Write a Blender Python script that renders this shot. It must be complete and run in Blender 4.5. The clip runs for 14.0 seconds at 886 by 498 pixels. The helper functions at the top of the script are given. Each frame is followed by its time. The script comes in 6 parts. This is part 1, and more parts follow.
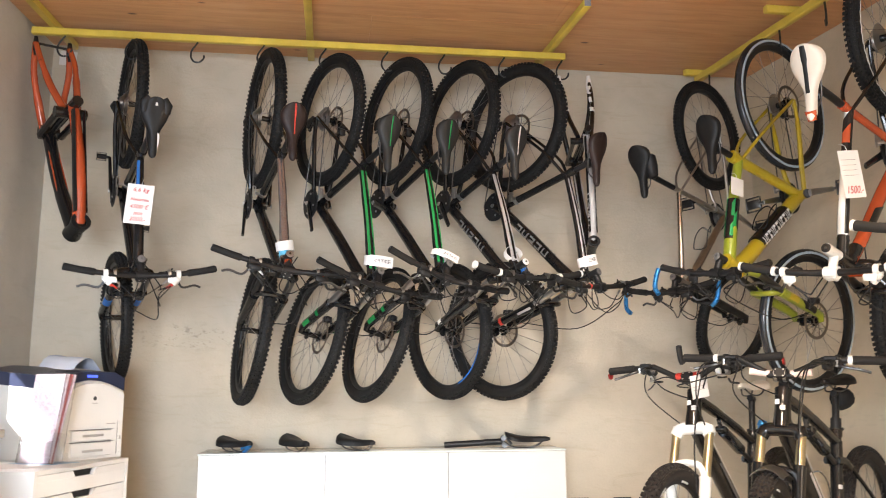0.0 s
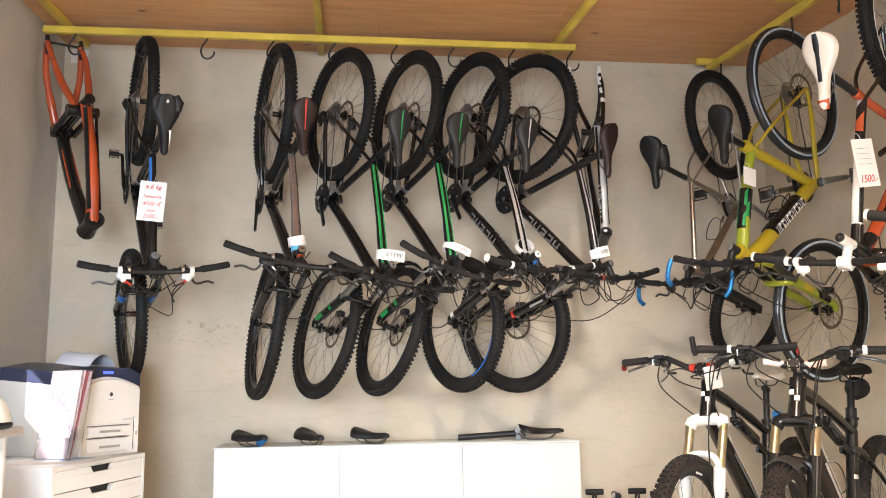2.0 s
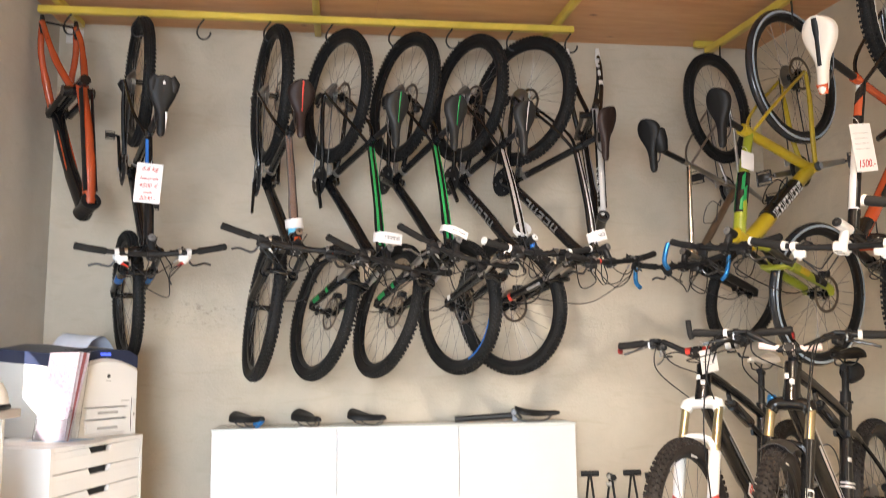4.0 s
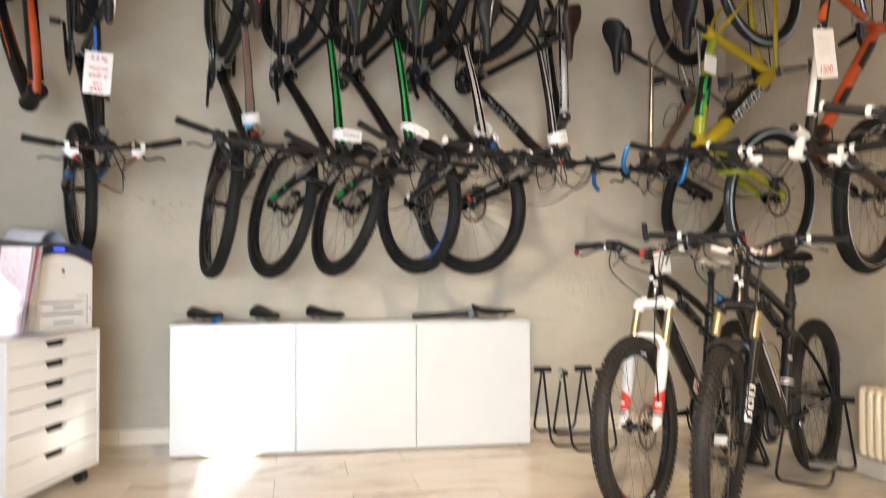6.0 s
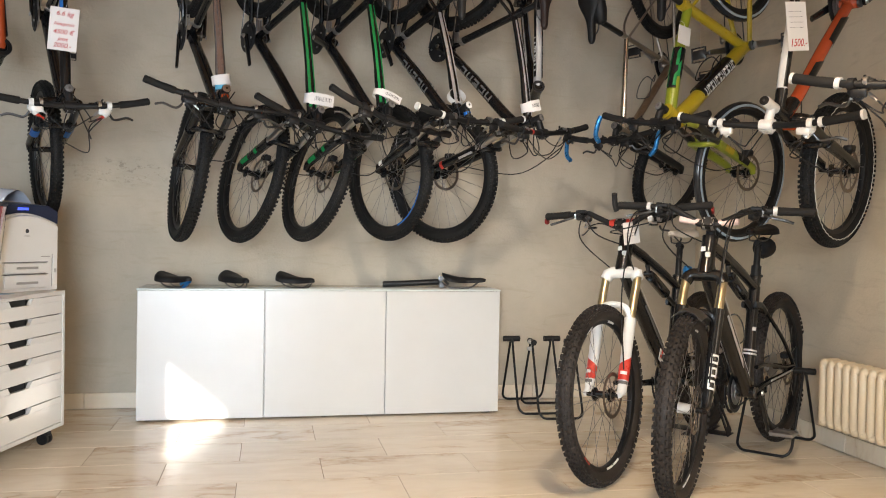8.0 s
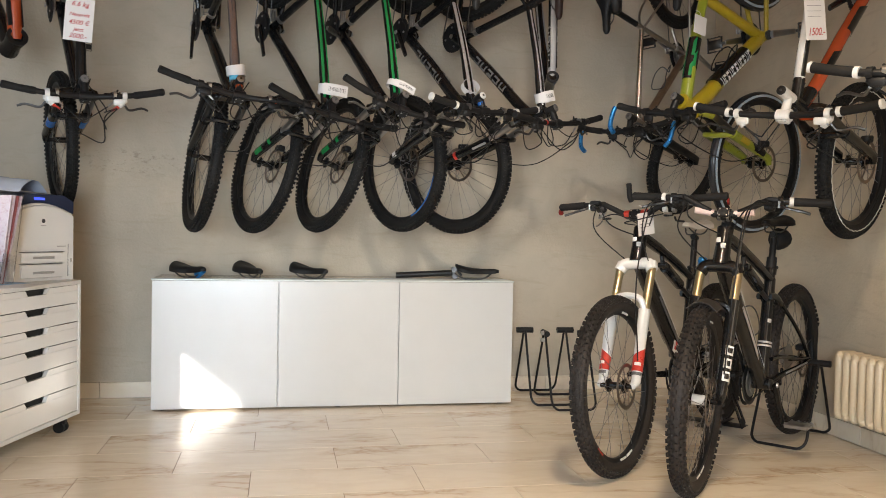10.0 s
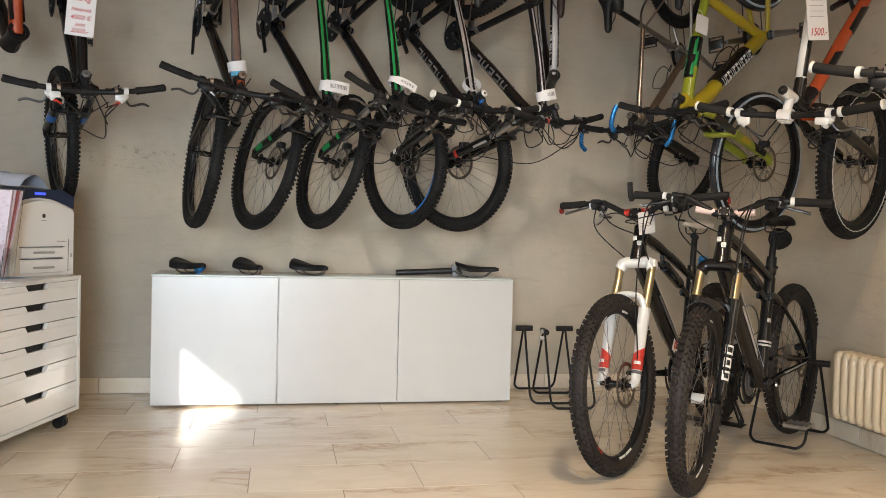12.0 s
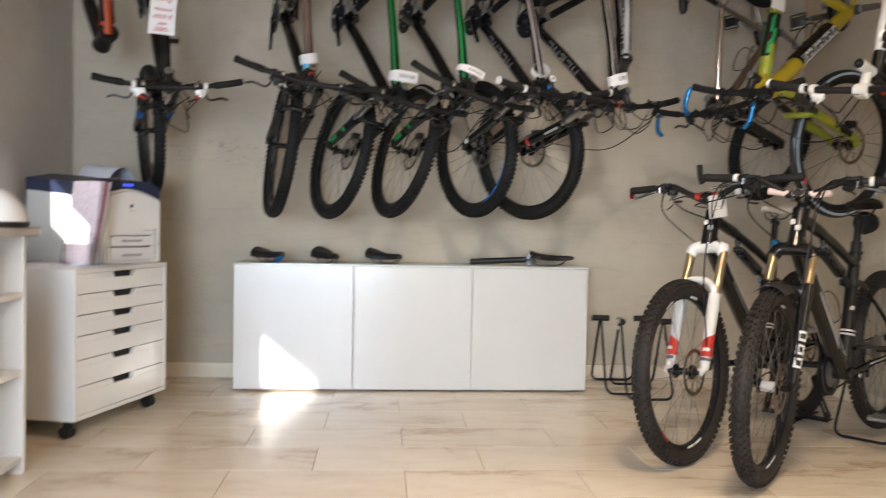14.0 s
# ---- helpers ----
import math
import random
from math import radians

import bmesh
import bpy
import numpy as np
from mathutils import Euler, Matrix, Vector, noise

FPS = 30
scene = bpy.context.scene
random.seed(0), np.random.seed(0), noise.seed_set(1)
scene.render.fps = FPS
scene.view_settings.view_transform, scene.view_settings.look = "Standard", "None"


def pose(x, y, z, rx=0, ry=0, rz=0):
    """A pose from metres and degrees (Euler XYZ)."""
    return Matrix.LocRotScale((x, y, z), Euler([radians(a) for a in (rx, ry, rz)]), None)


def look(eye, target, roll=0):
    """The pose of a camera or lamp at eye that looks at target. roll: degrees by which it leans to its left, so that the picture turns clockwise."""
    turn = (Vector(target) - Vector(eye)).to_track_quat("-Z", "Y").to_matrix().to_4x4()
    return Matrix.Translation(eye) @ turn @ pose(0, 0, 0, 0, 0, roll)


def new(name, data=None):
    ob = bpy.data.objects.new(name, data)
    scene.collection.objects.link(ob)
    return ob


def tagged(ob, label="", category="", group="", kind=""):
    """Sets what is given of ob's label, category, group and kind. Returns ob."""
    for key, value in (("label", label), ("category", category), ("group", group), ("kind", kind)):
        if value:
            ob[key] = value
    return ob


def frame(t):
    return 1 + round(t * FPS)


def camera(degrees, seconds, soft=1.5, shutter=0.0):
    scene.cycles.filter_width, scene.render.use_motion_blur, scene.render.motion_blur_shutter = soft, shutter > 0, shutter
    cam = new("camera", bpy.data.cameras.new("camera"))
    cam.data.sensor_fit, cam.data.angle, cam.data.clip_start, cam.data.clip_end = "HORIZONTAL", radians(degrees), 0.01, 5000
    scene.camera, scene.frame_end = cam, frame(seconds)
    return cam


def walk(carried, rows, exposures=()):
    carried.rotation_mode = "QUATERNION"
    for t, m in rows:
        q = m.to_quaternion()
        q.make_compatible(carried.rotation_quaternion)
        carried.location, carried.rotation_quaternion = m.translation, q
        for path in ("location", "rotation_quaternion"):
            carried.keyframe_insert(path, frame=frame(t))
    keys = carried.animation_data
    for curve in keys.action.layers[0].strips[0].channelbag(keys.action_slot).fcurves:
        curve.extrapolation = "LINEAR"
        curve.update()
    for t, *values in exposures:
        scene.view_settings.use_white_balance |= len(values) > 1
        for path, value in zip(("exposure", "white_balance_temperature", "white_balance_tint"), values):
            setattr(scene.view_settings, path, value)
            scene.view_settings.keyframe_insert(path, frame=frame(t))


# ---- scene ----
cam = camera(56.0, 14.0, soft=0.74, shutter=2.5)
EXPOSURES = [(0.0, 2.15, 6500, 15.5), (2.0, 2.15, 6490, 15.5), (4.5, 2.10, 6490, 14.5), (6.0, 1.84, 6460, 13), (7.0, 1.64, 6420, 12.5), (8.5, 1.43, 6440, 12.5), (11.0, 1.23, 6430, 12), (12.5, 1.22, 6410, 12), (14.0, 1.29, 6190, 13)]
PATH = [
    (0, (0.605, -4.188, 0.924), (0.873, -2.236, 1.265), -0.3),
    (0.5, (0.613, -4.191, 0.935), (0.869, -2.236, 1.272), -0.8),
    (1, (0.612, -4.193, 0.937), (0.865, -2.238, 1.274), -0.8),
    (1.5, (0.611, -4.195, 0.939), (0.857, -2.238, 1.269), -0.8),
    (2, (0.607, -4.192, 0.932), (0.846, -2.233, 1.253), -0.8),
    (4.5, (0.603, -4.193, 0.947), (0.858, -2.223, 1.183), -0.5),
    (5, (0.584, -4.191, 0.959), (0.877, -2.219, 1.121), -0.2),
    (5.5, (0.597, -4.192, 0.96), (0.934, -2.223, 1.058), 0.1),
    (6, (0.596, -4.188, 0.941), (0.945, -2.219, 0.976), -0.0),
    (6.5, (0.588, -4.185, 0.933), (0.973, -2.223, 0.93), 0.5),
    (7, (0.596, -4.185, 0.92), (1.012, -2.228, 0.915), 0.7),
    (7.5, (0.608, -4.188, 0.923), (1.022, -2.231, 0.898), 0.9),
    (8, (0.613, -4.187, 0.916), (1.023, -2.23, 0.887), 1.0),
    (8.5, (0.608, -4.184, 0.909), (1.008, -2.225, 0.871), 0.8),
    (11, (0.607, -4.184, 0.907), (0.982, -2.22, 0.858), 1.3),
    (11.5, (0.596, -4.184, 0.906), (0.974, -2.221, 0.855), 1.3),
    (12, (0.598, -4.184, 0.904), (0.984, -2.222, 0.853), 1.5),
    (12.5, (0.606, -4.188, 0.911), (0.985, -2.225, 0.854), 1.6),
    (13, (0.646, -4.198, 0.928), (0.973, -2.227, 0.851), 1.4),
    (13.5, (0.698, -4.201, 0.892), (0.916, -2.214, 0.833), 0.8),
    (14, (0.74, -4.22, 0.857), (0.885, -2.226, 0.797), 1.1),
]
walk(cam, [(t, look(eye, target, roll)) for t, eye, target, roll in PATH], EXPOSURES)

scene.view_settings.exposure = 0.0

# ---- world and light ----
SUN_DIR = Vector((0.8, 2.6, -0.70)).normalized()


def make_world():
    w = bpy.data.worlds.new("sky")
    w.use_nodes = True
    nt = w.node_tree
    nt.nodes.clear()
    sky = nt.nodes.new("ShaderNodeTexSky")
    sky.sky_type = "NISHITA"
    sky.sun_disc = False
    sky.sun_elevation = math.asin(-SUN_DIR.z)
    sky.sun_rotation = math.atan2(-SUN_DIR.x, -SUN_DIR.y)
    bg = nt.nodes.new("ShaderNodeBackground")
    bg.inputs["Strength"].default_value = 0.12
    out = nt.nodes.new("ShaderNodeOutputWorld")
    nt.links.new(sky.outputs[0], bg.inputs["Color"])
    nt.links.new(bg.outputs[0], out.inputs["Surface"])
    scene.world = w


make_world()
sun = new("sun", bpy.data.lights.new("sun", "SUN"))
sun.data.energy, sun.data.angle, sun.data.color = 5.0, radians(0.6), (1.0, 0.95, 0.86)
sun.matrix_world = look((-4, -8, 6), Vector((-4, -8, 6)) + SUN_DIR)


def window_light(name, eye, target, w, h, watts, colour, spread=180):
    ob = new(name, bpy.data.lights.new(name, "AREA"))
    ob.data.shape, ob.data.size, ob.data.size_y = "RECTANGLE", w, h
    ob.data.energy, ob.data.color = watts, colour
    ob.data.spread = radians(spread)
    ob.matrix_world = look(eye, target)


# ---- room numbers ----
X0, X1 = -0.912, 3.10
Y0, Y1 = -5.80, 0.36
# the ceiling drops towards the shop window: its height over the back wall and its slope
CEIL, SLOPE = 2.811, 0.089


def ceil_z(y):
    return CEIL + SLOPE * (y - Y1)


window_light("window_light", (-0.05, Y0 - 0.05, 1.00), (0.60, -1.00, 0.0), 1.50, 1.5, 26.5, (0.78, 0.90, 1.0), 108)
# added warm fill from an unseen east opening, to brighten the right side
window_light("window_light", (X1 + 0.05, -3.70, 1.62), (1.9, 0.0, 0.45), 1.3, 1.5, 8.5, (1.0, 0.83, 0.60))
# added cool fill in the west hole for printer, drawers and low left wall
window_light("window_light", (X0 - 0.04, -1.90, 1.185), (0.30, -0.10, 0.75), 1.60, 0.36, 4.0, (0.62, 0.82, 1.0))
LAMP = (1.45, -2.80, ceil_z(-2.80) - 0.125)
lamp_light = new("ceiling_light", bpy.data.lights.new("ceiling_light", "AREA"))
lamp_light.data.shape, lamp_light.data.size, lamp_light.data.energy, lamp_light.data.color = "DISK", 0.28, 13.5, (1.0, 0.79, 0.53)
lamp_light.data.spread = radians(140)
lamp_light.matrix_world = look((LAMP[0], LAMP[1], LAMP[2] - 0.004), (LAMP[0], LAMP[1], 0.0))
# a spot lamp under the ceiling aims at the low part of the back wall
SPOT, SPOT_AIM = Vector((1.40, -2.60, ceil_z(-2.60) - 0.14)), Vector((1.75, 0.36, 0.55))
spot_light = new("spot_light", bpy.data.lights.new("spot_light", "SPOT"))
spot_light.data.energy, spot_light.data.color, spot_light.data.shadow_soft_size = 48.0, (1.0, 0.89, 0.75), 0.045
spot_light.data.spot_size, spot_light.data.spot_blend = radians(54), 0.9
spot_light.matrix_world = look(SPOT, SPOT_AIM)

# ---- materials ----
MATS = {}


def nodes_of(name):
    m = bpy.data.materials.new(name)
    m.use_nodes = True
    nt = m.node_tree
    return m, nt, nt.nodes["Principled BSDF"]


def add(nt, kind, **inputs):
    n = nt.nodes.new(kind)
    for k, v in inputs.items():
        n.inputs[k.replace("_", " ")].default_value = v
    return n


def coords(nt, scale=(1, 1, 1), use="Object", shift=None):
    tc = nt.nodes.new("ShaderNodeTexCoord")
    mp = nt.nodes.new("ShaderNodeMapping")
    mp.inputs["Scale"].default_value = scale
    nt.links.new(tc.outputs[use], mp.inputs["Vector"])
    if shift is not None:
        info = nt.nodes.new("ShaderNodeObjectInfo")
        sc = nt.nodes.new("ShaderNodeVectorMath")
        sc.operation = "SCALE"
        sc.inputs[0].default_value = shift
        nt.links.new(info.outputs["Random"], sc.inputs["Scale"])
        nt.links.new(sc.outputs[0], mp.inputs["Location"])
    return mp


def noise_tex(nt, vec, scale, detail=4.0, rough=0.55, distort=0.0):
    n = add(nt, "ShaderNodeTexNoise", Scale=scale, Detail=detail, Roughness=rough, Distortion=distort)
    nt.links.new(vec.outputs[0], n.inputs["Vector"])
    return n


def ramp(nt, src, stops, out="Fac"):
    r = nt.nodes.new("ShaderNodeValToRGB")
    while len(r.color_ramp.elements) < len(stops):
        r.color_ramp.elements.new(0.5)
    for e, (p, c) in zip(r.color_ramp.elements, stops):
        e.position = p
        e.color = c if len(c) == 4 else (*c, 1)
    nt.links.new(src.outputs[out], r.inputs["Fac"])
    return r


def mix(nt, fac, a, b, kind="MIX"):
    m = nt.nodes.new("ShaderNodeMix")
    m.data_type, m.blend_type = "RGBA", kind
    for sock, v in ((0, fac), (6, a), (7, b)):
        if isinstance(v, (int, float)):
            m.inputs[sock].default_value = v
        elif isinstance(v, tuple):
            m.inputs[sock].default_value = (*v, 1)
        else:
            nt.links.new(v, m.inputs[sock])
    return m.outputs[2]


def bump(nt, bsdf, height, strength, dist=0.002):
    b = add(nt, "ShaderNodeBump", Strength=strength, Distance=dist)
    nt.links.new(height, b.inputs["Height"])
    nt.links.new(b.outputs[0], bsdf.inputs["Normal"])


def finish(name, colour, rough=0.4, metal=0.0, coat=0.0, vary=0.12, grain=90.0, relief=0.0, spec=0.5):
    """A painted, plastic, rubber or metal surface: colour and gloss vary at two scales."""
    if name in MATS:
        return MATS[name]
    m, nt, b = nodes_of(name)
    c = coords(nt)
    big, fine = noise_tex(nt, c, 6.0, 3.0), noise_tex(nt, c, grain, 3.0)
    lo = tuple(v * (1 - vary) for v in colour)
    hi = tuple(min(1.0, v * (1 + vary) + 0.002) for v in colour)
    col = ramp(nt, big, [(0.3, lo), (0.7, hi)])
    dust = ramp(nt, fine, [(0.45, (0, 0, 0)), (0.8, (1, 1, 1))])
    col2 = mix(nt, min(0.04, 0.25 * max(colour)), col.outputs[0], dust.outputs[0], "SCREEN") if vary > 0.1 else col.outputs[0]
    nt.links.new(col2, b.inputs["Base Color"])
    r = nt.nodes.new("ShaderNodeMapRange")
    even = 0.02 if coat else 0.03 if metal > 0.3 else 0.08
    r.inputs["To Min"].default_value = max(0.03, rough - even)
    r.inputs["To Max"].default_value = min(1.0, rough + even)
    nt.links.new(fine.outputs["Fac"], r.inputs["Value"])
    nt.links.new(r.outputs[0], b.inputs["Roughness"])
    b.inputs["Metallic"].default_value = metal
    b.inputs["Coat Weight"].default_value = coat
    b.inputs["Coat Roughness"].default_value = 0.08
    b.inputs["Specular IOR Level"].default_value = spec
    if relief:
        bump(nt, b, fine.outputs["Fac"], relief)
    MATS[name] = m
    return m


def plaster(name, colour, stain, smudge=None):
    m, nt, b = nodes_of(name)
    c = coords(nt)
    big = noise_tex(nt, c, 1.1, 5.0, 0.6, 0.6)
    mid = noise_tex(nt, c, 5.0, 6.0, 0.65, 0.8)
    fine = noise_tex(nt, c, 70.0, 5.0, 0.6)
    streak = noise_tex(nt, coords(nt, (2.0, 2.0, 9.0)), 2.2, 5.0, 0.6, 1.2)
    col = ramp(nt, big, [(0.3, tuple(v * 0.84 for v in colour)), (0.55, colour), (0.75, tuple(min(1, v * 1.06) for v in colour))])
    col = mix(nt, 0.35, col.outputs[0], ramp(nt, mid, [(0.35, tuple(v * 0.80 for v in colour)), (0.65, colour)]).outputs[0])
    mask = ramp(nt, streak, [(0.54, (0, 0, 0)), (0.74, (1, 1, 1))])
    f = nt.nodes.new("ShaderNodeMath")
    f.operation = "MULTIPLY"
    f.inputs[1].default_value = 0.36
    nt.links.new(mask.outputs[0], f.inputs[0])
    col = mix(nt, f.outputs[0], col, stain)
    if smudge is not None:
        (sx, sz), (wx, wz) = smudge
        off = nt.nodes.new("ShaderNodeVectorMath")
        off.operation = "SUBTRACT"
        off.inputs[1].default_value = (sx, 0, sz)
        nt.links.new(nt.nodes.new("ShaderNodeTexCoord").outputs["Object"], off.inputs[0])
        sc = nt.nodes.new("ShaderNodeVectorMath")
        sc.operation = "MULTIPLY"
        sc.inputs[1].default_value = (1 / wx, 0, 1 / wz)
        nt.links.new(off.outputs[0], sc.inputs[0])
        ln = nt.nodes.new("ShaderNodeVectorMath")
        ln.operation = "LENGTH"
        nt.links.new(sc.outputs[0], ln.inputs[0])
        inside = ramp(nt, ln, [(0.5, (1, 1, 1)), (1.0, (0, 0, 0))], "Value")
        spots = ramp(nt, noise_tex(nt, coords(nt, (1, 1, 1.6)), 26.0, 5.0, 0.7), [(0.54, (0, 0, 0)), (0.68, (0.62, 0.62, 0.62))])
        both = mix(nt, 1.0, inside.outputs[0], spots.outputs[0], "MULTIPLY")
        col = mix(nt, both, col, (0.16, 0.13, 0.10))
    nt.links.new(col, b.inputs["Base Color"])
    b.inputs["Roughness"].default_value = 0.85
    h = mix(nt, 0.35, mid.outputs["Fac"], fine.outputs["Fac"])
    bump(nt, b, h, 0.7, 0.007)
    return m


def pine():
    m, nt, b = nodes_of("oiled_pine_board")
    c = coords(nt, (0.55, 5.0, 5.0))
    warp = noise_tex(nt, coords(nt, (0.6, 1.6, 1.6)), 1.2, 3.0)
    g = noise_tex(nt, c, 5.0, 7.0, 0.62, 0.7)
    fine = noise_tex(nt, coords(nt, (2.5, 60.0, 60.0)), 3.0, 3.0)
    col = ramp(nt, g, [(0.28, (0.42, 0.195, 0.078)), (0.5, (0.57, 0.285, 0.122)), (0.72, (0.66, 0.37, 0.18))])
    col = mix(nt, 0.30, col.outputs[0], ramp(nt, warp, [(0.3, (0.44, 0.205, 0.082)), (0.7, (0.68, 0.38, 0.185))]).outputs[0])
    col = mix(nt, 0.14, col, fine.outputs["Color"], "MULTIPLY")
    v = add(nt, "ShaderNodeTexVoronoi", Scale=3.3)
    nt.links.new(coords(nt, (0.8, 1.5, 1.0)).outputs[0], v.inputs["Vector"])
    knot = ramp(nt, v, [(0.035, (1, 1, 1)), (0.075, (0, 0, 0))], "Distance")
    col = mix(nt, knot.outputs[0], col, (0.10, 0.035, 0.012))
    nt.links.new(col, b.inputs["Base Color"])
    b.inputs["Roughness"].default_value = 0.45
    bump(nt, b, g.outputs["Fac"], 0.12)
    return m


def stone_tile():
    m, nt, b = nodes_of("cream_marbled_floor_tile")
    c = coords(nt, (1, 2.4, 1), shift=(37.0, 19.0, 11.0))
    big = noise_tex(nt, c, 1.3, 4.0, 0.5, 0.5)
    mid = noise_tex(nt, c, 5.0, 6.0, 0.6, 0.9)
    vein = noise_tex(nt, c, 1.5, 5.0, 0.55, 0.35)
    fine = noise_tex(nt, coords(nt, (6, 14, 6), shift=(7.0, 3.0, 1.0)), 5.0, 4.0)
    info = nt.nodes.new("ShaderNodeObjectInfo")
    base = ramp(nt, big, [(0.3, (0.70, 0.60, 0.455)), (0.52, (0.76, 0.675, 0.54)), (0.75, (0.81, 0.74, 0.62))])
    cloud = ramp(nt, mid, [(0.38, (0.66, 0.545, 0.40)), (0.56, (0.80, 0.72, 0.59))])
    col = mix(nt, 0.22, base.outputs[0], cloud.outputs[0])
    line = ramp(nt, vein, [(0.455, (0, 0, 0)), (0.492, (0.55, 0.55, 0.55)), (0.50, (1, 1, 1)), (0.508, (0.45, 0.45, 0.45)), (0.535, (0, 0, 0))])
    where = ramp(nt, big, [(0.38, (1, 1, 1)), (0.54, (0, 0, 0))])
    f = nt.nodes.new("ShaderNodeMath")
    f.operation = "MULTIPLY"
    nt.links.new(line.outputs[0], f.inputs[0])
    nt.links.new(where.outputs[0], f.inputs[1])
    f2 = nt.nodes.new("ShaderNodeMath")
    f2.operation = "MULTIPLY"
    f2.inputs[1].default_value = 0.62
    nt.links.new(f.outputs[0], f2.inputs[0])
    col = mix(nt, f2.outputs[0], col, (0.40, 0.25, 0.14))
    col = mix(nt, 0.06, col, fine.outputs["Color"], "OVERLAY")
    tone = ramp(nt, info, [(0.0, (0.94, 0.93, 0.92)), (1.0, (1.0, 1.0, 1.0))], "Random")
    col = mix(nt, 1.0, col, tone.outputs[0], "MULTIPLY")
    nt.links.new(col, b.inputs["Base Color"])
    r = ramp(nt, mid, [(0.3, (0.16, 0.16, 0.16)), (0.7, (0.27, 0.27, 0.27))])
    nt.links.new(r.outputs[0], b.inputs["Roughness"])
    b.inputs["IOR"].default_value = 1.52
    bump(nt, b, fine.outputs["Fac"], 0.04)
    return m


def glass_mat(name, colour=(0.9, 0.95, 0.95), rough=0.02, ior=1.45):
    m, nt, b = nodes_of(name)
    b.inputs["Base Color"].default_value = (*colour, 1)
    b.inputs["Transmission Weight"].default_value = 1.0
    b.inputs["Roughness"].default_value = rough
    b.inputs["IOR"].default_value = ior
    return m


def glow_mat(name, colour, strength):
    m, nt, b = nodes_of(name)
    b.inputs["Base Color"].default_value = (*colour, 1)
    b.inputs["Emission Color"].default_value = (*colour, 1)
    b.inputs["Emission Strength"].default_value = strength
    return m


def speckled(name, ground, spots, scale):
    m, nt, b = nodes_of(name)
    n = noise_tex(nt, coords(nt), scale, 5.0, 0.7, 1.5)
    col = ramp(nt, n, [(0.35, spots), (0.5, ground), (0.62, ground), (0.75, spots)])
    nt.links.new(col.outputs[0], b.inputs["Base Color"])
    b.inputs["Roughness"].default_value = 0.3
    return m


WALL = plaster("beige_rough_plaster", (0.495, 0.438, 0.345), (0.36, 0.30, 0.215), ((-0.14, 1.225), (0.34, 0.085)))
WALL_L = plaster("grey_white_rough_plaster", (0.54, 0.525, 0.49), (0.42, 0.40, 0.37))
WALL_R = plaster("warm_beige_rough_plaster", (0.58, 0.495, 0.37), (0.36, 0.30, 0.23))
PINE, TILE = pine(), stone_tile()
GROUT = finish("tan_grout", (0.22, 0.165, 0.11), 0.9, vary=0.15, relief=0.3)
YELLOW_STEEL = finish("yellow_painted_steel", (0.56, 0.42, 0.055), 0.42, vary=0.15, relief=0.05)
DRAWER_LAC = finish("glossy_white_drawer_lacquer", (0.73, 0.72, 0.69), 0.30, coat=1.0, vary=0.015, grain=300, spec=0.85)
WHITE_LAC = finish("white_lacquered_board", (0.575, 0.572, 0.55), 0.22, vary=0.015, grain=300)
WHITE_FOIL = finish("white_foil_board", (0.69, 0.685, 0.665), 0.33, vary=0.015, grain=300)
WHITE_CARD = finish("white_card", (0.66, 0.635, 0.61), 0.7, vary=0.04)
# near-black colour that stands for the shade in gaps and recesses
GAP_SHADE = finish("dark_gap", (0.03, 0.03, 0.03), 0.8)
BLACK_GLOSS = finish("black_gloss_paint", (0.006, 0.006, 0.0065), 0.24, coat=0.3, vary=0.2, spec=0.35)
BLACK_MATT = finish("black_matt_paint", (0.007, 0.007, 0.0075), 0.46, vary=0.25, spec=0.3)
BLACK_PLASTIC = finish("black_plastic", (0.009, 0.009, 0.0095), 0.5, vary=0.2, relief=0.05, spec=0.3)
RUBBER = finish("black_tyre_rubber", (0.009, 0.0088, 0.0086), 0.72, vary=0.25, relief=0.25, spec=0.22)
RUBBER_WORN = finish("dusty_tyre_rubber", (0.026, 0.021, 0.018), 0.62, vary=0.3, relief=0.3, spec=0.2)
SLICK = finish("slick_tyre_rubber", (0.016, 0.018, 0.022), 0.20, vary=0.15)
GRIP = finish("rubber_grip", (0.011, 0.0102, 0.0097), 0.75, vary=0.2, grain=400, relief=0.5, spec=0.25)
SEAT_SKIN = finish("black_saddle_cover", (0.0075, 0.007, 0.007), 0.52, vary=0.2, grain=250, relief=0.1, spec=0.27)
SEAT_GREY = finish("dark_grey_saddle_cover", (0.016, 0.0157, 0.015), 0.5, vary=0.15, spec=0.3)
SEAT_BROWN = finish("dark_brown_saddle_cover", (0.017, 0.0085, 0.0068), 0.48, vary=0.2, spec=0.3)
SEAT_WHITE = finish("white_saddle_cover", (0.58, 0.54, 0.47), 0.35, vary=0.04)
STEEL = finish("bare_steel", (0.42, 0.42, 0.42), 0.32, 1.0, vary=0.1)
DISC_STEEL = finish("ground_brake_steel", (0.25, 0.205, 0.165), 0.4, 1.0, vary=0.1)
DARK_STEEL = finish("dark_steel", (0.10, 0.10, 0.10), 0.42, 1.0, vary=0.2)
SPOKE = finish("dull_spoke_wire", (0.20, 0.195, 0.19), 0.36, 0.9, vary=0.1)
CHROME = finish("worn_chrome", (0.55, 0.52, 0.47), 0.22, 1.0, vary=0.12)
GOLD = finish("gold_anodised_tube", (0.43, 0.36, 0.215), 0.30, 0.85, vary=0.05, grain=500)
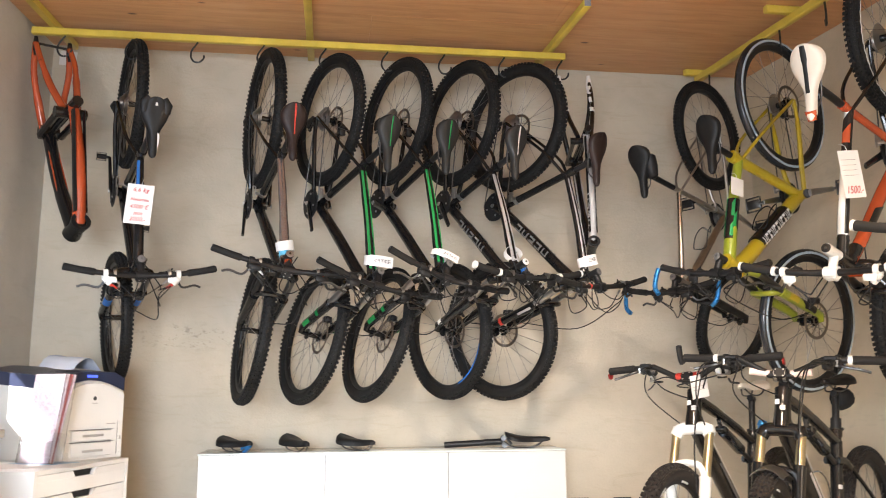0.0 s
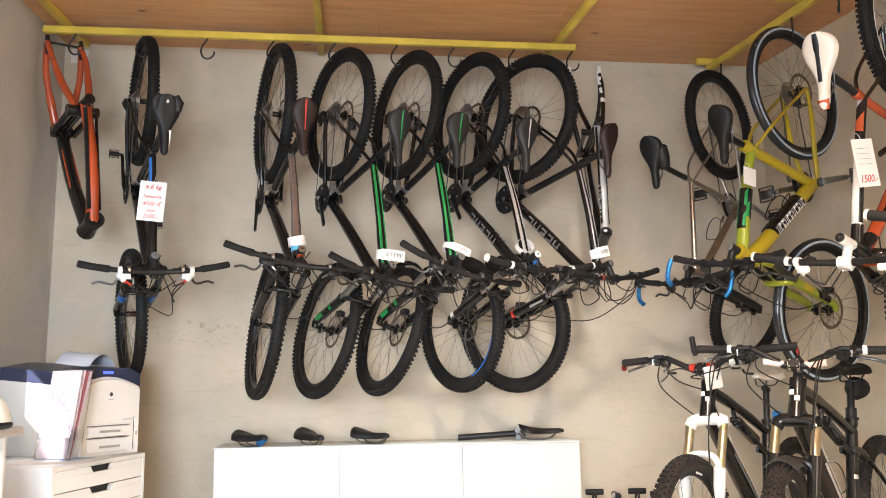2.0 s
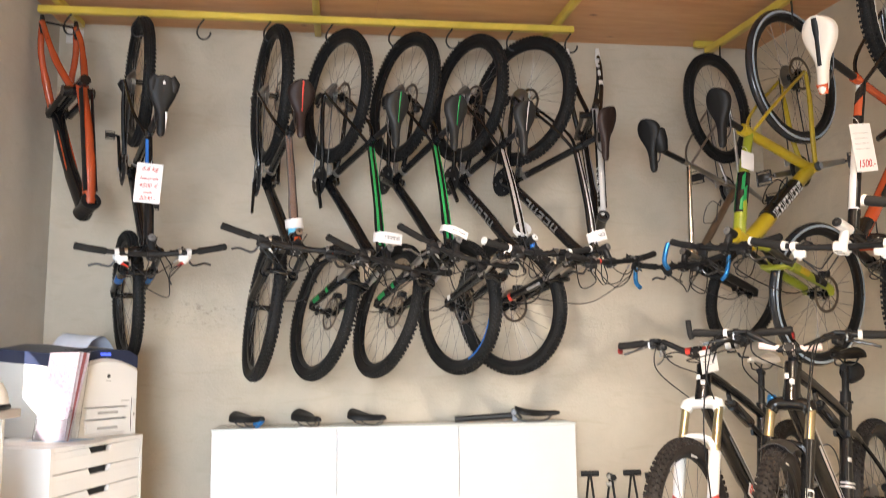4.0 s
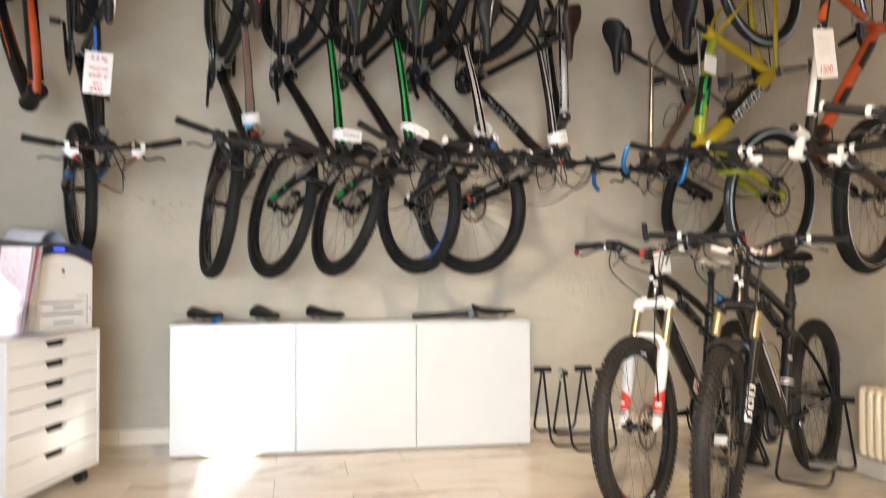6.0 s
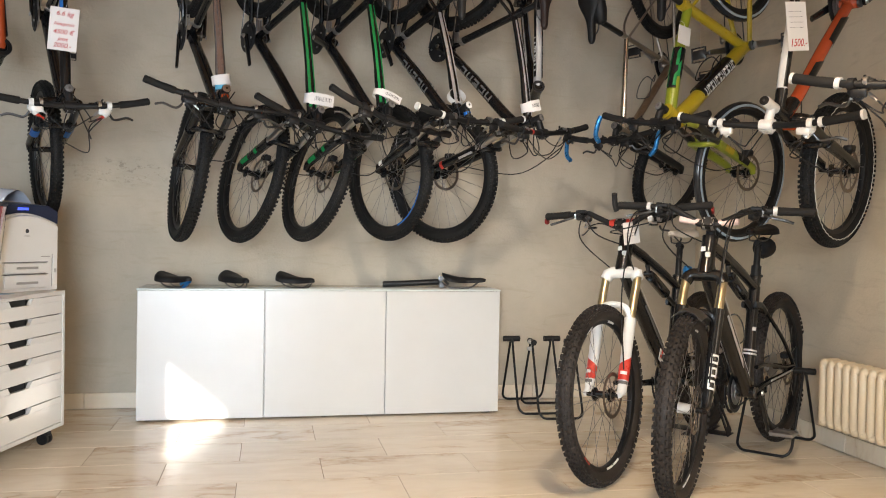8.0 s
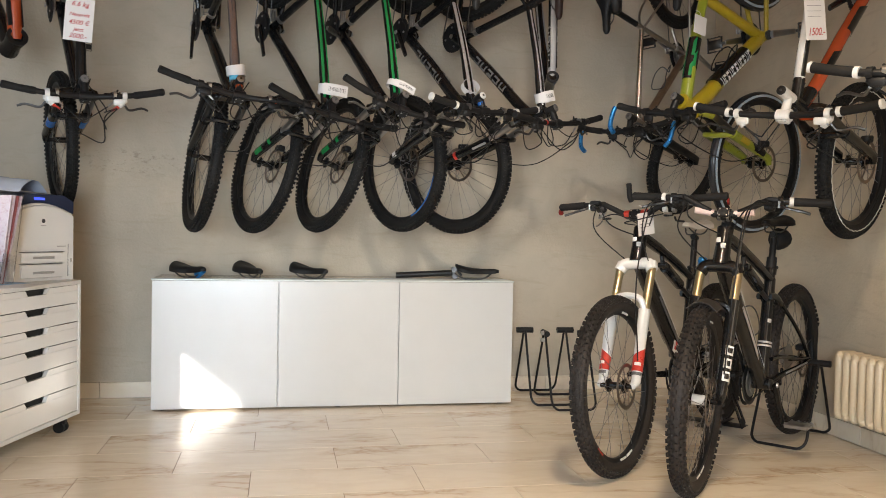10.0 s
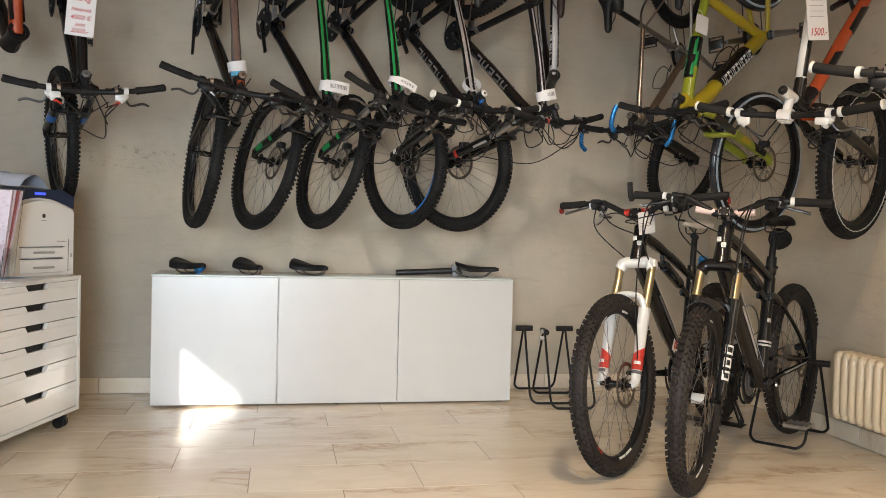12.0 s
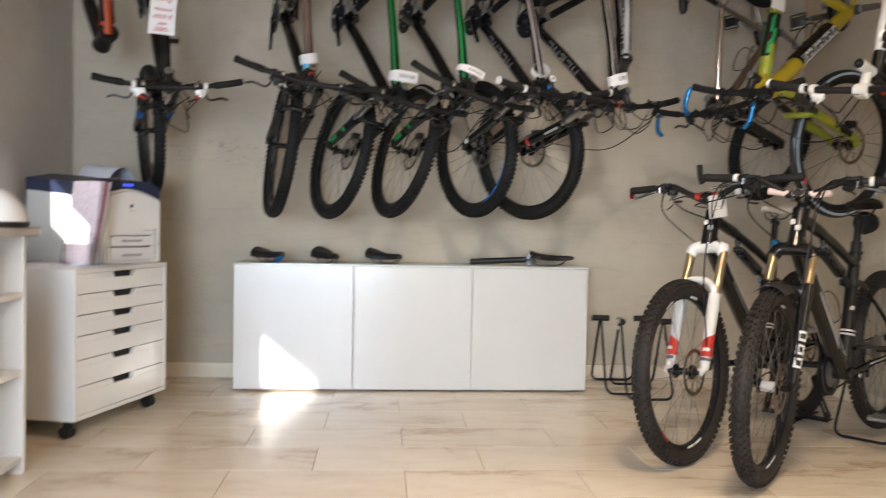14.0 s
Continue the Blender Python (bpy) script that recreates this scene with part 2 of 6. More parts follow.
WHITE_PAINT = finish("white_gloss_paint", (0.66, 0.65, 0.62), 0.28, coat=0.3, vary=0.03)
GREEN_PAINT = finish("bright_green_paint", (0.012, 0.22, 0.058), 0.24, coat=0.4, vary=0.08)
SILVER_PAINT = finish("silver_grey_paint", (0.55, 0.53, 0.53), 0.28, 0.6, coat=0.3, vary=0.08)
BROWN_GREY = finish("brown_grey_paint", (0.30, 0.255, 0.245), 0.26, 0.75, coat=0.3, vary=0.1)
BLUE_PAINT = finish("blue_paint", (0.02, 0.13, 0.42), 0.25, coat=0.4, vary=0.1)
BLUE_ANOD = finish("blue_anodised_metal", (0.03, 0.22, 0.55), 0.28, 0.7, vary=0.1)
ORANGE_PAINT = finish("orange_red_paint", (0.38, 0.060, 0.017), 0.26, coat=0.4, vary=0.1)
RED_PAINT = finish("red_paint", (0.50, 0.035, 0.02), 0.3, vary=0.08)
YELLOW_PAINT = finish("yellow_frame_paint", (0.37, 0.27, 0.012), 0.28, coat=0.4, vary=0.08)
LIME_PAINT = finish("lime_frame_paint", (0.23, 0.26, 0.018), 0.28, coat=0.4, vary=0.08)
TITAN = finish("bare_grey_metal_tube", (0.30, 0.27, 0.235), 0.33, 0.9, vary=0.12)
RUSTY = finish("brownish_metal_tube", (0.20, 0.135, 0.085), 0.42, 0.6, vary=0.25)
GREY_DECAL = finish("grey_decal", (0.11, 0.105, 0.10), 0.4)
CREAM = finish("cream_radiator_enamel", (0.70, 0.58, 0.40), 0.32, coat=0.2, vary=0.04)
PRINTER_WHITE = finish("warm_white_plastic", (0.73, 0.72, 0.685), 0.42, vary=0.02, grain=300, relief=0.03)
PRINTER_BLUE = finish("dark_blue_plastic", (0.022, 0.030, 0.065), 0.38, vary=0.1)
INK_RED = finish("red_marker_ink", (0.40, 0.028, 0.028), 0.7)
INK_DARK = finish("dark_print", (0.05, 0.05, 0.05), 0.7)
GLASS = glass_mat("clear_glass")
ACRYLIC = glass_mat("clear_acrylic", (0.95, 0.96, 0.98), 0.05)
FILM = finish("pale_blue_translucent_film", (0.44, 0.48, 0.56), 0.22, vary=0.08)
BROCHURE = speckled("pale_pink_print", (0.62, 0.55, 0.60), (0.50, 0.36, 0.41), 40.0)
HOOK_COAT = finish("black_coated_hook", (0.008, 0.008, 0.008), 0.5, vary=0.2)
SCREEN_BLUE = glow_mat("blue_display", (0.05, 0.09, 0.75), 0.55)
STREET = finish("grey_paving", (0.20, 0.19, 0.18), 0.9, vary=0.2, relief=0.3)


# ---- mesh tools ----
class Shape:
    """Gathers vertices and faces of one mesh."""

    def __init__(self):
        self.v, self.f = [], []

    def put(self, verts, faces):
        n = len(self.v)
        self.v.extend(Vector(p) for p in verts)
        self.f.extend(tuple(i + n for i in q) for q in faces)
        return self

    def loft(self, rings, caps=True, closed=False):
        n, faces = len(rings[0]), []
        verts = [p for r in rings for p in r]
        last = len(rings) if closed else len(rings) - 1
        for i in range(last):
            a, b = i * n, ((i + 1) % len(rings)) * n
            faces += [(a + j, a + (j + 1) % n, b + (j + 1) % n, b + j) for j in range(n)]
        if caps and not closed:
            faces += [tuple(range(n - 1, -1, -1)), tuple(range((len(rings) - 1) * n, len(rings) * n))]
        return self.put(verts, faces)

    def tube(self, pts, r, n=10, flat=1.0, closed=False, side=None):
        """A round or oval tube along points; r one radius or one a point; flat squeezes it across side."""
        pts = [Vector(p) for p in pts]
        rr = r if isinstance(r, (list, tuple)) else [r] * len(pts)
        rings, up = [], Vector(side) if side is not None else None
        for i, p in enumerate(pts):
            a = pts[i - 1] if (i or closed) else p
            b = pts[(i + 1) % len(pts)] if (i + 1 < len(pts) or closed) else p
            d = (b - a).normalized()
            if up is None or (up - up.dot(d) * d).length < 1e-4:
                up = Vector((0, 0, 1)) if abs(d.z) < 0.9 else Vector((0, 1, 0))
            up = (up - up.dot(d) * d).normalized()
            w = d.cross(up)
            rings.append([p + rr[i] * (math.cos(t) * up * flat + math.sin(t) * w) for t in (2 * math.pi * k / n for k in range(n))])
        return self.loft(rings, closed=closed)

    def spin(self, profile, n=48, centre=(0, 0, 0), shut=True):
        """A profile of (radius, y) turned round the y axis."""
        c = Vector(centre)
        rings = []
        for k in range(n):
            t = 2 * math.pi * k / n
            rings.append([c + Vector((r * math.cos(t), y, r * math.sin(t))) for r, y in profile])
        m, faces = len(profile), []
        verts = [p for r in rings for p in r]
        for i in range(n):
            a, b = i * m, ((i + 1) % n) * m
            for j in range(m if shut else m - 1):
                faces.append((a + j, b + j, b + (j + 1) % m, a + (j + 1) % m))
        return self.put(verts, faces)

    def box(self, lo, hi, bevel=0.0, m=None):
        (x0, y0, z0), (x1, y1, z1) = lo, hi
        if bevel <= 0:
            v = [Vector((x, y, z)) for z in (z0, z1) for y in (y0, y1) for x in (x0, x1)]
            f = [(0, 2, 3, 1), (4, 5, 7, 6), (0, 1, 5, 4), (2, 6, 7, 3), (0, 4, 6, 2), (1, 3, 7, 5)]
        else:
            b = min(bevel, (x1 - x0) / 2.01, (y1 - y0) / 2.01, (z1 - z0) / 2.01)
            rings = []
            for z, i in ((z0, b), (z0 + b, 0), (z1 - b, 0), (z1, b)):
                xa, xb, ya, yb = x0 + i, x1 - i, y0 + i, y1 - i
                rings.append([Vector(p) for p in ((xa + b, ya, z), (xb - b, ya, z), (xb, ya + b, z), (xb, yb - b, z), (xb - b, yb, z), (xa + b, yb, z), (xa, yb - b, z), (xa, ya + b, z))])
            s = Shape().loft(rings)
            v, f = s.v, s.f
        if m is not None:
            v = [m @ p for p in v]
        return self.put(v, f)

    def mesh(self, name, material, smooth=40):
        me = bpy.data.meshes.new(name)
        me.from_pydata([tuple(p) for p in self.v], [], self.f)
        bm = bmesh.new()
        bm.from_mesh(me)
        bmesh.ops.recalc_face_normals(bm, faces=bm.faces)
        bm.to_mesh(me)
        bm.free()
        if smooth:
            me.polygons.foreach_set("use_smooth", [True] * len(me.polygons))
            me.set_sharp_from_angle(angle=radians(smooth))
        me.materials.append(material)
        return me


def curve_pts(ctrl, n=6):
    """A smooth line through control points (Catmull-Rom)."""
    p = [Vector(c) for c in ctrl]
    p = [2 * p[0] - p[1]] + p + [2 * p[-1] - p[-2]]
    out = []
    for i in range(1, len(p) - 2):
        for k in range(n):
            t = k / n
            a, b, c, d = p[i - 1 : i + 3]
            out.append(0.5 * (2 * b + (c - a) * t + (2 * a - 5 * b + 4 * c - d) * t * t + (3 * b - a - 3 * c + d) * t**3))
    return out + [p[-2]]


def part(name, shape, material, parent, label="", m=None, smooth=40):
    me = shape if isinstance(shape, bpy.types.Mesh) else shape.mesh(name, material, smooth)
    ob = new(name, me)
    ob.parent = parent
    if m is not None:
        ob.matrix_basis = m
    if label:
        tagged(ob, label)
    return ob


def patch(host, name, a, b, r, out, half, material, label="", slant=0.0):
    """A thin curved sticker on a tube from a to b, facing out, half degrees wide to each side."""
    a, b, out = Vector(a), Vector(b), Vector(out)
    d = (b - a).normalized()
    out = (out - d * out.dot(d)).normalized()
    across = d.cross(out)
    rings = []
    for i in range(9):
        t = radians(half) * (i / 4 - 1)
        n = out * math.cos(t) + across * math.sin(t)
        s = d * slant * (i / 4 - 1)
        rings.append([a + n * r, b + s + n * r, b + s + n * (r + 0.0012), a + n * (r + 0.0012)])
    return part(name, Shape().loft(rings), material, host, label)


def thing(name, m, label, category, group=""):
    ob = new(name)
    ob.empty_display_size = 0.05
    ob.matrix_basis = m
    return tagged(ob, label, category, group)


def solid(name, shape, material, label="", category="", group="", kind="", m=None, smooth=40):
    ob = new(name, shape.mesh(name, material, smooth))
    if m is not None:
        ob.matrix_basis = m
    return tagged(ob, label, category, group, kind)


def writing(text, size, material, parent, m, name="writing"):
    cu = bpy.data.curves.new(name, "FONT")
    cu.body, cu.size, cu.align_x, cu.align_y, cu.extrude = text, size, "CENTER", "CENTER", 0.0002
    cu.shear, cu.offset = 0.28, 0.0003
    tmp = bpy.data.objects.new("text", cu)
    scene.collection.objects.link(tmp)
    me = bpy.data.meshes.new_from_object(tmp.evaluated_get(bpy.context.evaluated_depsgraph_get()))
    bpy.data.objects.remove(tmp)
    me.materials.clear()
    me.materials.append(material)
    return part(name, me, material, parent, m=m)


# ---- room ----
def slab(name, lo, hi, material, bevel=0.0, smooth=0):
    return solid(name, Shape().box(lo, hi, bevel), material, kind="structure", smooth=smooth)


def wall_with_holes(name, axis, at, thick, a0, a1, z1, holes, material):
    """An upright wall along x or y with rectangular openings (a0, a1, z0, z1) cut through it."""
    s = Shape()
    cuts = sorted({a0, a1, *(h[0] for h in holes), *(h[1] for h in holes)})
    for lo, hi in zip(cuts, cuts[1:]):
        spans, z = [], 0.0
        for h in sorted((h for h in holes if h[0] <= lo and h[1] >= hi), key=lambda h: h[2]):
            spans.append((z, h[2]))
            z = h[3]
        spans.append((z, z1))
        for za, zb in spans:
            if zb - za > 1e-4:
                if axis == "x":
                    s.box((lo, at, za), (hi, at + thick, zb))
                else:
                    s.box((at, lo, za), (at + thick, hi, zb))
    return solid(name, s, material, kind="structure", smooth=0)


SHOP_WINDOW = (-0.83, 0.73, 0.20, 1.78)
# added east opening, out of view, that holds the warm fill lamp
FILL_OPENING = (-4.40, -3.00, 0.85, 2.40)
# two added holes, out of view, shape the sun patches on cabinet and printer
CABINET_SUN_HOLE = (-4.95, -3.32, 0.965, 1.379)
PRINTER_SUN_HOLE = (-2.75, -1.05, 0.990, 1.375)
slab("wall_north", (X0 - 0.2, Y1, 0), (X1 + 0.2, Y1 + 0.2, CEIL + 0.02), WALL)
wall_with_holes("wall_west", "y", X0 - 0.2, 0.2, Y0 - 0.2, Y1, CEIL, [CABINET_SUN_HOLE, PRINTER_SUN_HOLE], WALL_L)
wall_with_holes("wall_east", "y", X1, 0.2, Y0 - 0.2, Y1 - 0.002, CEIL, [FILL_OPENING], WALL_R)
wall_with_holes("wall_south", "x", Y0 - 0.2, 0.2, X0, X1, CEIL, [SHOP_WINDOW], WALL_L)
# an added, unseen slab over the street keeps the low sun off the shop window
slab("wall_opposite", (-4.25, -16.4, -0.161), (12.0, -16.0, 7.0), WALL_L)
slab("ground", (-150, -150, -0.40), (150, 150, -0.16), STREET)


def window(name, axis, at, hole, bars):
    """A white frame with panes set in the middle of a wall's opening."""
    a0, a1, z0, z1 = hole
    ob = new(name)
    tagged(ob, "unseen white framed window with clear panes", "window", kind="structure")
    w, d = 0.05, 0.06

    def bar(lo_a, hi_a, lo_z, hi_z):
        if axis == "x":
            return (lo_a, at - d / 2, lo_z), (hi_a, at + d / 2, hi_z)
        return (at - d / 2, lo_a, lo_z), (at + d / 2, hi_a, hi_z)

    s = Shape()
    for q in ((a0, a1, z0, z0 + w), (a0, a1, z1 - w, z1), (a0, a0 + w, z0 + w, z1 - w), (a1 - w, a1, z0 + w, z1 - w)):
        s.box(*bar(*q), 0.004)
    part("window_frame", s, WHITE_PAINT, ob)
    step = (a1 - a0 - 2 * w) / bars
    for i in range(bars):
        p0, p1 = a0 + w + i * step, a0 + w + (i + 1) * step
        if axis == "x":
            g = Shape().box((p0, at - 0.004, z0 + w), (p1, at + 0.004, z1 - w))
        else:
            g = Shape().box((at - 0.004, p0, z0 + w), (at + 0.004, p1, z1 - w))
        pane = part("pane", g, GLASS, ob, smooth=0)
        pane.visible_shadow = False
        if i:
            part("mullion", Shape().box(*bar(p0 - 0.02, p0 + 0.02, z0 + w, z1 - w), 0.004), WHITE_PAINT, ob)
    return ob


window("window_1", "x", Y0 - 0.12, SHOP_WINDOW, 2)
window("window_2", "y", X1 + 0.12, FILL_OPENING, 1)


def ceiling():
    """Broad oiled boards with open seams on the slope, all in one mesh."""
    s, y, k = Shape(), Y0, 0
    rng = random.Random(5)
    while y < Y1 - 0.01:
        e = min(Y1, y + 0.495)
        x = X0 - (0.9 if k % 2 else 0.0)
        while x < X1:
            xe = min(X1, x + 2.6)
            dz = rng.uniform(0, 0.0015)
            s.box((max(X0, x) + 0.0006, y + 0.0006, dz), (xe - 0.0006, e - 0.0006, 0.02), 0.0006)
            x += 2.6
        y, k = e, k + 1
    s.box((X0 + 0.001, Y0 + 0.001, 0.021), (X1 - 0.001, Y1 - 0.001, 0.14))
    for v in s.v:
        v.z += ceil_z(v.y)
    solid("ceiling", s, PINE, kind="structure", smooth=0)


ceiling()

# ---- bicycles ----
MESHES = {}


def kept(key, make):
    if key not in MESHES:
        MESHES[key] = make()
    return MESHES[key]


def tyre_mesh(R, w, knobs, material):
    def make():
        s, c = Shape(), R - w / 2 - (0.005 if knobs else 0.0)
        prof = [(c + w / 2 * math.cos(t), w / 2 * math.sin(t)) for t in (radians(a) for a in range(-150, 151, 25))]
        s.spin(prof, 64)
        if knobs == 2:
            n = 76
            for k in range(n):
                for row, (lean, size) in enumerate(((-66, 0.0078), (-38, 0.0080), (-13, 0.0074), (13, 0.0074), (38, 0.0080), (66, 0.0078))):
                    t = 2 * math.pi * (k + (0.5 if row in (1, 4) else 0.0) + (0.25 if row in (2,) else 0.0)) / n
                    m = Matrix.Rotation(-t, 4, "Y") @ Matrix.Translation((c, 0, 0)) @ Matrix.Rotation(radians(lean), 4, "Z") @ Matrix.Translation((w / 2, 0, 0))
                    s.box((-0.003, -size * 0.52, -size * 0.92), (0.0075, size * 0.46, size * 0.72), 0, m)
        elif knobs:
            n = 92
            for k in range(n):
                for row, (lean, size) in enumerate(((-52, 0.0058), (-18, 0.0055), (18, 0.0055), (52, 0.0058))):
                    t = 2 * math.pi * (k + (0.5 if row in (1, 2) else 0.0)) / n
                    a = radians(lean)
                    m = Matrix.Rotation(-t, 4, "Y") @ Matrix.Translation((c, 0, 0)) @ Matrix.Rotation(a, 4, "Z") @ Matrix.Translation((w / 2 + 0.0005, 0, 0))
                    s.box((-0.003, -size * 0.80, -size), (0.0062, size * 0.74, size * 0.86), 0, m)
        return s.mesh("tyre", material, 40)

    return kept(("tyre", R, w, knobs, material.name), make)


def rim_mesh(R, w, material):
    def make():
        r = R - w * 0.86
        return Shape().spin([(r, -0.013), (r - 0.006, -0.014), (r - 0.024, -0.008), (r - 0.026, 0.0), (r - 0.024, 0.008), (r - 0.006, 0.014), (r, 0.013)], 64).mesh("rim", material, 40)

    return kept(("rim", R, w, material.name), make)


def spoke_mesh(R, w):
    def make():
        s, r = Shape(), R - w * 0.86 - 0.022
        n = 28
        for k in range(n):
            side = 1 if k % 2 else -1
            t = 2 * math.pi * k / n
            t0 = t + (0.95 if (k // 2) % 2 else -0.95)
            s.tube([(0.024 * math.cos(t0), side * 0.030, 0.024 * math.sin(t0)), (r * math.cos(t), side * 0.003, r * math.sin(t))], 0.0011, 4)
        return s.mesh("spokes", SPOKE, 0)

    return kept(("spokes", R, w), make)


def disc_mesh(r):
    def make():
        radii, n, v, f = (0.014, 0.022, 0.042, r - 0.014, r), 96, [], []
        for y in (-0.001, 0.001):
            for i in range(n):
                for j, q in enumerate(radii):
                    t = 2 * math.pi * i / n + 0.16 * j
                    v.append((q * math.cos(t), y, q * math.sin(t)))
        m, half = len(radii), n * len(radii)
        keep = {(i, j) for i in range(n) for j in range(m - 1) if j in (0, 3) or i % 12 < 1}
        for i, j in keep:
            a, b = i * m + j, ((i + 1) % n) * m + j
            f += [(a, a + 1, b + 1, b), (half + a, half + b, half + b + 1, half + a + 1)]
            for near, q in (((i, j - 1), (a, b)), ((i, j + 1), (a + 1, b + 1)), (((i - 1) % n, j), (a, a + 1)), (((i + 1) % n, j), (b, b + 1))):
                if near not in keep:
                    f.append((q[0], q[1], half + q[1], half + q[0]))
        s = Shape().put(v, f)
        return s.mesh("brake_disc", DISC_STEEL, 40)

    return kept(("disc", r), make)


def cassette_mesh():
    def make():
        prof = [(0.010, -0.020)]
        for k in range(8):
            r, y = 0.062 - 0.0052 * k, -0.022 - 0.0044 * k
            prof += [(r - 0.010, y), (r, y), (r, y - 0.0020), (r - 0.010, y - 0.0020)]
        prof += [(0.010, -0.060)]
        return Shape().spin(prof, 36).mesh("cassette", STEEL, 30)

    return kept("cassette", make)


def hub_mesh():
    def make():
        s = Shape()
        s.spin([(0.0, -0.062), (0.009, -0.062), (0.009, -0.036), (0.026, -0.034), (0.026, -0.028), (0.014, -0.024), (0.013, 0.024), (0.026, 0.028), (0.026, 0.034), (0.009, 0.036), (0.009, 0.062), (0.0, 0.062)], 20, shut=False)
        return s.mesh("hub", BLACK_GLOSS, 40)

    return kept("hub", make)


def wheel(bike, at, m, R, w, knobs, tyre_mat, rim_mat, rear, disc, label=""):
    ob = part("rear_wheel" if rear else "front_wheel", rim_mesh(R, w, rim_mat), rim_mat, bike, label, m @ Matrix.Translation(at))
    part("tyre", tyre_mesh(R, w, knobs, tyre_mat), tyre_mat, ob)
    part("spokes", spoke_mesh(R, w), SPOKE, ob)
    part("hub", hub_mesh(), BLACK_GLOSS, ob)
    if disc:
        part("brake_disc", disc_mesh(0.080 if rear else 0.085), DISC_STEEL, ob, m=Matrix.Translation((0, 0.040, 0)))
    if rear:
        part("cassette", cassette_mesh(), STEEL, ob)
    return ob


def saddle_shape(long=0.27, wide=0.145):
    """A padded saddle: broad rounded tail with a shallow dip, long narrow nose ahead on x."""
    s, rings, n, m = Shape(), [], 18, 22
    for k in range(m + 1):
        u = 0.5 - 0.5 * math.cos(math.pi * k / m)
        x = -0.47 * long + long * u
        tail = math.sqrt(max(0.0, 1 - (max(0.0, 0.26 - u) / 0.26) ** 2.4))
        half = wide / 2 * (0.27 + 0.73 / (1 + math.exp((u - 0.44) * 12.5))) * tail
        nose = max(0.0, (u - 0.90) / 0.10)
        half *= math.sqrt(max(0.0, 1 - nose**2))
        half = max(half, 0.0015)
        top = 0.013 - 0.010 * math.sin(u * math.pi) + 0.004 * max(0.0, 1 - u / 0.25) - 0.008 * nose
        drop = (0.024 + 0.012 * (1 - u)) * max(0.25, min(1.0, tail + 0.1)) * (1 - 0.45 * nose)
        dip = 0.0035 * max(0.0, 1 - u / 0.75)
        ring = []
        for i in range(n):
            t = math.pi * i / (n - 1)
            y, z = math.cos(t), max(0.0, math.sin(t)) ** 0.55 * drop
            ring.append(Vector((x, y * half, top - drop + z + 0.012 - dip * math.exp(-((y / 0.25) ** 2)))))
        rings.append(ring)
    return s.loft(rings)


def pedal_shape(m):
    """An open cage pedal: rim bars with short pins round a centre spindle."""
    s = Shape()
    for x in (-0.040, 0.036):
        s.box((x, -0.046, -0.008), (x + 0.005, 0.046, 0.008), 0.002, m)
        for y in (-0.036, -0.012, 0.012, 0.036):
            s.box((x, y - 0.003, 0.008), (x + 0.005, y + 0.003, 0.012), 0, m)
    for y in (-0.046, 0.040):
        s.box((-0.036, y, -0.007), (0.037, y + 0.006, 0.007), 0.002, m)
    s.box((-0.024, -0.041, -0.008), (0.024, 0.041, 0.008), 0.004, m)
    return s


def saddle_rails():
    s = Shape()
    for side in (-1, 1):
        s.tube(curve_pts([(0.105, side * 0.008, -0.006), (0.06, side * 0.020, -0.034), (-0.04, side * 0.022, -0.036), (-0.10, side * 0.030, -0.004)], 5), 0.0035, 6)
    return s


def geometry(W, seat, style):
    h = radians(style["ha"])
    d, p = Vector((-math.cos(h), 0, math.sin(h))), Vector((math.sin(h), 0, math.cos(h)))
    g = {"d": d, "p": p, "fa": Vector((W, 0, 0))}
    g["crown"] = g["fa"] - 0.042 * p + style["a2c"] * d
    g["top"] = g["crown"] + style["ht"] * d
    g["bb"] = Vector((0.438, 0, -0.045))
    a = radians(73)
    g["st"] = Vector((-math.cos(a), 0, math.sin(a)))
    g["sad"] = g["bb"] + seat * g["st"]
    g["stt"] = g["bb"] + min(0.47, seat - 0.15) * g["st"]
    g["bar"] = g["top"] + 0.03 * d + style["stem"] * p
    return g


def decals(host, a, b, r, count, size, material, sides=(-1, 1), name="letter_block"):
    """Plain blocks along a tube, where a maker's lettering stands."""
    a, b = Vector(a), Vector(b)
    d = (b - a).normalized()
    up = Vector((0, 1, 0)).cross(d)
    for side in sides:
        for k in range(count):
            c, step, s = a.lerp(b, (k + 0.5) / count), (b - a).length / count, Shape()
            grid = []
            for u in (-0.38, -0.2, 0.2, 0.38):
                for w in (-1.0, -0.5, 0.0, 0.5, 1.0):
                    lift = math.sqrt(max(0.0, (r + 0.0012) ** 2 - (w * size) ** 2))
                    grid.append(c + d * u * step + up * w * size + Vector((0, side * lift, 0)))
            cells = [(0, j) for j in range(4)] + ([(1, 0), (2, 0), (2, 1), (2, 2), (2, 3)] if k % 3 == 0 else [(1, 0), (1, 3), (2, 0), (2, 3)] if k % 3 == 1 else [(1, 0), (1, 1), (1, 3), (2, 0), (2, 3)])
            s.put(grid, [(i * 5 + j, i * 5 + j + 1, (i + 1) * 5 + j + 1, (i + 1) * 5 + j) for i, j in cells])
            part(name, s, material, host, smooth=0)


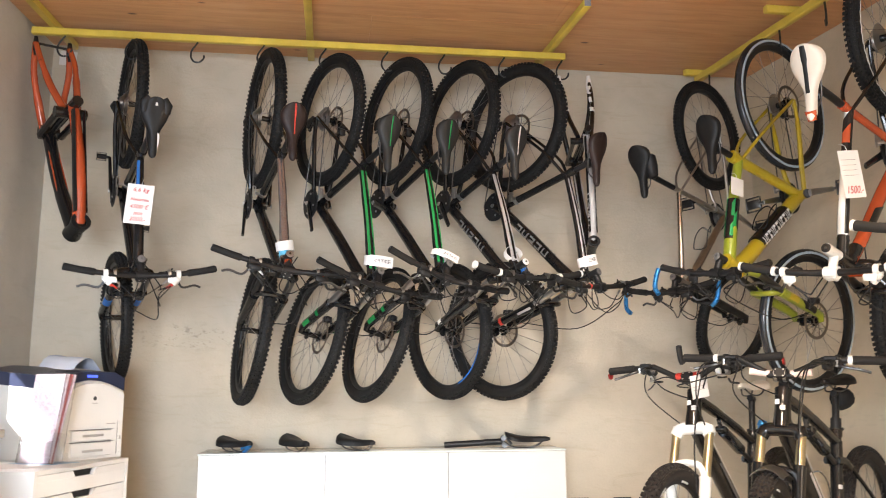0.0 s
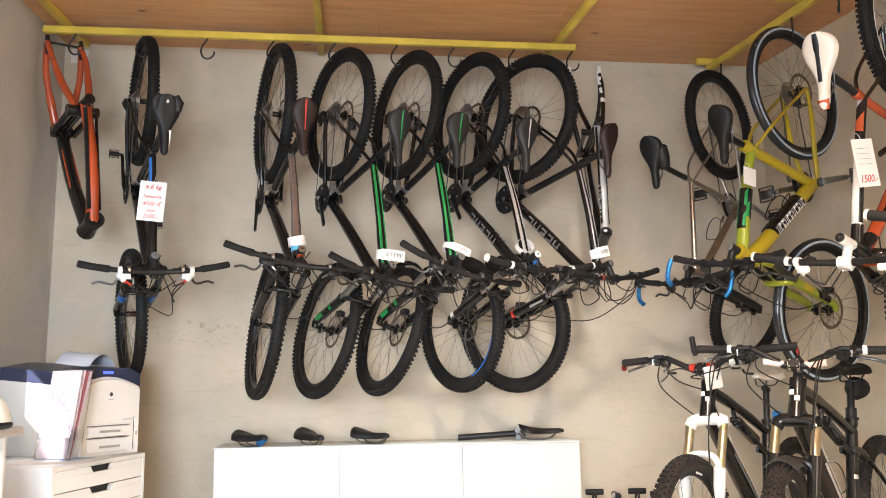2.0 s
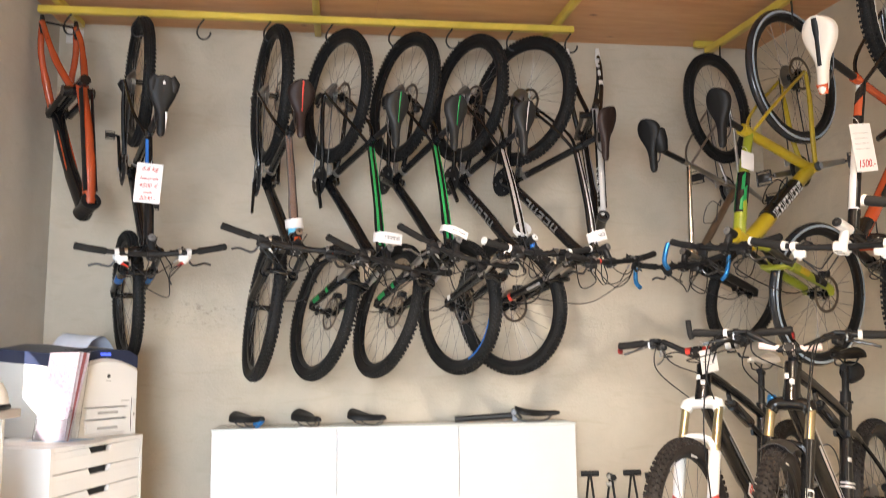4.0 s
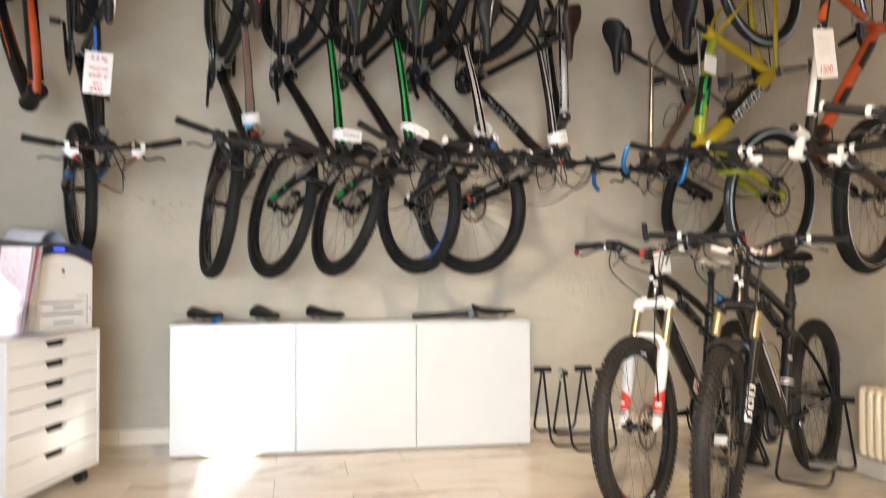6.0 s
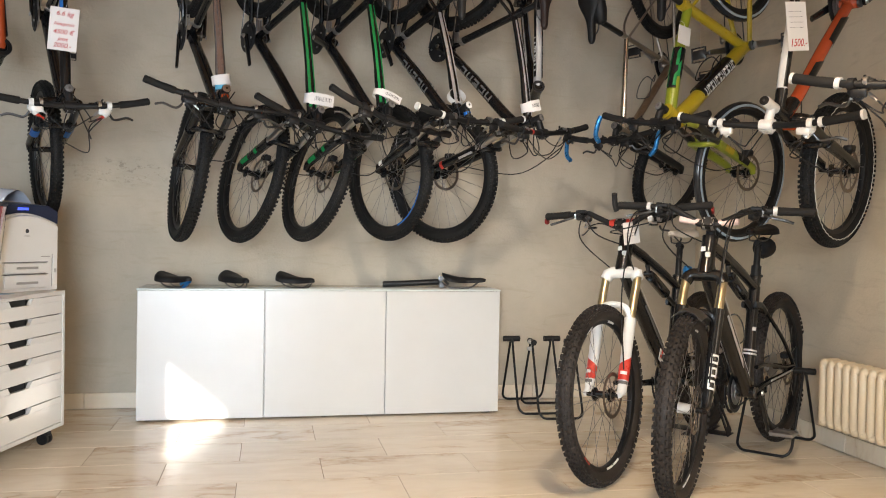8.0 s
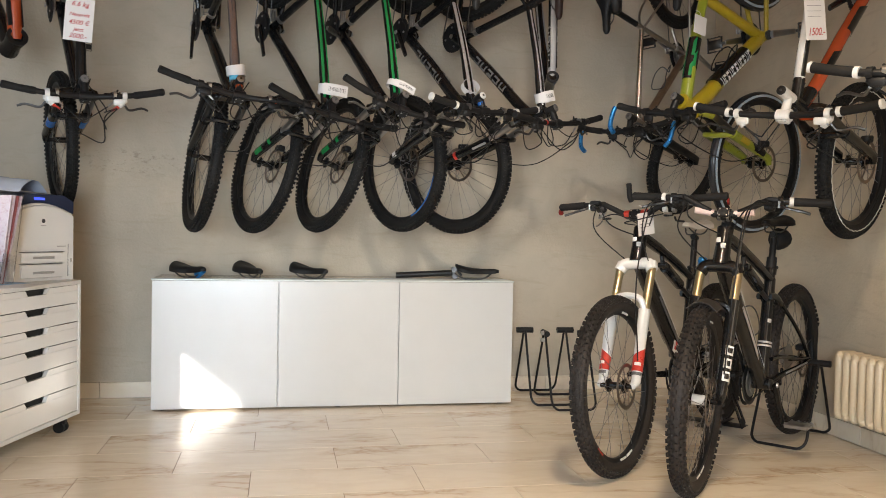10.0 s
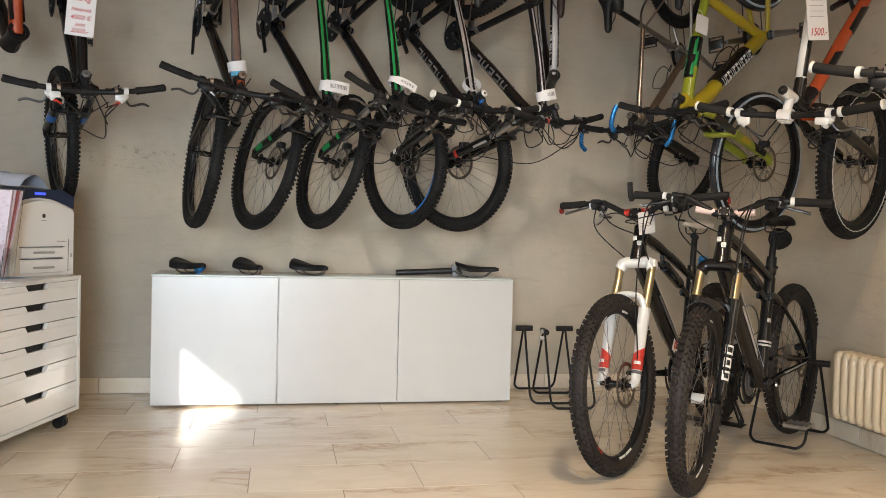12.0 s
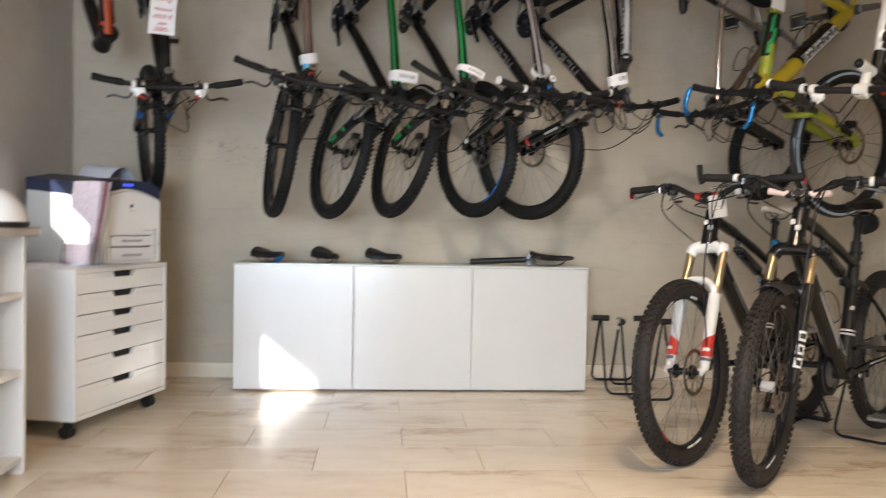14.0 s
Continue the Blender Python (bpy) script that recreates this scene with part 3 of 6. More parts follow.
BASE = dict(ha=69, a2c=0.49, ht=0.11, stem=0.07, tyre_w=0.054, knobs=True, tyre=RUBBER, rim=BLACK_MATT, body=BLACK_GLOSS, tt=None, dt=None, stays=None, fork=BLACK_GLOSS, stanchion=DARK_STEEL, saddle=SEAT_SKIN, post=BLACK_MATT, bar_mat=BLACK_MATT, stem_mat=BLACK_MATT, crank=200.0, disc=True, rigid=False, shock=False, ring=None, lever=BLACK_PLASTIC, thin=False, stripe=None, letters=None, fork_mark=None, rise=0.022, pedals=False, pedal=1.0, pedal_mat=BLACK_PLASTIC, stripe_w=0.0055, fat=1.0, panel=None, cap=GREY_DECAL, boot=None, cage=None, twist=0.0, stripe_on=(-1, 1), stripe_to=0.08, seat_line_w=1.0, loop=1.0, head=None, tall=0.0, leg=0.305)


def bicycle(name, label, hang, at, phi, tilt, roll, steer, W, seat, R, bar, group="", **kw):
    """A bicycle from its rear axle: x ahead, y to its left, z up; hung, its head points down."""
    o = dict(BASE)
    o.update(kw)
    swing, lean = Matrix.Rotation(radians(tilt + (90 if hang else 0)), 4, "Y"), Matrix.Rotation(radians(roll), 4, "X")
    base = Matrix.Rotation(radians(phi), 4, "Z") @ (lean @ swing if hang else swing @ lean)
    ob = thing(name, Matrix.Translation(at) @ base, label, "bicycle", group)
    g = geometry(W, seat, o)
    d, p, bb, top, crown, fa, stt, sad = g["d"], g["p"], g["bb"], g["top"], g["crown"], g["fa"], g["stt"], g["sad"]
    turn = Matrix.Translation(top) @ Matrix.Rotation(radians(steer), 4, d) @ Matrix.Translation(-top)
    bar_turn = turn @ Matrix.Translation(top) @ Matrix.Rotation(radians(o["twist"]), 4, d) @ Matrix.Translation(-top)
    w = o["tyre_w"]
    k = (0.72 if o["thin"] else 1.0) * o["fat"]
    wheel(ob, (0, 0, 0), Matrix(), R, w, o["knobs"], o["tyre"], o["rim"], True, o["disc"])
    wheel(ob, fa, turn, R, w, o["knobs"], o["tyre"], o["rim"], False, o["disc"])
    # frame
    body, tt, dt = o["body"], o["tt"] or o["body"], o["dt"] or o["body"]
    s = Shape()
    s.tube([bb, stt + 0.02 * g["st"]], 0.0175 * k, 12)
    s.tube([bb + Vector((0, -0.037, 0)), bb + Vector((0, 0.037, 0))], 0.023, 14)
    s.tube([stt - 0.012 * g["st"], stt + 0.014 * g["st"]], 0.021 * k, 12)
    fr = part("frame", s, body, ob)
    part("head_tube", Shape().tube([crown + 0.004 * d, crown.lerp(top, 0.5), top], [0.028 * k, 0.024 * k, 0.026 * k], 14), o["head"] or body, fr)
    st2 = stt - 0.035 * g["st"]
    s = Shape().tube(curve_pts([top - 0.028 * d, (top - 0.028 * d).lerp(st2, 0.5) + Vector((0, 0, 0.010 if not o["thin"] else 0)), st2], 5), [0.022 * k] * 4 + [0.019 * k] * 4 + [0.017 * k] * 3, 12, 0.85)
    part("top_tube", s, tt, fr)
    lo = crown + 0.034 * d
    s = Shape().tube(curve_pts([lo, lo.lerp(bb, 0.18) + Vector((0, 0, -0.012 if not o["thin"] else 0)), lo.lerp(bb, 0.6), bb], 4), [0.027 * k, 0.029 * k] + [0.028 * k] * 7 + [0.026 * k] * 4, 14, 0.92)
    part("down_tube", s, dt, fr)
    stays = o["stays"] or body
    for side in (-1, 1):
        y = side * 0.066
        s = Shape().tube(curve_pts([bb + Vector((0.0, side * 0.030, 0.0)), (0.30, side * 0.050, -0.020), (0.12, side * 0.064, -0.012), (0, y, 0)], 4), [0.012 * min(k, 0.95)] * 9 + [0.010 * min(k, 0.95)] * 4, 8)
        part("chainstay", s, stays, fr)
        s = Shape().tube(curve_pts([(stt - 0.115 * g["st"] + Vector((-0.060, side * 0.036, -0.026))) if o["shock"] else (stt - 0.04 * g["st"] + Vector((0, side * 0.012, 0))), (stt - 0.13 * g["st"]).lerp(Vector((0, y, 0)), 0.5) + Vector((0, side * 0.040, 0.0)) if o["shock"] else stt.lerp(Vector((0, y, 0)), 0.35) + Vector((0, side * 0.034, 0)), (0.0, y, 0.006)], 5), 0.0082 * min(k, 0.95), 8)
        part("seatstay", s, stays, fr)
    if o["stripe"]:
        for side in o["stripe_on"]:
            q0, q1 = top - 0.028 * d, st2
            mid = q0.lerp(q1, 0.5 + o["stripe_to"] * 0.35) + Vector((0, side * 0.0115, 0.0245))
            s = Shape().tube(curve_pts([q0.lerp(q1, o["stripe_to"]) + Vector((0, side * 0.0125, 0.0185 + 0.006 * min(1, o["stripe_to"] * 2))), mid, q0.lerp(q1, 0.95) + Vector((0, side * 0.0090, 0.0135))], 6), o["stripe_w"] * (1.3 if side < 0 else 0.6), 8, 0.55, side=(0, 0, 1))
            part("stripe", s, o["stripe"], fr)
    if o["panel"]:
        part("dark_panel", Shape().tube([lo.lerp(bb, 0.30), lo.lerp(bb, 0.74)], 0.0292 * k, 14), o["panel"], fr)
        part("dark_panel", Shape().tube([(top - 0.028 * d).lerp(st2, 0.22) + Vector((0, 0, 0.006)), (top - 0.028 * d).lerp(st2, 0.60) + Vector((0, 0, 0.008))], 0.0208 * k, 12), o["panel"], fr)
    if o["letters"]:
        decals(fr, lo.lerp(bb, 0.32), lo.lerp(bb, 0.74), 0.0295 * k, o.get("count", 5), 0.016 * k, o["letters"])
    if o["shock"]:
        a, b = (top - 0.028 * d).lerp(st2, 0.40) + Vector((0, 0, -0.048)), stt - 0.115 * g["st"] + Vector((0.022, 0, 0))
        sh = part("rear_shock", Shape().tube([a, a.lerp(b, 0.06), a.lerp(b, 0.07), a.lerp(b, 0.62), a.lerp(b, 0.64)], [0.012, 0.014, 0.023, 0.023, 0.018], 14), BLACK_GLOSS, ob)
        part("damper_rod", Shape().tube([a.lerp(b, 0.6), b], 0.010, 10), DARK_STEEL, sh)
        part("air_valve", Shape().tube([a.lerp(b, 0.2) + Vector((0, 0.015, -0.015)), a.lerp(b, 0.2) + Vector((0, 0.030, -0.038))], 0.008, 8), BLACK_GLOSS, sh)
        part("shock_mount", Shape().tube([a + Vector((0, -0.018, 0.0)), a + Vector((0, 0.018, 0.0))], 0.012, 10).tube([a, a + Vector((0.01, 0, 0.04))], 0.010, 8), BLACK_GLOSS, sh)
        part("seat_tube_sleeve", Shape().tube([bb + 0.03 * g["st"], bb + 0.12 * g["st"], bb + 0.26 * g["st"], stt - 0.03 * g["st"]], [0.030, 0.027, 0.024, 0.023], 14), body, fr)
        for side in (-1, 1):
            s = Shape().tube(curve_pts([b + Vector((0.025, side * 0.026, 0.012)), b + Vector((-0.035, side * 0.032, 0.004)), b + Vector((-0.085, side * 0.036, -0.028))], 4), 0.014, 8, 0.5, side=(0, 1, 0))
            part("rocker_link", s, BLACK_GLOSS, ob)
    # fork and front end
    if o["rigid"]:
        s = Shape()
        for side in (-1, 1):
            c = crown + Vector((0, side * 0.050, 0))
            s.tube(curve_pts([c, c.lerp(fa, 0.6) - 0.012 * p + Vector((0, side * 0.003, 0)), fa + Vector((0, side * 0.055, 0))], 5), [0.014] * 5 + [0.011] * 6, 10)
        s.tube([crown + Vector((0, -0.055, 0)), crown + Vector((0, 0.055, 0))], 0.015, 10)
        fork = part("fork", s, o["fork"], ob, m=turn)
    else:
        s = Shape()
        hub_line = fa - 0.020 * p
        for side in (-1, 1):
            y = Vector((0, side * 0.066, 0))
            s.tube([fa + y + 0.004 * p, hub_line + y + 0.02 * d, hub_line + y + 0.06 * d, hub_line + y + (o["leg"] - 0.015) * d, hub_line + y + o["leg"] * d], [0.012, 0.018, 0.019, 0.0225, 0.0235], 12)
        arch = hub_line + 0.30 * d
        hgt = max(0.04, R + 0.018 - 0.30)
        s.tube(curve_pts([arch + Vector((0, -0.068, 0)), arch + hgt * 0.80 * d + 0.020 * p + Vector((0, -0.050, 0)), arch + hgt * d + 0.026 * p, arch + hgt * 0.80 * d + 0.020 * p + Vector((0, 0.050, 0)), arch + Vector((0, 0.068, 0))], 4), 0.0125, 8)
        fork = part("fork", s, o["fork"], ob, m=turn)
        s = Shape().tube(curve_pts([crown + Vector((0, -0.068, 0)) - 0.03 * d, crown + Vector((0, -0.05, 0)) - 0.004 * d, crown, crown + Vector((0, 0.05, 0)) - 0.004 * d, crown + Vector((0, 0.068, 0)) - 0.03 * d], 4), 0.024, 10)
        part("fork_crown", s, o["fork"], fork)
        for side in (-1, 1):
            y = Vector((0, side * 0.066, 0))
            part("stanchion", Shape().tube([hub_line + y + (o["leg"] - 0.025) * d, crown + y - 0.02 * d], 0.0165, 12), o["stanchion"], fork)
            part("fork_cap", Shape().tube([crown + y - 0.012 * d, crown + y + 0.008 * d] + ([crown + y + 0.012 * d, crown + y + 0.026 * d] if o["shock"] and side < 0 and o["fork"] is not WHITE_PAINT else []), [0.0185, 0.014] + ([0.018, 0.015] if o["shock"] and side < 0 and o["fork"] is not WHITE_PAINT else []), 12), BLUE_ANOD if (side < 0 and o["shock"] and o["fork"] is not WHITE_PAINT) else o["fork"], fork)
            if o["fork_mark"]:
                at_leg = hub_line + y
                if o["shock"]:
                    out = p + Vector((0, side * 0.35, 0))
                    patch(fork, "decal", at_leg + 0.062 * d, at_leg + 0.135 * d, 0.0200, out, 105, o["fork_mark"], "red fork sticker", 0.024 * side)
                    patch(fork, "decal", at_leg + 0.082 * d, at_leg + 0.094 * d, 0.0214, out, 34, WHITE_PAINT)
                    patch(fork, "decal", at_leg + 0.046 * d, at_leg + 0.058 * d, 0.0196, out, 60, GREY_DECAL)
                else:
                    patch(fork, "decal", at_leg + 0.055 * d, at_leg + 0.120 * d, 0.0198, Vector((0, side, 0)), 60, o["fork_mark"])
                    patch(fork, "decal", at_leg + 0.190 * d, at_leg + 0.212 * d, 0.0212, Vector((0, side, 0)), 60, o["fork_mark"])
    if o["disc"]:
        q = fa + Vector((0, 0.046, 0)) - 0.075 * p + 0.055 * d
        part("brake_caliper", Shape().box((-0.014, -0.016, -0.026), (0.014, 0.016, 0.026), 0.005, Matrix.Translation(q)).tube([q + Vector((0, 0.012, 0.01)), q + Vector((0.02, 0.014, 0.03))], 0.007, 8), BLACK_PLASTIC, fork)
        q = Vector((0.062, 0.048, 0.062))
        part("brake_caliper", Shape().box((-0.024, -0.016, -0.014), (0.024, 0.016, 0.014), 0.005, Matrix.Translation(q)), BLACK_PLASTIC, fr)
    bc = g["bar"]
    tall = o["tall"] * d
    s = Shape().tube([top + 0.002 * d, top + 0.050 * d + tall], 0.018, 12).tube([top + 0.028 * d, bc], 0.016, 10).tube([bc + Vector((0, -0.024, 0)), bc + Vector((0, 0.024, 0))], 0.022, 12)
    stem = part("stem", s, o["stem_mat"], ob, m=bar_turn)
    part("stem_cap", Shape().tube([top + 0.0495 * d + tall, top + 0.0530 * d + tall, top + 0.0545 * d + tall], [0.0165, 0.0165, 0.012], 14), o["cap"], stem)
    part("cap_bolt", Shape().tube([top + 0.0545 * d + tall, top + 0.0560 * d + tall], 0.005, 8), DARK_STEEL, stem)
    face = Shape().box((-0.004, -0.020, -0.018), (0.004, 0.020, 0.018), 0.003, Matrix.Translation(bc + 0.021 * p) @ p.to_track_quat("X", "Z").to_matrix().to_4x4())
    part("face_plate", face, o["stem_mat"], stem)
    for y in (-0.013, 0.013):
        for z in (-0.012, 0.012):
            q = bc + 0.0245 * p + Vector((0, y, 0)) + z * d
            part("bolt", Shape().tube([q, q + 0.003 * p], 0.0032, 6), STEEL, stem)
    hb = bar / 2
    up, ah = Vector((0, 0, 1)), Vector((1, 0, 0))

    def on_bar(y):
        u = abs(y) / hb
        return bc + Vector((0, y, 0)) + up * o["rise"] * min(1.0, max(0.0, (u - 0.10) / 0.30)) - ah * 0.035 * u * u

    ys = [hb * (i / 10 - 1) for i in range(21)]
    hbar = part("handlebar", Shape().tube([on_bar(y) for y in ys], [0.0135 if abs(y) < 0.06 else 0.0115 for y in ys], 10), o["bar_mat"], ob, m=bar_turn)
    for side in (-1, 1):
        part("grip", Shape().tube([on_bar(side * (hb - 0.125)), on_bar(side * (hb - 0.12)), on_bar(side * (hb - 0.06)), on_bar(side * (hb - 0.004)), on_bar(side * hb)], [0.0135, 0.0155, 0.0145, 0.0155, 0.0115], 12), GRIP, hbar)
        if o["ring"]:
            part("grip_collar", Shape().tube([on_bar(side * (hb - 0.136)), on_bar(side * (hb - 0.122))], 0.0170, 12), o["ring"], hbar)
        if o["ring"] and not o["shock"]:
            part("grip_collar", Shape().tube([on_bar(side * (hb - 0.003)), on_bar(side * (hb + 0.006))], 0.0165, 12), o["ring"], hbar)
        b0 = on_bar(side * (hb - 0.165))
        s = Shape().tube([b0 - 0.016 * up, b0 + 0.018 * ah - 0.008 * up, b0 + 0.045 * ah + Vector((0, -side * 0.02, -0.012))], [0.012, 0.016, 0.011], 10).tube([b0 + Vector((0, -0.009, 0)), b0 + Vector((0, 0.009, 0))], 0.018, 10)
        lv = part("brake_lever", s, o["lever"], hbar)
        e = b0 + 0.03 * ah - 0.012 * up
        part("lever_blade", Shape().tube(curve_pts([e, e + 0.028 * ah + Vector((0, side * 0.025, -0.010)), e + 0.018 * ah + Vector((0, side * 0.075, -0.020)), e + 0.026 * ah + Vector((0, side * 0.105, -0.028))], 4), 0.0052, 7), DARK_STEEL, lv)
        if o["boot"]:
            q = b0 + 0.045 * ah + Vector((0, -side * 0.02, -0.012))
            part("hose_boot", Shape().tube([q, q + 0.018 * ah + Vector((0, -side * 0.030, -0.004))], [0.0075, 0.004], 8), o["boot"], lv, "red hose boot")
        part("reservoir", Shape().box((-0.010, -0.022, -0.008), (0.014, 0.022, 0.008), 0.004, Matrix.Translation(b0 + 0.024 * ah + Vector((0, -side * 0.022, 0.006)))), o["lever"], lv)
        part("pivot_bolt", Shape().tube([e + Vector((0.008, 0, -0.010)), e + Vector((0.008, 0, 0.012))], 0.0042, 8), STEEL, lv)
        part("lever_clamp_bolt", Shape().tube([b0 + Vector((0.016, 0, -0.016)), b0 + Vector((0.016, 0, -0.022))], 0.0035, 6), STEEL, lv)
        sh = b0 + Vector((0, -side * 0.035, -0.020))
        part("shifter", Shape().tube([sh + Vector((0, -0.018, 0)), sh, sh + Vector((0, 0.018, 0))], [0.012, 0.020, 0.013], 10).tube([sh - 0.01 * up, sh - 0.025 * up - 0.025 * ah + Vector((0, side * 0.02, 0))], 0.004, 6), BLACK_PLASTIC, hbar)
    # cables in loose loops from the levers to the frame
    back = bar_turn.inverted()
    rng = random.Random(int(phi * 7 + at[0] * 100))
    for side, land, bow in ((-1, lo.lerp(bb, 0.10) + Vector((0, -0.03, 0)), 0.10), (1, lo.lerp(bb, 0.12) + Vector((0, 0.03, 0)), 0.12), (-1, (top - 0.03 * d).lerp(st2, 0.12) + Vector((0, 0.022, 0)), 0.07), (1, (top - 0.03 * d).lerp(st2, 0.14) + Vector((0, -0.022, 0)), 0.05), (1, turn @ (fa + Vector((0, 0.072, 0)) + 0.10 * d), 0.09)):
        b0 = on_bar(side * (hb - 0.18)) + 0.04 * ah - 0.01 * up
        e = back @ land if land is not None else b0
        mid = b0.lerp(e, 0.45) + ah * (bow * o["loop"] + rng.uniform(-0.01, 0.03)) + Vector((0, rng.uniform(-0.03, 0.03), rng.uniform(-0.02, 0.03)))
        near = b0 + ah * bow * o["loop"] * 0.55 + Vector((0, -side * 0.06, -0.01))
        part("cable", Shape().tube(curve_pts([b0, near, mid, e], 7), 0.0026, 6), BLACK_PLASTIC, hbar)
    if o["cage"]:
        c0, c1 = lo.lerp(bb, 0.42), lo.lerp(bb, 0.66)
        nrm = Vector((0, 1, 0)).cross((c1 - c0).normalized())
        nrm = nrm if nrm.z > 0 else -nrm
        for side in (-1, 1):
            part("bottle_cage_wire", Shape().tube(curve_pts([c0 + nrm * 0.032, c0 + nrm * 0.045 + Vector((0, side * 0.036, 0)), c0.lerp(c1, 0.5) + nrm * 0.078 + Vector((0, side * 0.034, 0)), c1 + nrm * 0.072 + Vector((0, side * 0.024, 0)), c1 + nrm * 0.034], 5), 0.0028, 6), o["cage"], fr)
    # saddle, seatpost
    part("seatpost", Shape().tube([stt, sad - 0.055 * g["st"]], 0.0140, 12).tube([sad - 0.058 * g["st"] + Vector((-0.02, 0, 0)), sad - 0.050 * g["st"] + Vector((0.022, 0, 0))], 0.014, 8), o["post"], ob)
    tip = Matrix.Translation(sad) @ Matrix.Rotation(radians(2), 4, "Y")
    sd = part("saddle", saddle_shape(0.262, 0.127), o["saddle"], ob, m=tip)
    part("undercarriage", saddle_rails(), DARK_STEEL, sd)
    if o.get("seat_line"):
        part("saddle_stripe", Shape().tube(curve_pts([(-0.116, 0, 0.0245), (-0.05, 0, 0.0175), (0.02 + 0.025 * (o["seat_line_w"] > 1), 0, 0.0155)], 4), [0.0042 * o["seat_line_w"]] * 4 + [0.0030 * o["seat_line_w"]] * 5, 8, 0.35, side=(0, 0, 1)), o["seat_line"], sd)
    # drivetrain
    s = Shape()
    n = 72
    ring = [(0.078 * (1.0 if i % 2 else 0.955)) for i in range(n)]
    s.loft([[bb + Vector((q * math.cos(2 * math.pi * i / n), y, q * math.sin(2 * math.pi * i / n))) for i, q in enumerate(ring)] for y in (-0.044, -0.047)])
    s.spin([(0.060, -0.049), (0.060, -0.053), (0.020, -0.056), (0.020, -0.049)], 32, bb)
    ck = part("crankset", s, BLACK_PLASTIC, ob)
    for side, add_deg in ((-1, 0), (1, 180)):
        t = radians(o["crank"] + add_deg)
        e = bb + Vector((0.172 * math.cos(t), side * 0.072, 0.172 * math.sin(t)))
        part("crank_bolt", Shape().tube([bb + Vector((0, side * 0.066, 0)), bb + Vector((0, side * 0.0715, 0))], [0.0115, 0.0095], 12), STEEL, ck)
        arm = part("crank_arm", Shape().tube([bb + Vector((0, side * 0.058, 0)), e], [0.017, 0.012], 10, 0.6, side=(0, 1, 0)), o.get("arm", BLACK_GLOSS), ck)
        if o["pedals"]:
            part("pedal", pedal_shape(Matrix.Translation(e + Vector((0, side * (0.014 + 0.048 * o["pedal"]), 0))) @ Matrix.Scale(o["pedal"], 4)).tube([e, e + Vector((0, side * 0.03, 0))], 0.007, 8), o["pedal_mat"], ck)
    for q, y in ((0.058, -0.037), (0.040, -0.030)):
        teeth = [q * (1.0 if i % 2 else 0.94) for i in range(56)]
        part("inner_chainring", Shape().loft([[bb + Vector((r * math.cos(2 * math.pi * i / 56), w, r * math.sin(2 * math.pi * i / 56))) for i, r in enumerate(teeth)] for w in (y, y - 0.0025)]), STEEL, ck, "bare steel chainring")
    for i in range(4):
        t = radians(o["crank"] + 45 + 90 * i)
        q = bb + Vector((0.050 * math.cos(t), 0, 0.050 * math.sin(t)))
        part("ring_bolt", Shape().tube([q + Vector((0, -0.052, 0)), q + Vector((0, -0.0575, 0))], 0.0052, 8), STEEL, ck)
    part("bottom_bracket_cup", Shape().tube([bb + Vector((0, 0.036, 0)), bb + Vector((0, 0.047, 0))], 0.0215, 14), DARK_STEEL, ob)
    if not o["rigid"]:
        q = bb + 0.108 * g["st"]
        s = Shape().tube([q - 0.010 * g["st"], q + 0.010 * g["st"]], 0.0205 * (1.0 if not o["thin"] else 0.9), 14)
        s.box((-0.034, -0.050, -0.012), (0.020, -0.0475, 0.012), 0.001, Matrix.Translation(q)).box((-0.034, -0.038, -0.010), (0.016, -0.0355, 0.010), 0.001, Matrix.Translation(q)).box((-0.034, -0.050, -0.006), (-0.030, -0.0355, 0.006), 0.001, Matrix.Translation(q))
        s.tube([q + Vector((0.004, -0.018, 0.004)), q + Vector((0.004, -0.040, 0.008))], 0.007, 8)
        part("front_derailleur", s, STEEL, ob, "bare steel front derailleur")
    ch = Shape()
    for sgn in (1, -1):
        a, b = bb + Vector((0, -0.046, 0.078 * sgn)), Vector((0, -0.040, 0.045 * sgn if sgn > 0 else -0.075))
        ch.tube([a, b], 0.0042, 5, 0.6, side=(0, 1, 0))
    part("chain", ch, DARK_STEEL, ob)
    s = Shape().tube([(0.0, -0.075, -0.018), (0.012, -0.078, -0.050), (0.030, -0.060, -0.100)], [0.010, 0.014, 0.009], 8)
    s.spin([(0.018, -0.046), (0.018, -0.050), (0.004, -0.050), (0.004, -0.046)], 14, (0.032, 0, -0.104))
    rd = part("rear_derailleur", s, BLACK_PLASTIC, ob)
    for y in (-0.0435, -0.0525):
        part("cage_plate", Shape().tube([(0.012, y, -0.062), (0.022, y, -0.085), (0.034, y, -0.110)], [0.011, 0.006, 0.011], 8, 0.18, side=(0, 1, 0)), STEEL, rd)
    part("pulley", Shape().spin([(0.018, -0.046), (0.018, -0.050), (0.004, -0.050), (0.004, -0.046)], 14, (0.012, 0, -0.064)), BLACK_PLASTIC, rd)
    return ob, g, turn


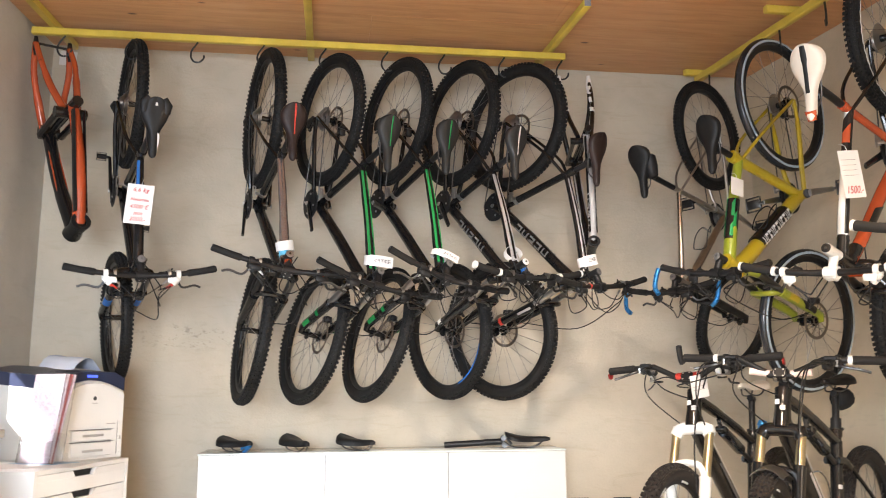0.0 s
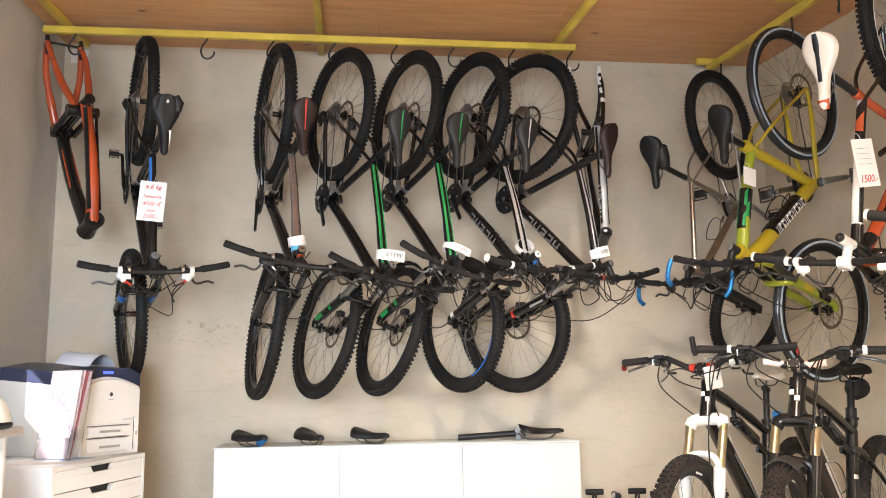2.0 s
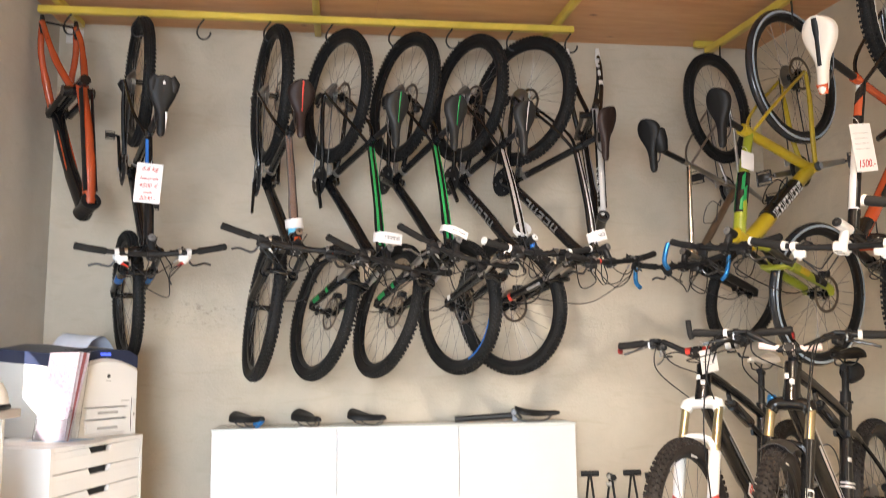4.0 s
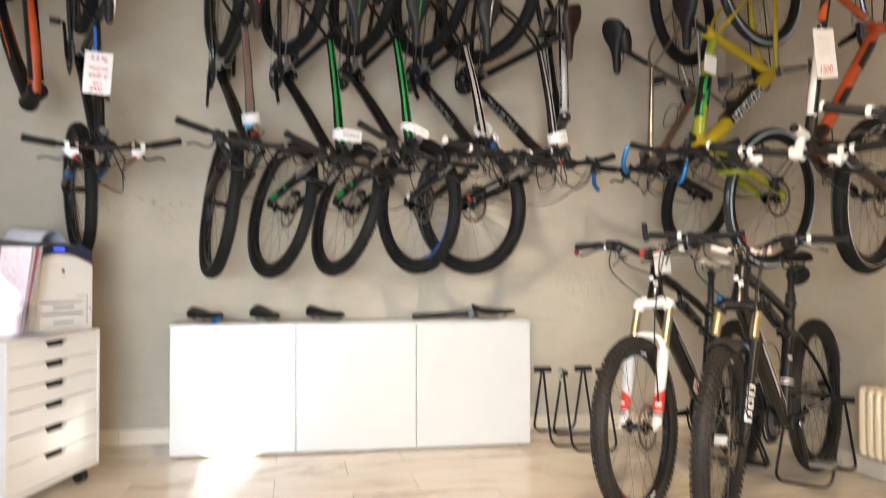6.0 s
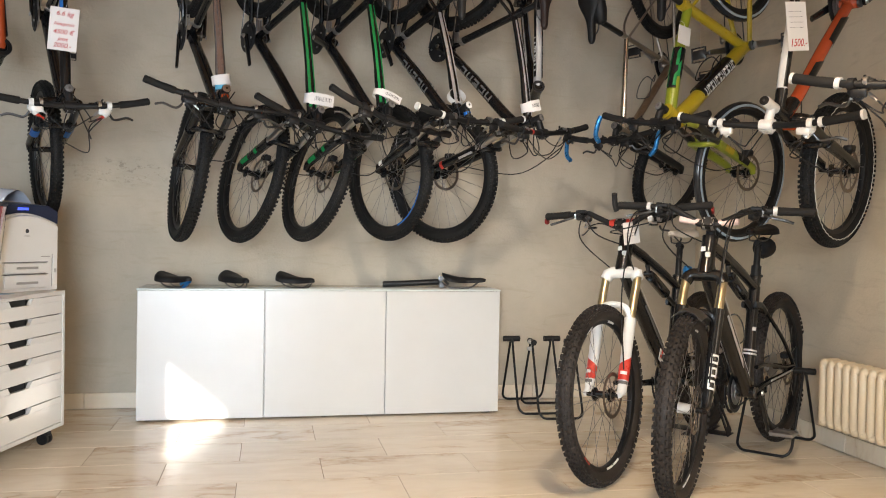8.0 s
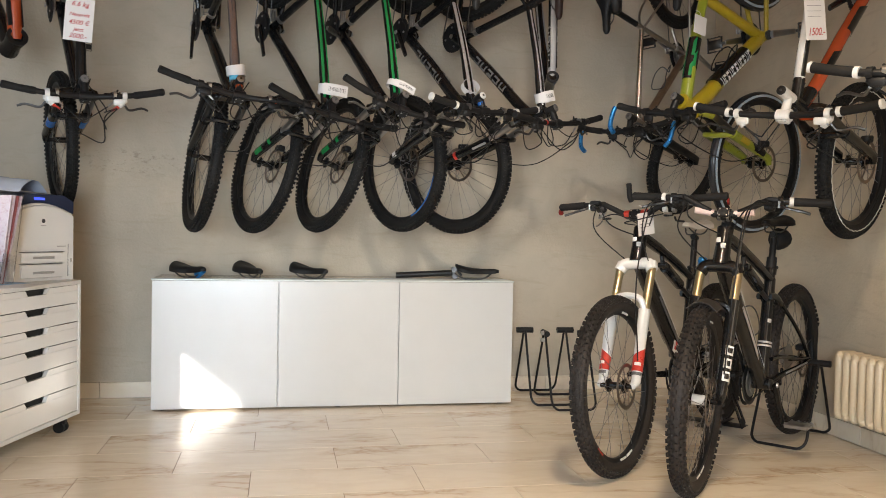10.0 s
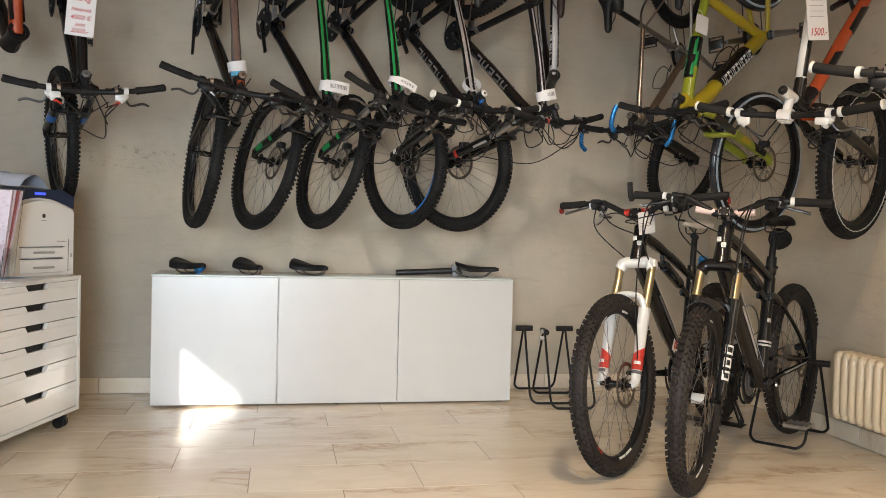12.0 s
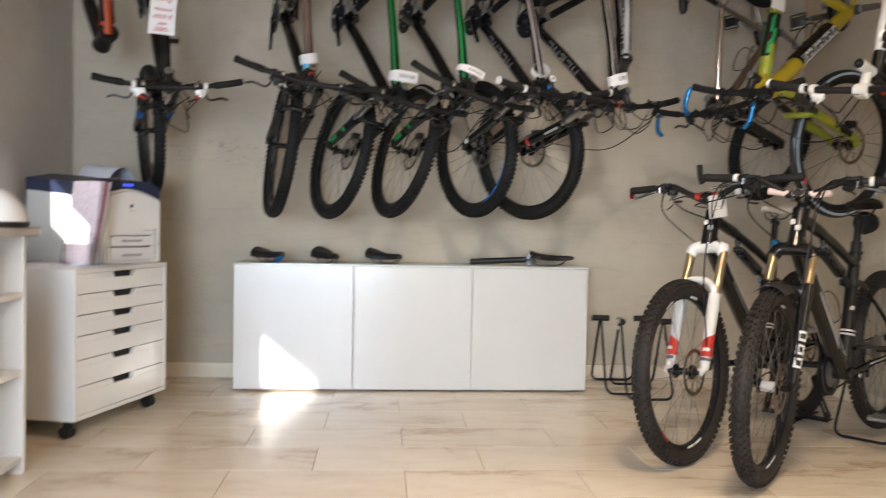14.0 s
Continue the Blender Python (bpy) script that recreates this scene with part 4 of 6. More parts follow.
HUNG = "mountain bikes hung along the back rail"
SIDE = "bikes hung along the side rail"
BIKES = {}
BIKES["A"] = bicycle("mountain_bike", "black and blue mountain bike hung by its rear wheel", True, (-0.389, -0.056, 2.348), -67.8, 6.5, 0.3, 2.9, 1.059, 0.740, 0.322, 0.627, HUNG, stripe=BLUE_PAINT, stripe_on=(-1,), stripe_to=0.45, lever=WHITE_PAINT, crank=188, tyre_w=0.050, pedals=True, pedal=0.5, boot=RED_PAINT)
BIKES["B"] = bicycle("mountain_bike", "black mountain bike with brownish grey top tube hung up", True, (0.258, -0.065, 2.296), -71.8, -1.3, -1.0, -6.8, 1.073, 0.652, 0.355, 0.652, HUNG, cap=STEEL, tt=BROWN_GREY, saddle=SEAT_BROWN, seat_line=RED_PAINT, crank=10)
for key, at, phi, tilt, lean, steer, W, seat, R, bar, ck in (("C", (0.584, -0.070, 2.301), -61.7, 2.5, -1.6, -10.3, 1.096, 0.674, 0.342, 0.625, 30), ("D", (0.925, -0.068, 2.306), -64.5, -0.1, -4.5, -10.3, 1.100, 0.585, 0.338, 0.610, 65)):
    BIKES[key] = bicycle("mountain_bike", "black mountain bike with bright green stripes hung by its rear wheel", True, at, phi, tilt, lean, steer, W, seat, R, bar, HUNG, stanchion=STEEL, stripe=GREEN_PAINT, stripe_w=0.0058, saddle=SEAT_GREY, seat_line=GREEN_PAINT, fork_mark=GREEN_PAINT, crank=ck)
BIKES["E"] = bicycle("mountain_bike", "black mountain bike with silver stripes and grey lettering hung up", True, (1.258, -0.068, 2.309), -63.9, 0.3, -4.1, 5.2, 1.084, 0.560, 0.336, 0.610, HUNG, stanchion=STEEL, stripe=SILVER_PAINT, stripe_w=0.0068, saddle=SEAT_GREY, seat_line=SILVER_PAINT, letters=GREY_DECAL, crank=40, ring=WHITE_PAINT, cap=WHITE_PAINT)
BIKES["F"] = bicycle("mountain_bike", "black mountain bike with brown saddle and grey lettering hung up", True, (1.547, -0.075, 2.301), -53.6, 3.3, -4.0, 10.0, 1.073, 0.622, 0.347, 0.735, HUNG, saddle=SEAT_BROWN, stanchion=STEEL, stripe=SILVER_PAINT, stripe_w=0.004, letters=GREY_DECAL, crank=60)
BIKES["G"] = bicycle("touring_bike", "bare metal bicycle with blue bar ends hung by its rear wheel", True, (2.621, -0.078, 2.292), -146.6, 7.9, 1.6, -19.5, 1.000, 0.755, 0.302, 0.526, SIDE, a2c=0.44, body=TITAN, tt=CHROME, dt=RUSTY, fork=BLACK_MATT, thin=True, twist=18, disc=False, tyre_w=0.046, crank=120, arm=STEEL, pedals=True, pedal=0.85, cage=DARK_STEEL)
BIKES["Y"] = bicycle("racing_mountain_bike", "yellow and lime bicycle with slick tyres hung by its rear wheel", True, (2.707, -0.670, 2.262), -154.7, 2.7, 1.5, -7.4, 1.023, 0.628, 0.326, 0.575, SIDE, body=YELLOW_PAINT, tt=LIME_PAINT, dt=YELLOW_PAINT, fork=LIME_PAINT, knobs=False, tyre=SLICK, tyre_w=0.040, crank=80, arm=STEEL, pedals=True, pedal=0.85, pedal_mat=DARK_STEEL, cage=BLACK_MATT, fat=1.3, panel=BLACK_GLOSS, letters=WHITE_PAINT, count=11)
BIKES["O"] = bicycle("mountain_bike", "orange and white mountain bike hung by its rear wheel", True, (2.732, -1.398, 2.279), -149.2, 7.9, -3.5, -1.4, 1.086, 0.715, 0.306, 0.651, SIDE, body=ORANGE_PAINT, tt=WHITE_PAINT, dt=ORANGE_PAINT, stays=BLACK_GLOSS, head=BLACK_GLOSS, fat=0.85, tall=0.036, cap=BLACK_MATT, stem_mat=WHITE_PAINT, lever=WHITE_PAINT, ring=WHITE_PAINT, saddle=SEAT_WHITE, seat_line=BLACK_MATT, seat_line_w=2.5, crank=70)
BIKES["P"] = bicycle("mountain_bike", "black mountain bike with white grip collars hung by its rear wheel", True, (2.736, -2.039, 2.180), -148.7, 5.2, -1.3, -2.3, 0.990, 0.656, 0.328, 0.650, SIDE, ring=WHITE_PAINT, crank=70)
FLOOR = "mountain bikes standing on the floor"
SUSP = dict(fat=1.14, loop=1.7, rise=0.055, pedals=True, ha=68, a2c=0.505, ht=0.150, stem=0.06, shock=True, stanchion=GOLD, knobs=2, tyre=RUBBER_WORN, tyre_w=0.055)
BIKES["H"] = bicycle("mountain_bike", "black full suspension mountain bike with white fork standing on the floor", False, (2.686, -0.500, 0.336), -137.7, 0.0, 3.8, 0.7, 1.138, 0.685, 0.336, 0.709, FLOOR, fork=WHITE_PAINT, fork_mark=RED_PAINT, saddle=SEAT_WHITE, stripe=WHITE_PAINT, crank=5, **SUSP)
BIKES["I"] = bicycle("mountain_bike", "black full suspension mountain bike with black fork standing on the floor", False, (2.865, -0.838, 0.361), -140.4, 1.4, 1.5, 10.7, 1.084, 0.682, 0.333, 0.708, FLOOR, ring=WHITE_PAINT, leg=0.372, stripe=SILVER_PAINT, crank=72, pedal_mat=STEEL, cage=DARK_STEEL, **SUSP)


# ---- rails and hooks under the ceiling ----
def rack(name, label, rails):
    """Square bars, each lying along the slope of the ceiling; heights count down from it."""
    ob = thing(name, Matrix(), label, "rail")
    for nm, lo, hi in rails:
        s = Shape().box(lo, hi, 0.003)
        for v in s.v:
            v.z += ceil_z(v.y)
        part(nm, s, YELLOW_STEEL, ob)
        if nm == "cross_bar" and lo[1] > -1.5:
            cap = Shape().box((lo[0] + 0.003, lo[1] - 0.003, lo[2] + 0.003), (hi[0] - 0.003, lo[1], hi[2] - 0.003))
            for v in cap.v:
                v.z += ceil_z(v.y)
            part("end_cap", cap, GREY_CAP, ob, "grey plastic end cap")
    return ob


GREY_CAP = finish("grey_blue_plastic", (0.16, 0.17, 0.20), 0.5)
RAIL_Y, RAIL_X, DROP = -0.030, 2.740, -0.074
rack("hanging_rail", "yellow painted square steel rail fixed under the wooden ceiling", [
    ("rail", (-0.890, RAIL_Y - 0.018, DROP), (1.850, RAIL_Y + 0.018, DROP + 0.037)),
    ("cross_bar", (-0.805, -1.80, DROP + 0.037), (-0.769, 0.310, -0.001)),
    ("cross_bar", (0.462, -3.60, DROP + 0.037), (0.498, 0.310, -0.001)),
    ("cross_bar", (1.744, -0.715, DROP + 0.037), (1.780, 0.230, -0.001)),
])
rack("hanging_rail", "yellow painted square steel rail with short cross brackets under the ceiling", [
    ("rail", (RAIL_X - 0.018, -2.70, DROP), (RAIL_X + 0.018, 0.260, DROP + 0.037)),
    ("bracket", (2.655, 0.225, DROP + 0.037), (2.800, 0.261, -0.001)),
    ("bracket", (2.605, -0.785, DROP + 0.037), (2.790, -0.749, -0.001)),
    ("bracket", (2.605, -1.950, DROP + 0.037), (2.790, -1.914, -0.001)),
])


def hook(x, y, turn_deg, label):
    s = Shape().tube(curve_pts([(0, 0, 0.01), (0.0, 0, -0.004), (-0.026, 0, -0.045), (-0.030, 0, -0.080), (-0.012, 0, -0.106), (0.014, 0, -0.106), (0.032, 0, -0.088), (0.036, 0, -0.070)], 5), 0.0048, 8)
    return solid("ceiling_hook", s, HOOK_COAT, label, "hook", "hooks under the rails", m=pose(x, y, ceil_z(y) + DROP, 0, 0, turn_deg))


for x in (-0.734, -0.408, -0.088, 0.245, 0.562, 0.886, 1.189, 1.513, 1.832):
    hook(x, RAIL_Y, 0, "black coated steel hook under a yellow rail")
for y in (0.100, -0.280, -0.650, -1.020, -1.380, -2.050):
    hook(RAIL_X, y, 60, "black coated steel hook under a yellow rail")


# ---- bare frames hung on the hooks ----
FRAME_GREY = finish("silver_grey_frame_paint", (0.30, 0.295, 0.29), 0.3, coat=0.3, vary=0.08)


def bare_frame(label, at, phi, tilt, roll, body, tip, stays, slim=1.0, letters=None):
    ob = thing("frameset", Matrix.Translation(at) @ Matrix.Rotation(radians(phi), 4, "Z") @ Matrix.Rotation(radians(roll), 4, "X") @ Matrix.Rotation(radians(90 + tilt), 4, "Y") @ Matrix.Scale(1.08, 4), label, "frameset")
    head0, head1 = Vector((0.90, 0, 0.30)), Vector((0.86, 0, 0.40))
    bb, st = Vector((0.40, 0, -0.03)), Vector((0.33, 0, 0.34))
    k = slim
    part("head_tube", Shape().tube([head0, head0.lerp(head1, 0.12), head0.lerp(head1, 0.5), head0.lerp(head1, 0.88), head1], [0.030 * k, 0.030 * k, 0.025 * k, 0.029 * k, 0.029 * k], 16), tip, ob)
    part("head_cup", Shape().spin([(0.019 * k, -0.004), (0.031 * k, -0.004), (0.031 * k, 0.004), (0.019 * k, 0.004)], 20), BLACK_MATT, ob, m=Matrix.Translation(head1 + (head1 - head0).normalized() * 0.005) @ (head1 - head0).to_track_quat("Y", "Z").to_matrix().to_4x4())
    dt = part("down_tube", Shape().tube(curve_pts([head0.lerp(head1, 0.25), head0.lerp(bb, 0.5) + Vector((0, 0, -0.015)), bb], 6), [0.024 * k] * 5 + [0.022 * k] * 8, 14), tip, ob)
    tt = part("top_tube", Shape().tube(curve_pts([head0.lerp(head1, 0.8), head1.lerp(st, 0.5), st.lerp(bb, 0.15)], 6), [0.021 * k] * 5 + [0.018 * k] * 8, 14), body, ob)
    for side in (-1, 1):
        patch(tt, "black_edge", head1.lerp(st, 0.08), head1.lerp(st, 0.92), 0.0212 * k, (0, side, 0.1), 40, BLACK_GLOSS)
        part("colour_flash", Shape().tube([head0.lerp(bb, 0.22) + Vector((0, side * 0.018 * k, 0.006)), head0.lerp(bb, 0.92) + Vector((0, side * 0.015 * k, 0.006))], 0.006, 8, 0.6, side=(0, 1, 0)), body, dt)
    part("seat_tube", Shape().tube([bb, st], 0.018 * k, 12), tip, ob)
    part("bottom_bracket", Shape().tube([bb + Vector((0, -0.04, 0)), bb + Vector((0, 0.04, 0))], 0.026 * k, 14), tip, ob)
    r = st.lerp(bb, 0.25) + Vector((0.02, 0, 0))
    part("rocker_link", Shape().tube([r + Vector((0, -0.066, 0)), r + Vector((0, 0.066, 0))], 0.019 * k, 12), tip, ob)
    for side in (-1, 1):
        part("link_arm", Shape().tube([r + Vector((0, side * 0.05, 0)), bb + Vector((0.02, side * 0.045, 0.03))], 0.012 * k, 8), tip, ob)
        e = Vector((0, side * 0.074, 0))
        cs = part("chainstay", Shape().tube(curve_pts([bb + Vector((0, side * 0.02, 0)), (0.30, side * 0.045, -0.02), (0.14, side * 0.075, -0.012), e], 4), [0.014 * k] * 6 + [0.011 * k] * 7, 10), stays, ob)
        part("seatstay", Shape().tube(curve_pts([r + Vector((-0.02, side * 0.03, 0)), (0.22, side * 0.058, 0.15), (0.09, side * 0.074, 0.07), e], 4), [0.0125 * k] * 6 + [0.010 * k] * 7, 10), stays, ob)
        if not letters:
            part("black_tip", Shape().tube(curve_pts([(0.14, side * 0.0755, -0.012), (0.07, side * 0.076, -0.007), e], 3), [0.0120, 0.0122, 0.0122, 0.0120, 0.0118, 0.0116, 0.0114], 10), BLACK_GLOSS, cs)
            part("black_tip", Shape().tube([(0.11, side * 0.0735, 0.085), (0.07, side * 0.0745, 0.054), e], [0.0112, 0.0114, 0.0112], 10), BLACK_GLOSS, cs)
        part("dropout", Shape().tube([e + Vector((0.06, 0, 0.012)), e + Vector((0.02, 0, 0.004)), e + Vector((-0.03, 0, 0))], [0.011, 0.015, 0.009], 8), WHITE_PAINT if letters else tip, cs)
    if not letters:
        part("axle", Shape().tube([(0, -0.085, 0), (0, 0.085, 0)], 0.006, 8), BLACK_MATT, ob)
    if letters:
        decals(tt, head1.lerp(st, 0.12), head1.lerp(st, 0.42), 0.0215 * k, 4, 0.015 * k, letters)
        for a, b in ((0.10, 0.16), (0.20, 0.23), (0.28, 0.36), (0.44, 0.50)):
            for side in (-1, 1):
                p0, p1 = Vector((0, side * 0.074, 0)), Vector((0.22, side * 0.058, 0.15))
                patch(ob, "white_band", p0.lerp(p1, a * 1.8), p0.lerp(p1, b * 1.8), 0.0145 * k, (0, side, 0.6), 110, WHITE_PAINT)
        part("white_gusset", Shape().tube([head0.lerp(bb, 0.05), head0.lerp(bb, 0.16), head0.lerp(bb, 0.24)], [0.0262 * k, 0.0255 * k, 0.0240 * k], 14), FRAME_GREY, ob, "pale grey section by the head")
    return ob


bare_frame("orange and black carbon bicycle frame hung on a hook", (-0.780, -0.05, 2.634), -55, 2.5, 3.5, ORANGE_PAINT, BLACK_GLOSS, ORANGE_PAINT, 1.3)
bare_frame("grey and black bicycle frame with white lettering hung on a hook", (1.889, -0.05, 2.574), -97, 2.5, 0, FRAME_GREY, BLACK_GLOSS, BLACK_GLOSS, 0.88, WHITE_PAINT)


# ---- low white cabinet ----
def cabinet():
    ob = thing("cabinet", pose(0, 0, 0), "low white three-door cabinet with glass top on the floor", "cabinet")
    s = Shape().box((0.0, 0.020, 0.008), (1.80, 0.345, 0.024), 0.001).box((0.0, 0.020, 0.620), (1.80, 0.345, 0.6365), 0.001).box((0.0, 0.337, 0.025), (1.80, 0.345, 0.619))
    for x in (0.0, 0.592, 1.192, 1.784):
        s.box((x, 0.020, 0.0245), (x + 0.016, 0.336, 0.6195), 0.001)
    part("body", s, WHITE_FOIL, ob)
    for k in range(3):
        part("door", Shape().box((0.6 * k + 0.0025, 0.0, 0.010), (0.6 * k + 0.5975, 0.0185, 0.636), 0.0015), WHITE_LAC, ob)
    part("glass_top", Shape().box((-0.002, 0.0, 0.6370), (1.802, 0.347, 0.6445), 0.001), finish("white_backed_glass", (0.62, 0.66, 0.64), 0.06, vary=0.01), ob, "glossy glass top plate")
    for x in (0.05, 0.9, 1.75):
        for y in (0.05, 0.31):
            part("foot", Shape().tube([(x, y, 0.0), (x, y, 0.008)], 0.018, 12), BLACK_PLASTIC, ob)


cabinet()
TOP = 0.6445


def loose_saddle(label, x, y, turn_deg, cover, clip=None, tip=0):
    ob = thing("saddle", pose(x, y, TOP + 0.040, 0, tip, turn_deg), label, "saddle", "loose saddles on the cabinet")
    part("cover", saddle_shape(0.255, 0.14), cover, ob, m=Matrix.Diagonal((0.94, 0.94, 1.12, 1)))
    part("undercarriage", saddle_rails(), DARK_STEEL, ob)
    if clip:
        part("clip", Shape().tube([(0.07, 0, -0.020), (0.115, 0, 0.004)], [0.020, 0.014], 10), clip, ob, "blue plastic clip")


loose_saddle("black saddle with blue clip lying on the cabinet", 0.160, 0.115, -48, SEAT_SKIN, BLUE_ANOD, tip=3)
loose_saddle("black padded saddle lying on the cabinet", 0.455, 0.120, -62, SEAT_SKIN, tip=6)
loose_saddle("black padded saddle lying on the cabinet", 0.750, 0.115, -46, SEAT_SKIN, tip=5)
sp = thing("saddle_with_seatpost", pose(1.600, 0.11, TOP + 0.040, 0, 0, -8), "black saddle clamped to a seatpost lying on the cabinet", "saddle")
part("cover", saddle_shape(0.235, 0.14), SEAT_SKIN, sp, m=pose(0.02, 0, 0.006, 0, 5, 0))
part("undercarriage", saddle_rails(), DARK_STEEL, sp)
part("seatpost", Shape().tube([(-0.10, 0, -0.006), (-0.40, 0.01, -0.024)], 0.0155, 14), BLACK_MATT, sp)
part("clamp", Shape().tube([(-0.095, -0.026, 0.012), (-0.095, 0.026, 0.012)], 0.014, 12).tube([(-0.090, -0.026, -0.022), (-0.090, 0.026, -0.022)], 0.015, 12).tube([(-0.100, -0.018, 0.014), (-0.096, -0.018, -0.026)], 0.008, 8).tube([(-0.080, -0.02, 0.010), (-0.055, -0.02, -0.020)], 0.006, 8), DARK_STEEL, sp)
solid("paper_slip", Shape().box((0, 0, 0), (0.10, 0.06, 0.0006)), WHITE_CARD, "white paper slip on the cabinet top", "paper", m=pose(0.41, 0.03, TOP + 0.0003, 0, 0, -12), smooth=0)
solid("paper_slip", Shape().box((0, 0, 0), (0.12, 0.06, 0.0006)), WHITE_CARD, "white paper slip on the cabinet top", "paper", m=pose(1.42, 0.02, TOP + 0.0003, 0, 0, 8), smooth=0)


# ---- stands on the floor ----
def axle_stand(label, m, knobs=False):
    """Bent wire stand: two foam-topped trestles joined by floor hoops. x across, y along."""
    ob = thing("bicycle_stand", m, label, "bicycle stand", "wire bicycle stands")
    s = Shape()
    for y in (-0.20, 0.20):
        half = []
        for z in (0.350, 0.200, 0.050):
            half.append(Vector((0.112 + 0.010 * (0.35 - z), y * (1.0 - 0.92 * z / 0.35), z)))
        for t in (20, 40, 60, 80):
            half.append(Vector((0.075 + 0.040 * math.cos(radians(t)), y * (0.90 + 0.10 * math.sin(radians(t))), 0.0465 - 0.040 * math.sin(radians(t)))))
        s.tube([Vector((-v.x, v.y, v.z)) for v in half] + list(reversed(half)), 0.0062, 8)
    part("wire_body", s, BLACK_MATT, ob)
    for x in (-0.112, 0.112):
        ends = [(x, -0.055, 0.352), (x, 0.035, 0.352)] if knobs and x < 0 else [(x - 0.045, 0, 0.352), (x + 0.045, 0, 0.352)]
        part("rest", Shape().tube(ends, 0.0145, 12), BLACK_PLASTIC, ob)
    if knobs:
        part("clamp_knob", Shape().tube([(-0.127, -0.035, 0.356), (-0.140, -0.035, 0.356)], [0.012, 0.009], 10).tube([(-0.124, -0.045, 0.322), (-0.146, -0.045, 0.322)], [0.011, 0.009], 10), finish("grey_plastic", (0.34, 0.33, 0.30), 0.5), ob, "pale grey clamp knobs")
    return ob


axle_stand("black wire bicycle stand with plastic rests, empty on the floor", pose(2.018, 0.130, 0, 0, 0, -3) @ Matrix.Diagonal((1, 1, 1.06, 1)))
axle_stand("black wire bicycle stand with plastic rests, empty on the floor", pose(2.088, 0.000, 0, 0, 0, -3) @ Matrix.Diagonal((1, 1, 1.06, 1)), True)
axle_stand("black wire bicycle stand holding a rear wheel", pose(2.865, -0.838, 0, 0, 0, -140.4 + 90))


def plate_stand(m):
    ob = thing("wheel_stand", m, "flat black steel wheel stand with slotted arms on the floor", "bicycle stand")
    part("base", Shape().box((-0.20, -0.045, 0.0), (0.10, 0.045, 0.004), 0.001).box((-0.075, -0.150, 0.004), (0.010, 0.150, 0.008), 0.001), BLACK_MATT, ob)
    for side in (-1, 1):
        a, b = Vector((-0.032, side * 0.142, 0.009)), Vector((0.030, side * 0.088, 0.205))
        along = (b - a).normalized()
        across = Vector((1, 0, 0)) - along * along.x
        across.normalize()
        n = along.cross(across) * 0.0025
        outer = [a - across * 0.036, a + across * 0.036, b + across * 0.022, b - across * 0.022]
        c0, c1 = a.lerp(b, 0.16), a.lerp(b, 0.80)
        inner = [c0 - across * 0.013, c0 + across * 0.013, c1 + across * 0.010, c1 - across * 0.010]
        v = [p + k * n for k in (-1, 1) for p in outer + inner]
        f = []
        for i in range(4):
            j = (i + 1) % 4
            f += [(i, j, j + 4, i + 4), (i + 8, i + 12, j + 12, j + 8), (i, i + 8, j + 8, j), (i + 4, j + 4, j + 12, i + 12)]
        part("arm", Shape().put(v, f), BLACK_MATT, ob, smooth=0)


plate_stand(Matrix.Translation((2.640, -0.540, 0)) @ Matrix.Rotation(radians(-137.7), 4, "Z"))


# ---- drawers, printer and papers ----
U, N = Vector((-0.262, -0.965, 0)), Vector((0.965, -0.262, 0))
CORNER = Vector((-0.245, -0.325, 0))
UNIT_TOP = 0.657


def at_unit(u, n, z):
    """A pose on the drawer unit: x along its front to the camera, y into it."""
    m = Matrix(((U.x, -N.x, 0, 0), (U.y, -N.y, 0, 0), (0, 0, 1, 0), (0, 0, 0, 1)))
    return Matrix.Translation(CORNER + U * u - N * n + Vector((0, 0, z))) @ m @ Matrix.Identity(4)


# the printer stands askew on the drawer unit
ASKEW = Matrix.Translation((-0.288, -0.262, UNIT_TOP + 0.0005)) @ Matrix.Rotation(radians(-120.5), 4, "Z") @ Matrix.Diagonal((1, -1, 1, 1))


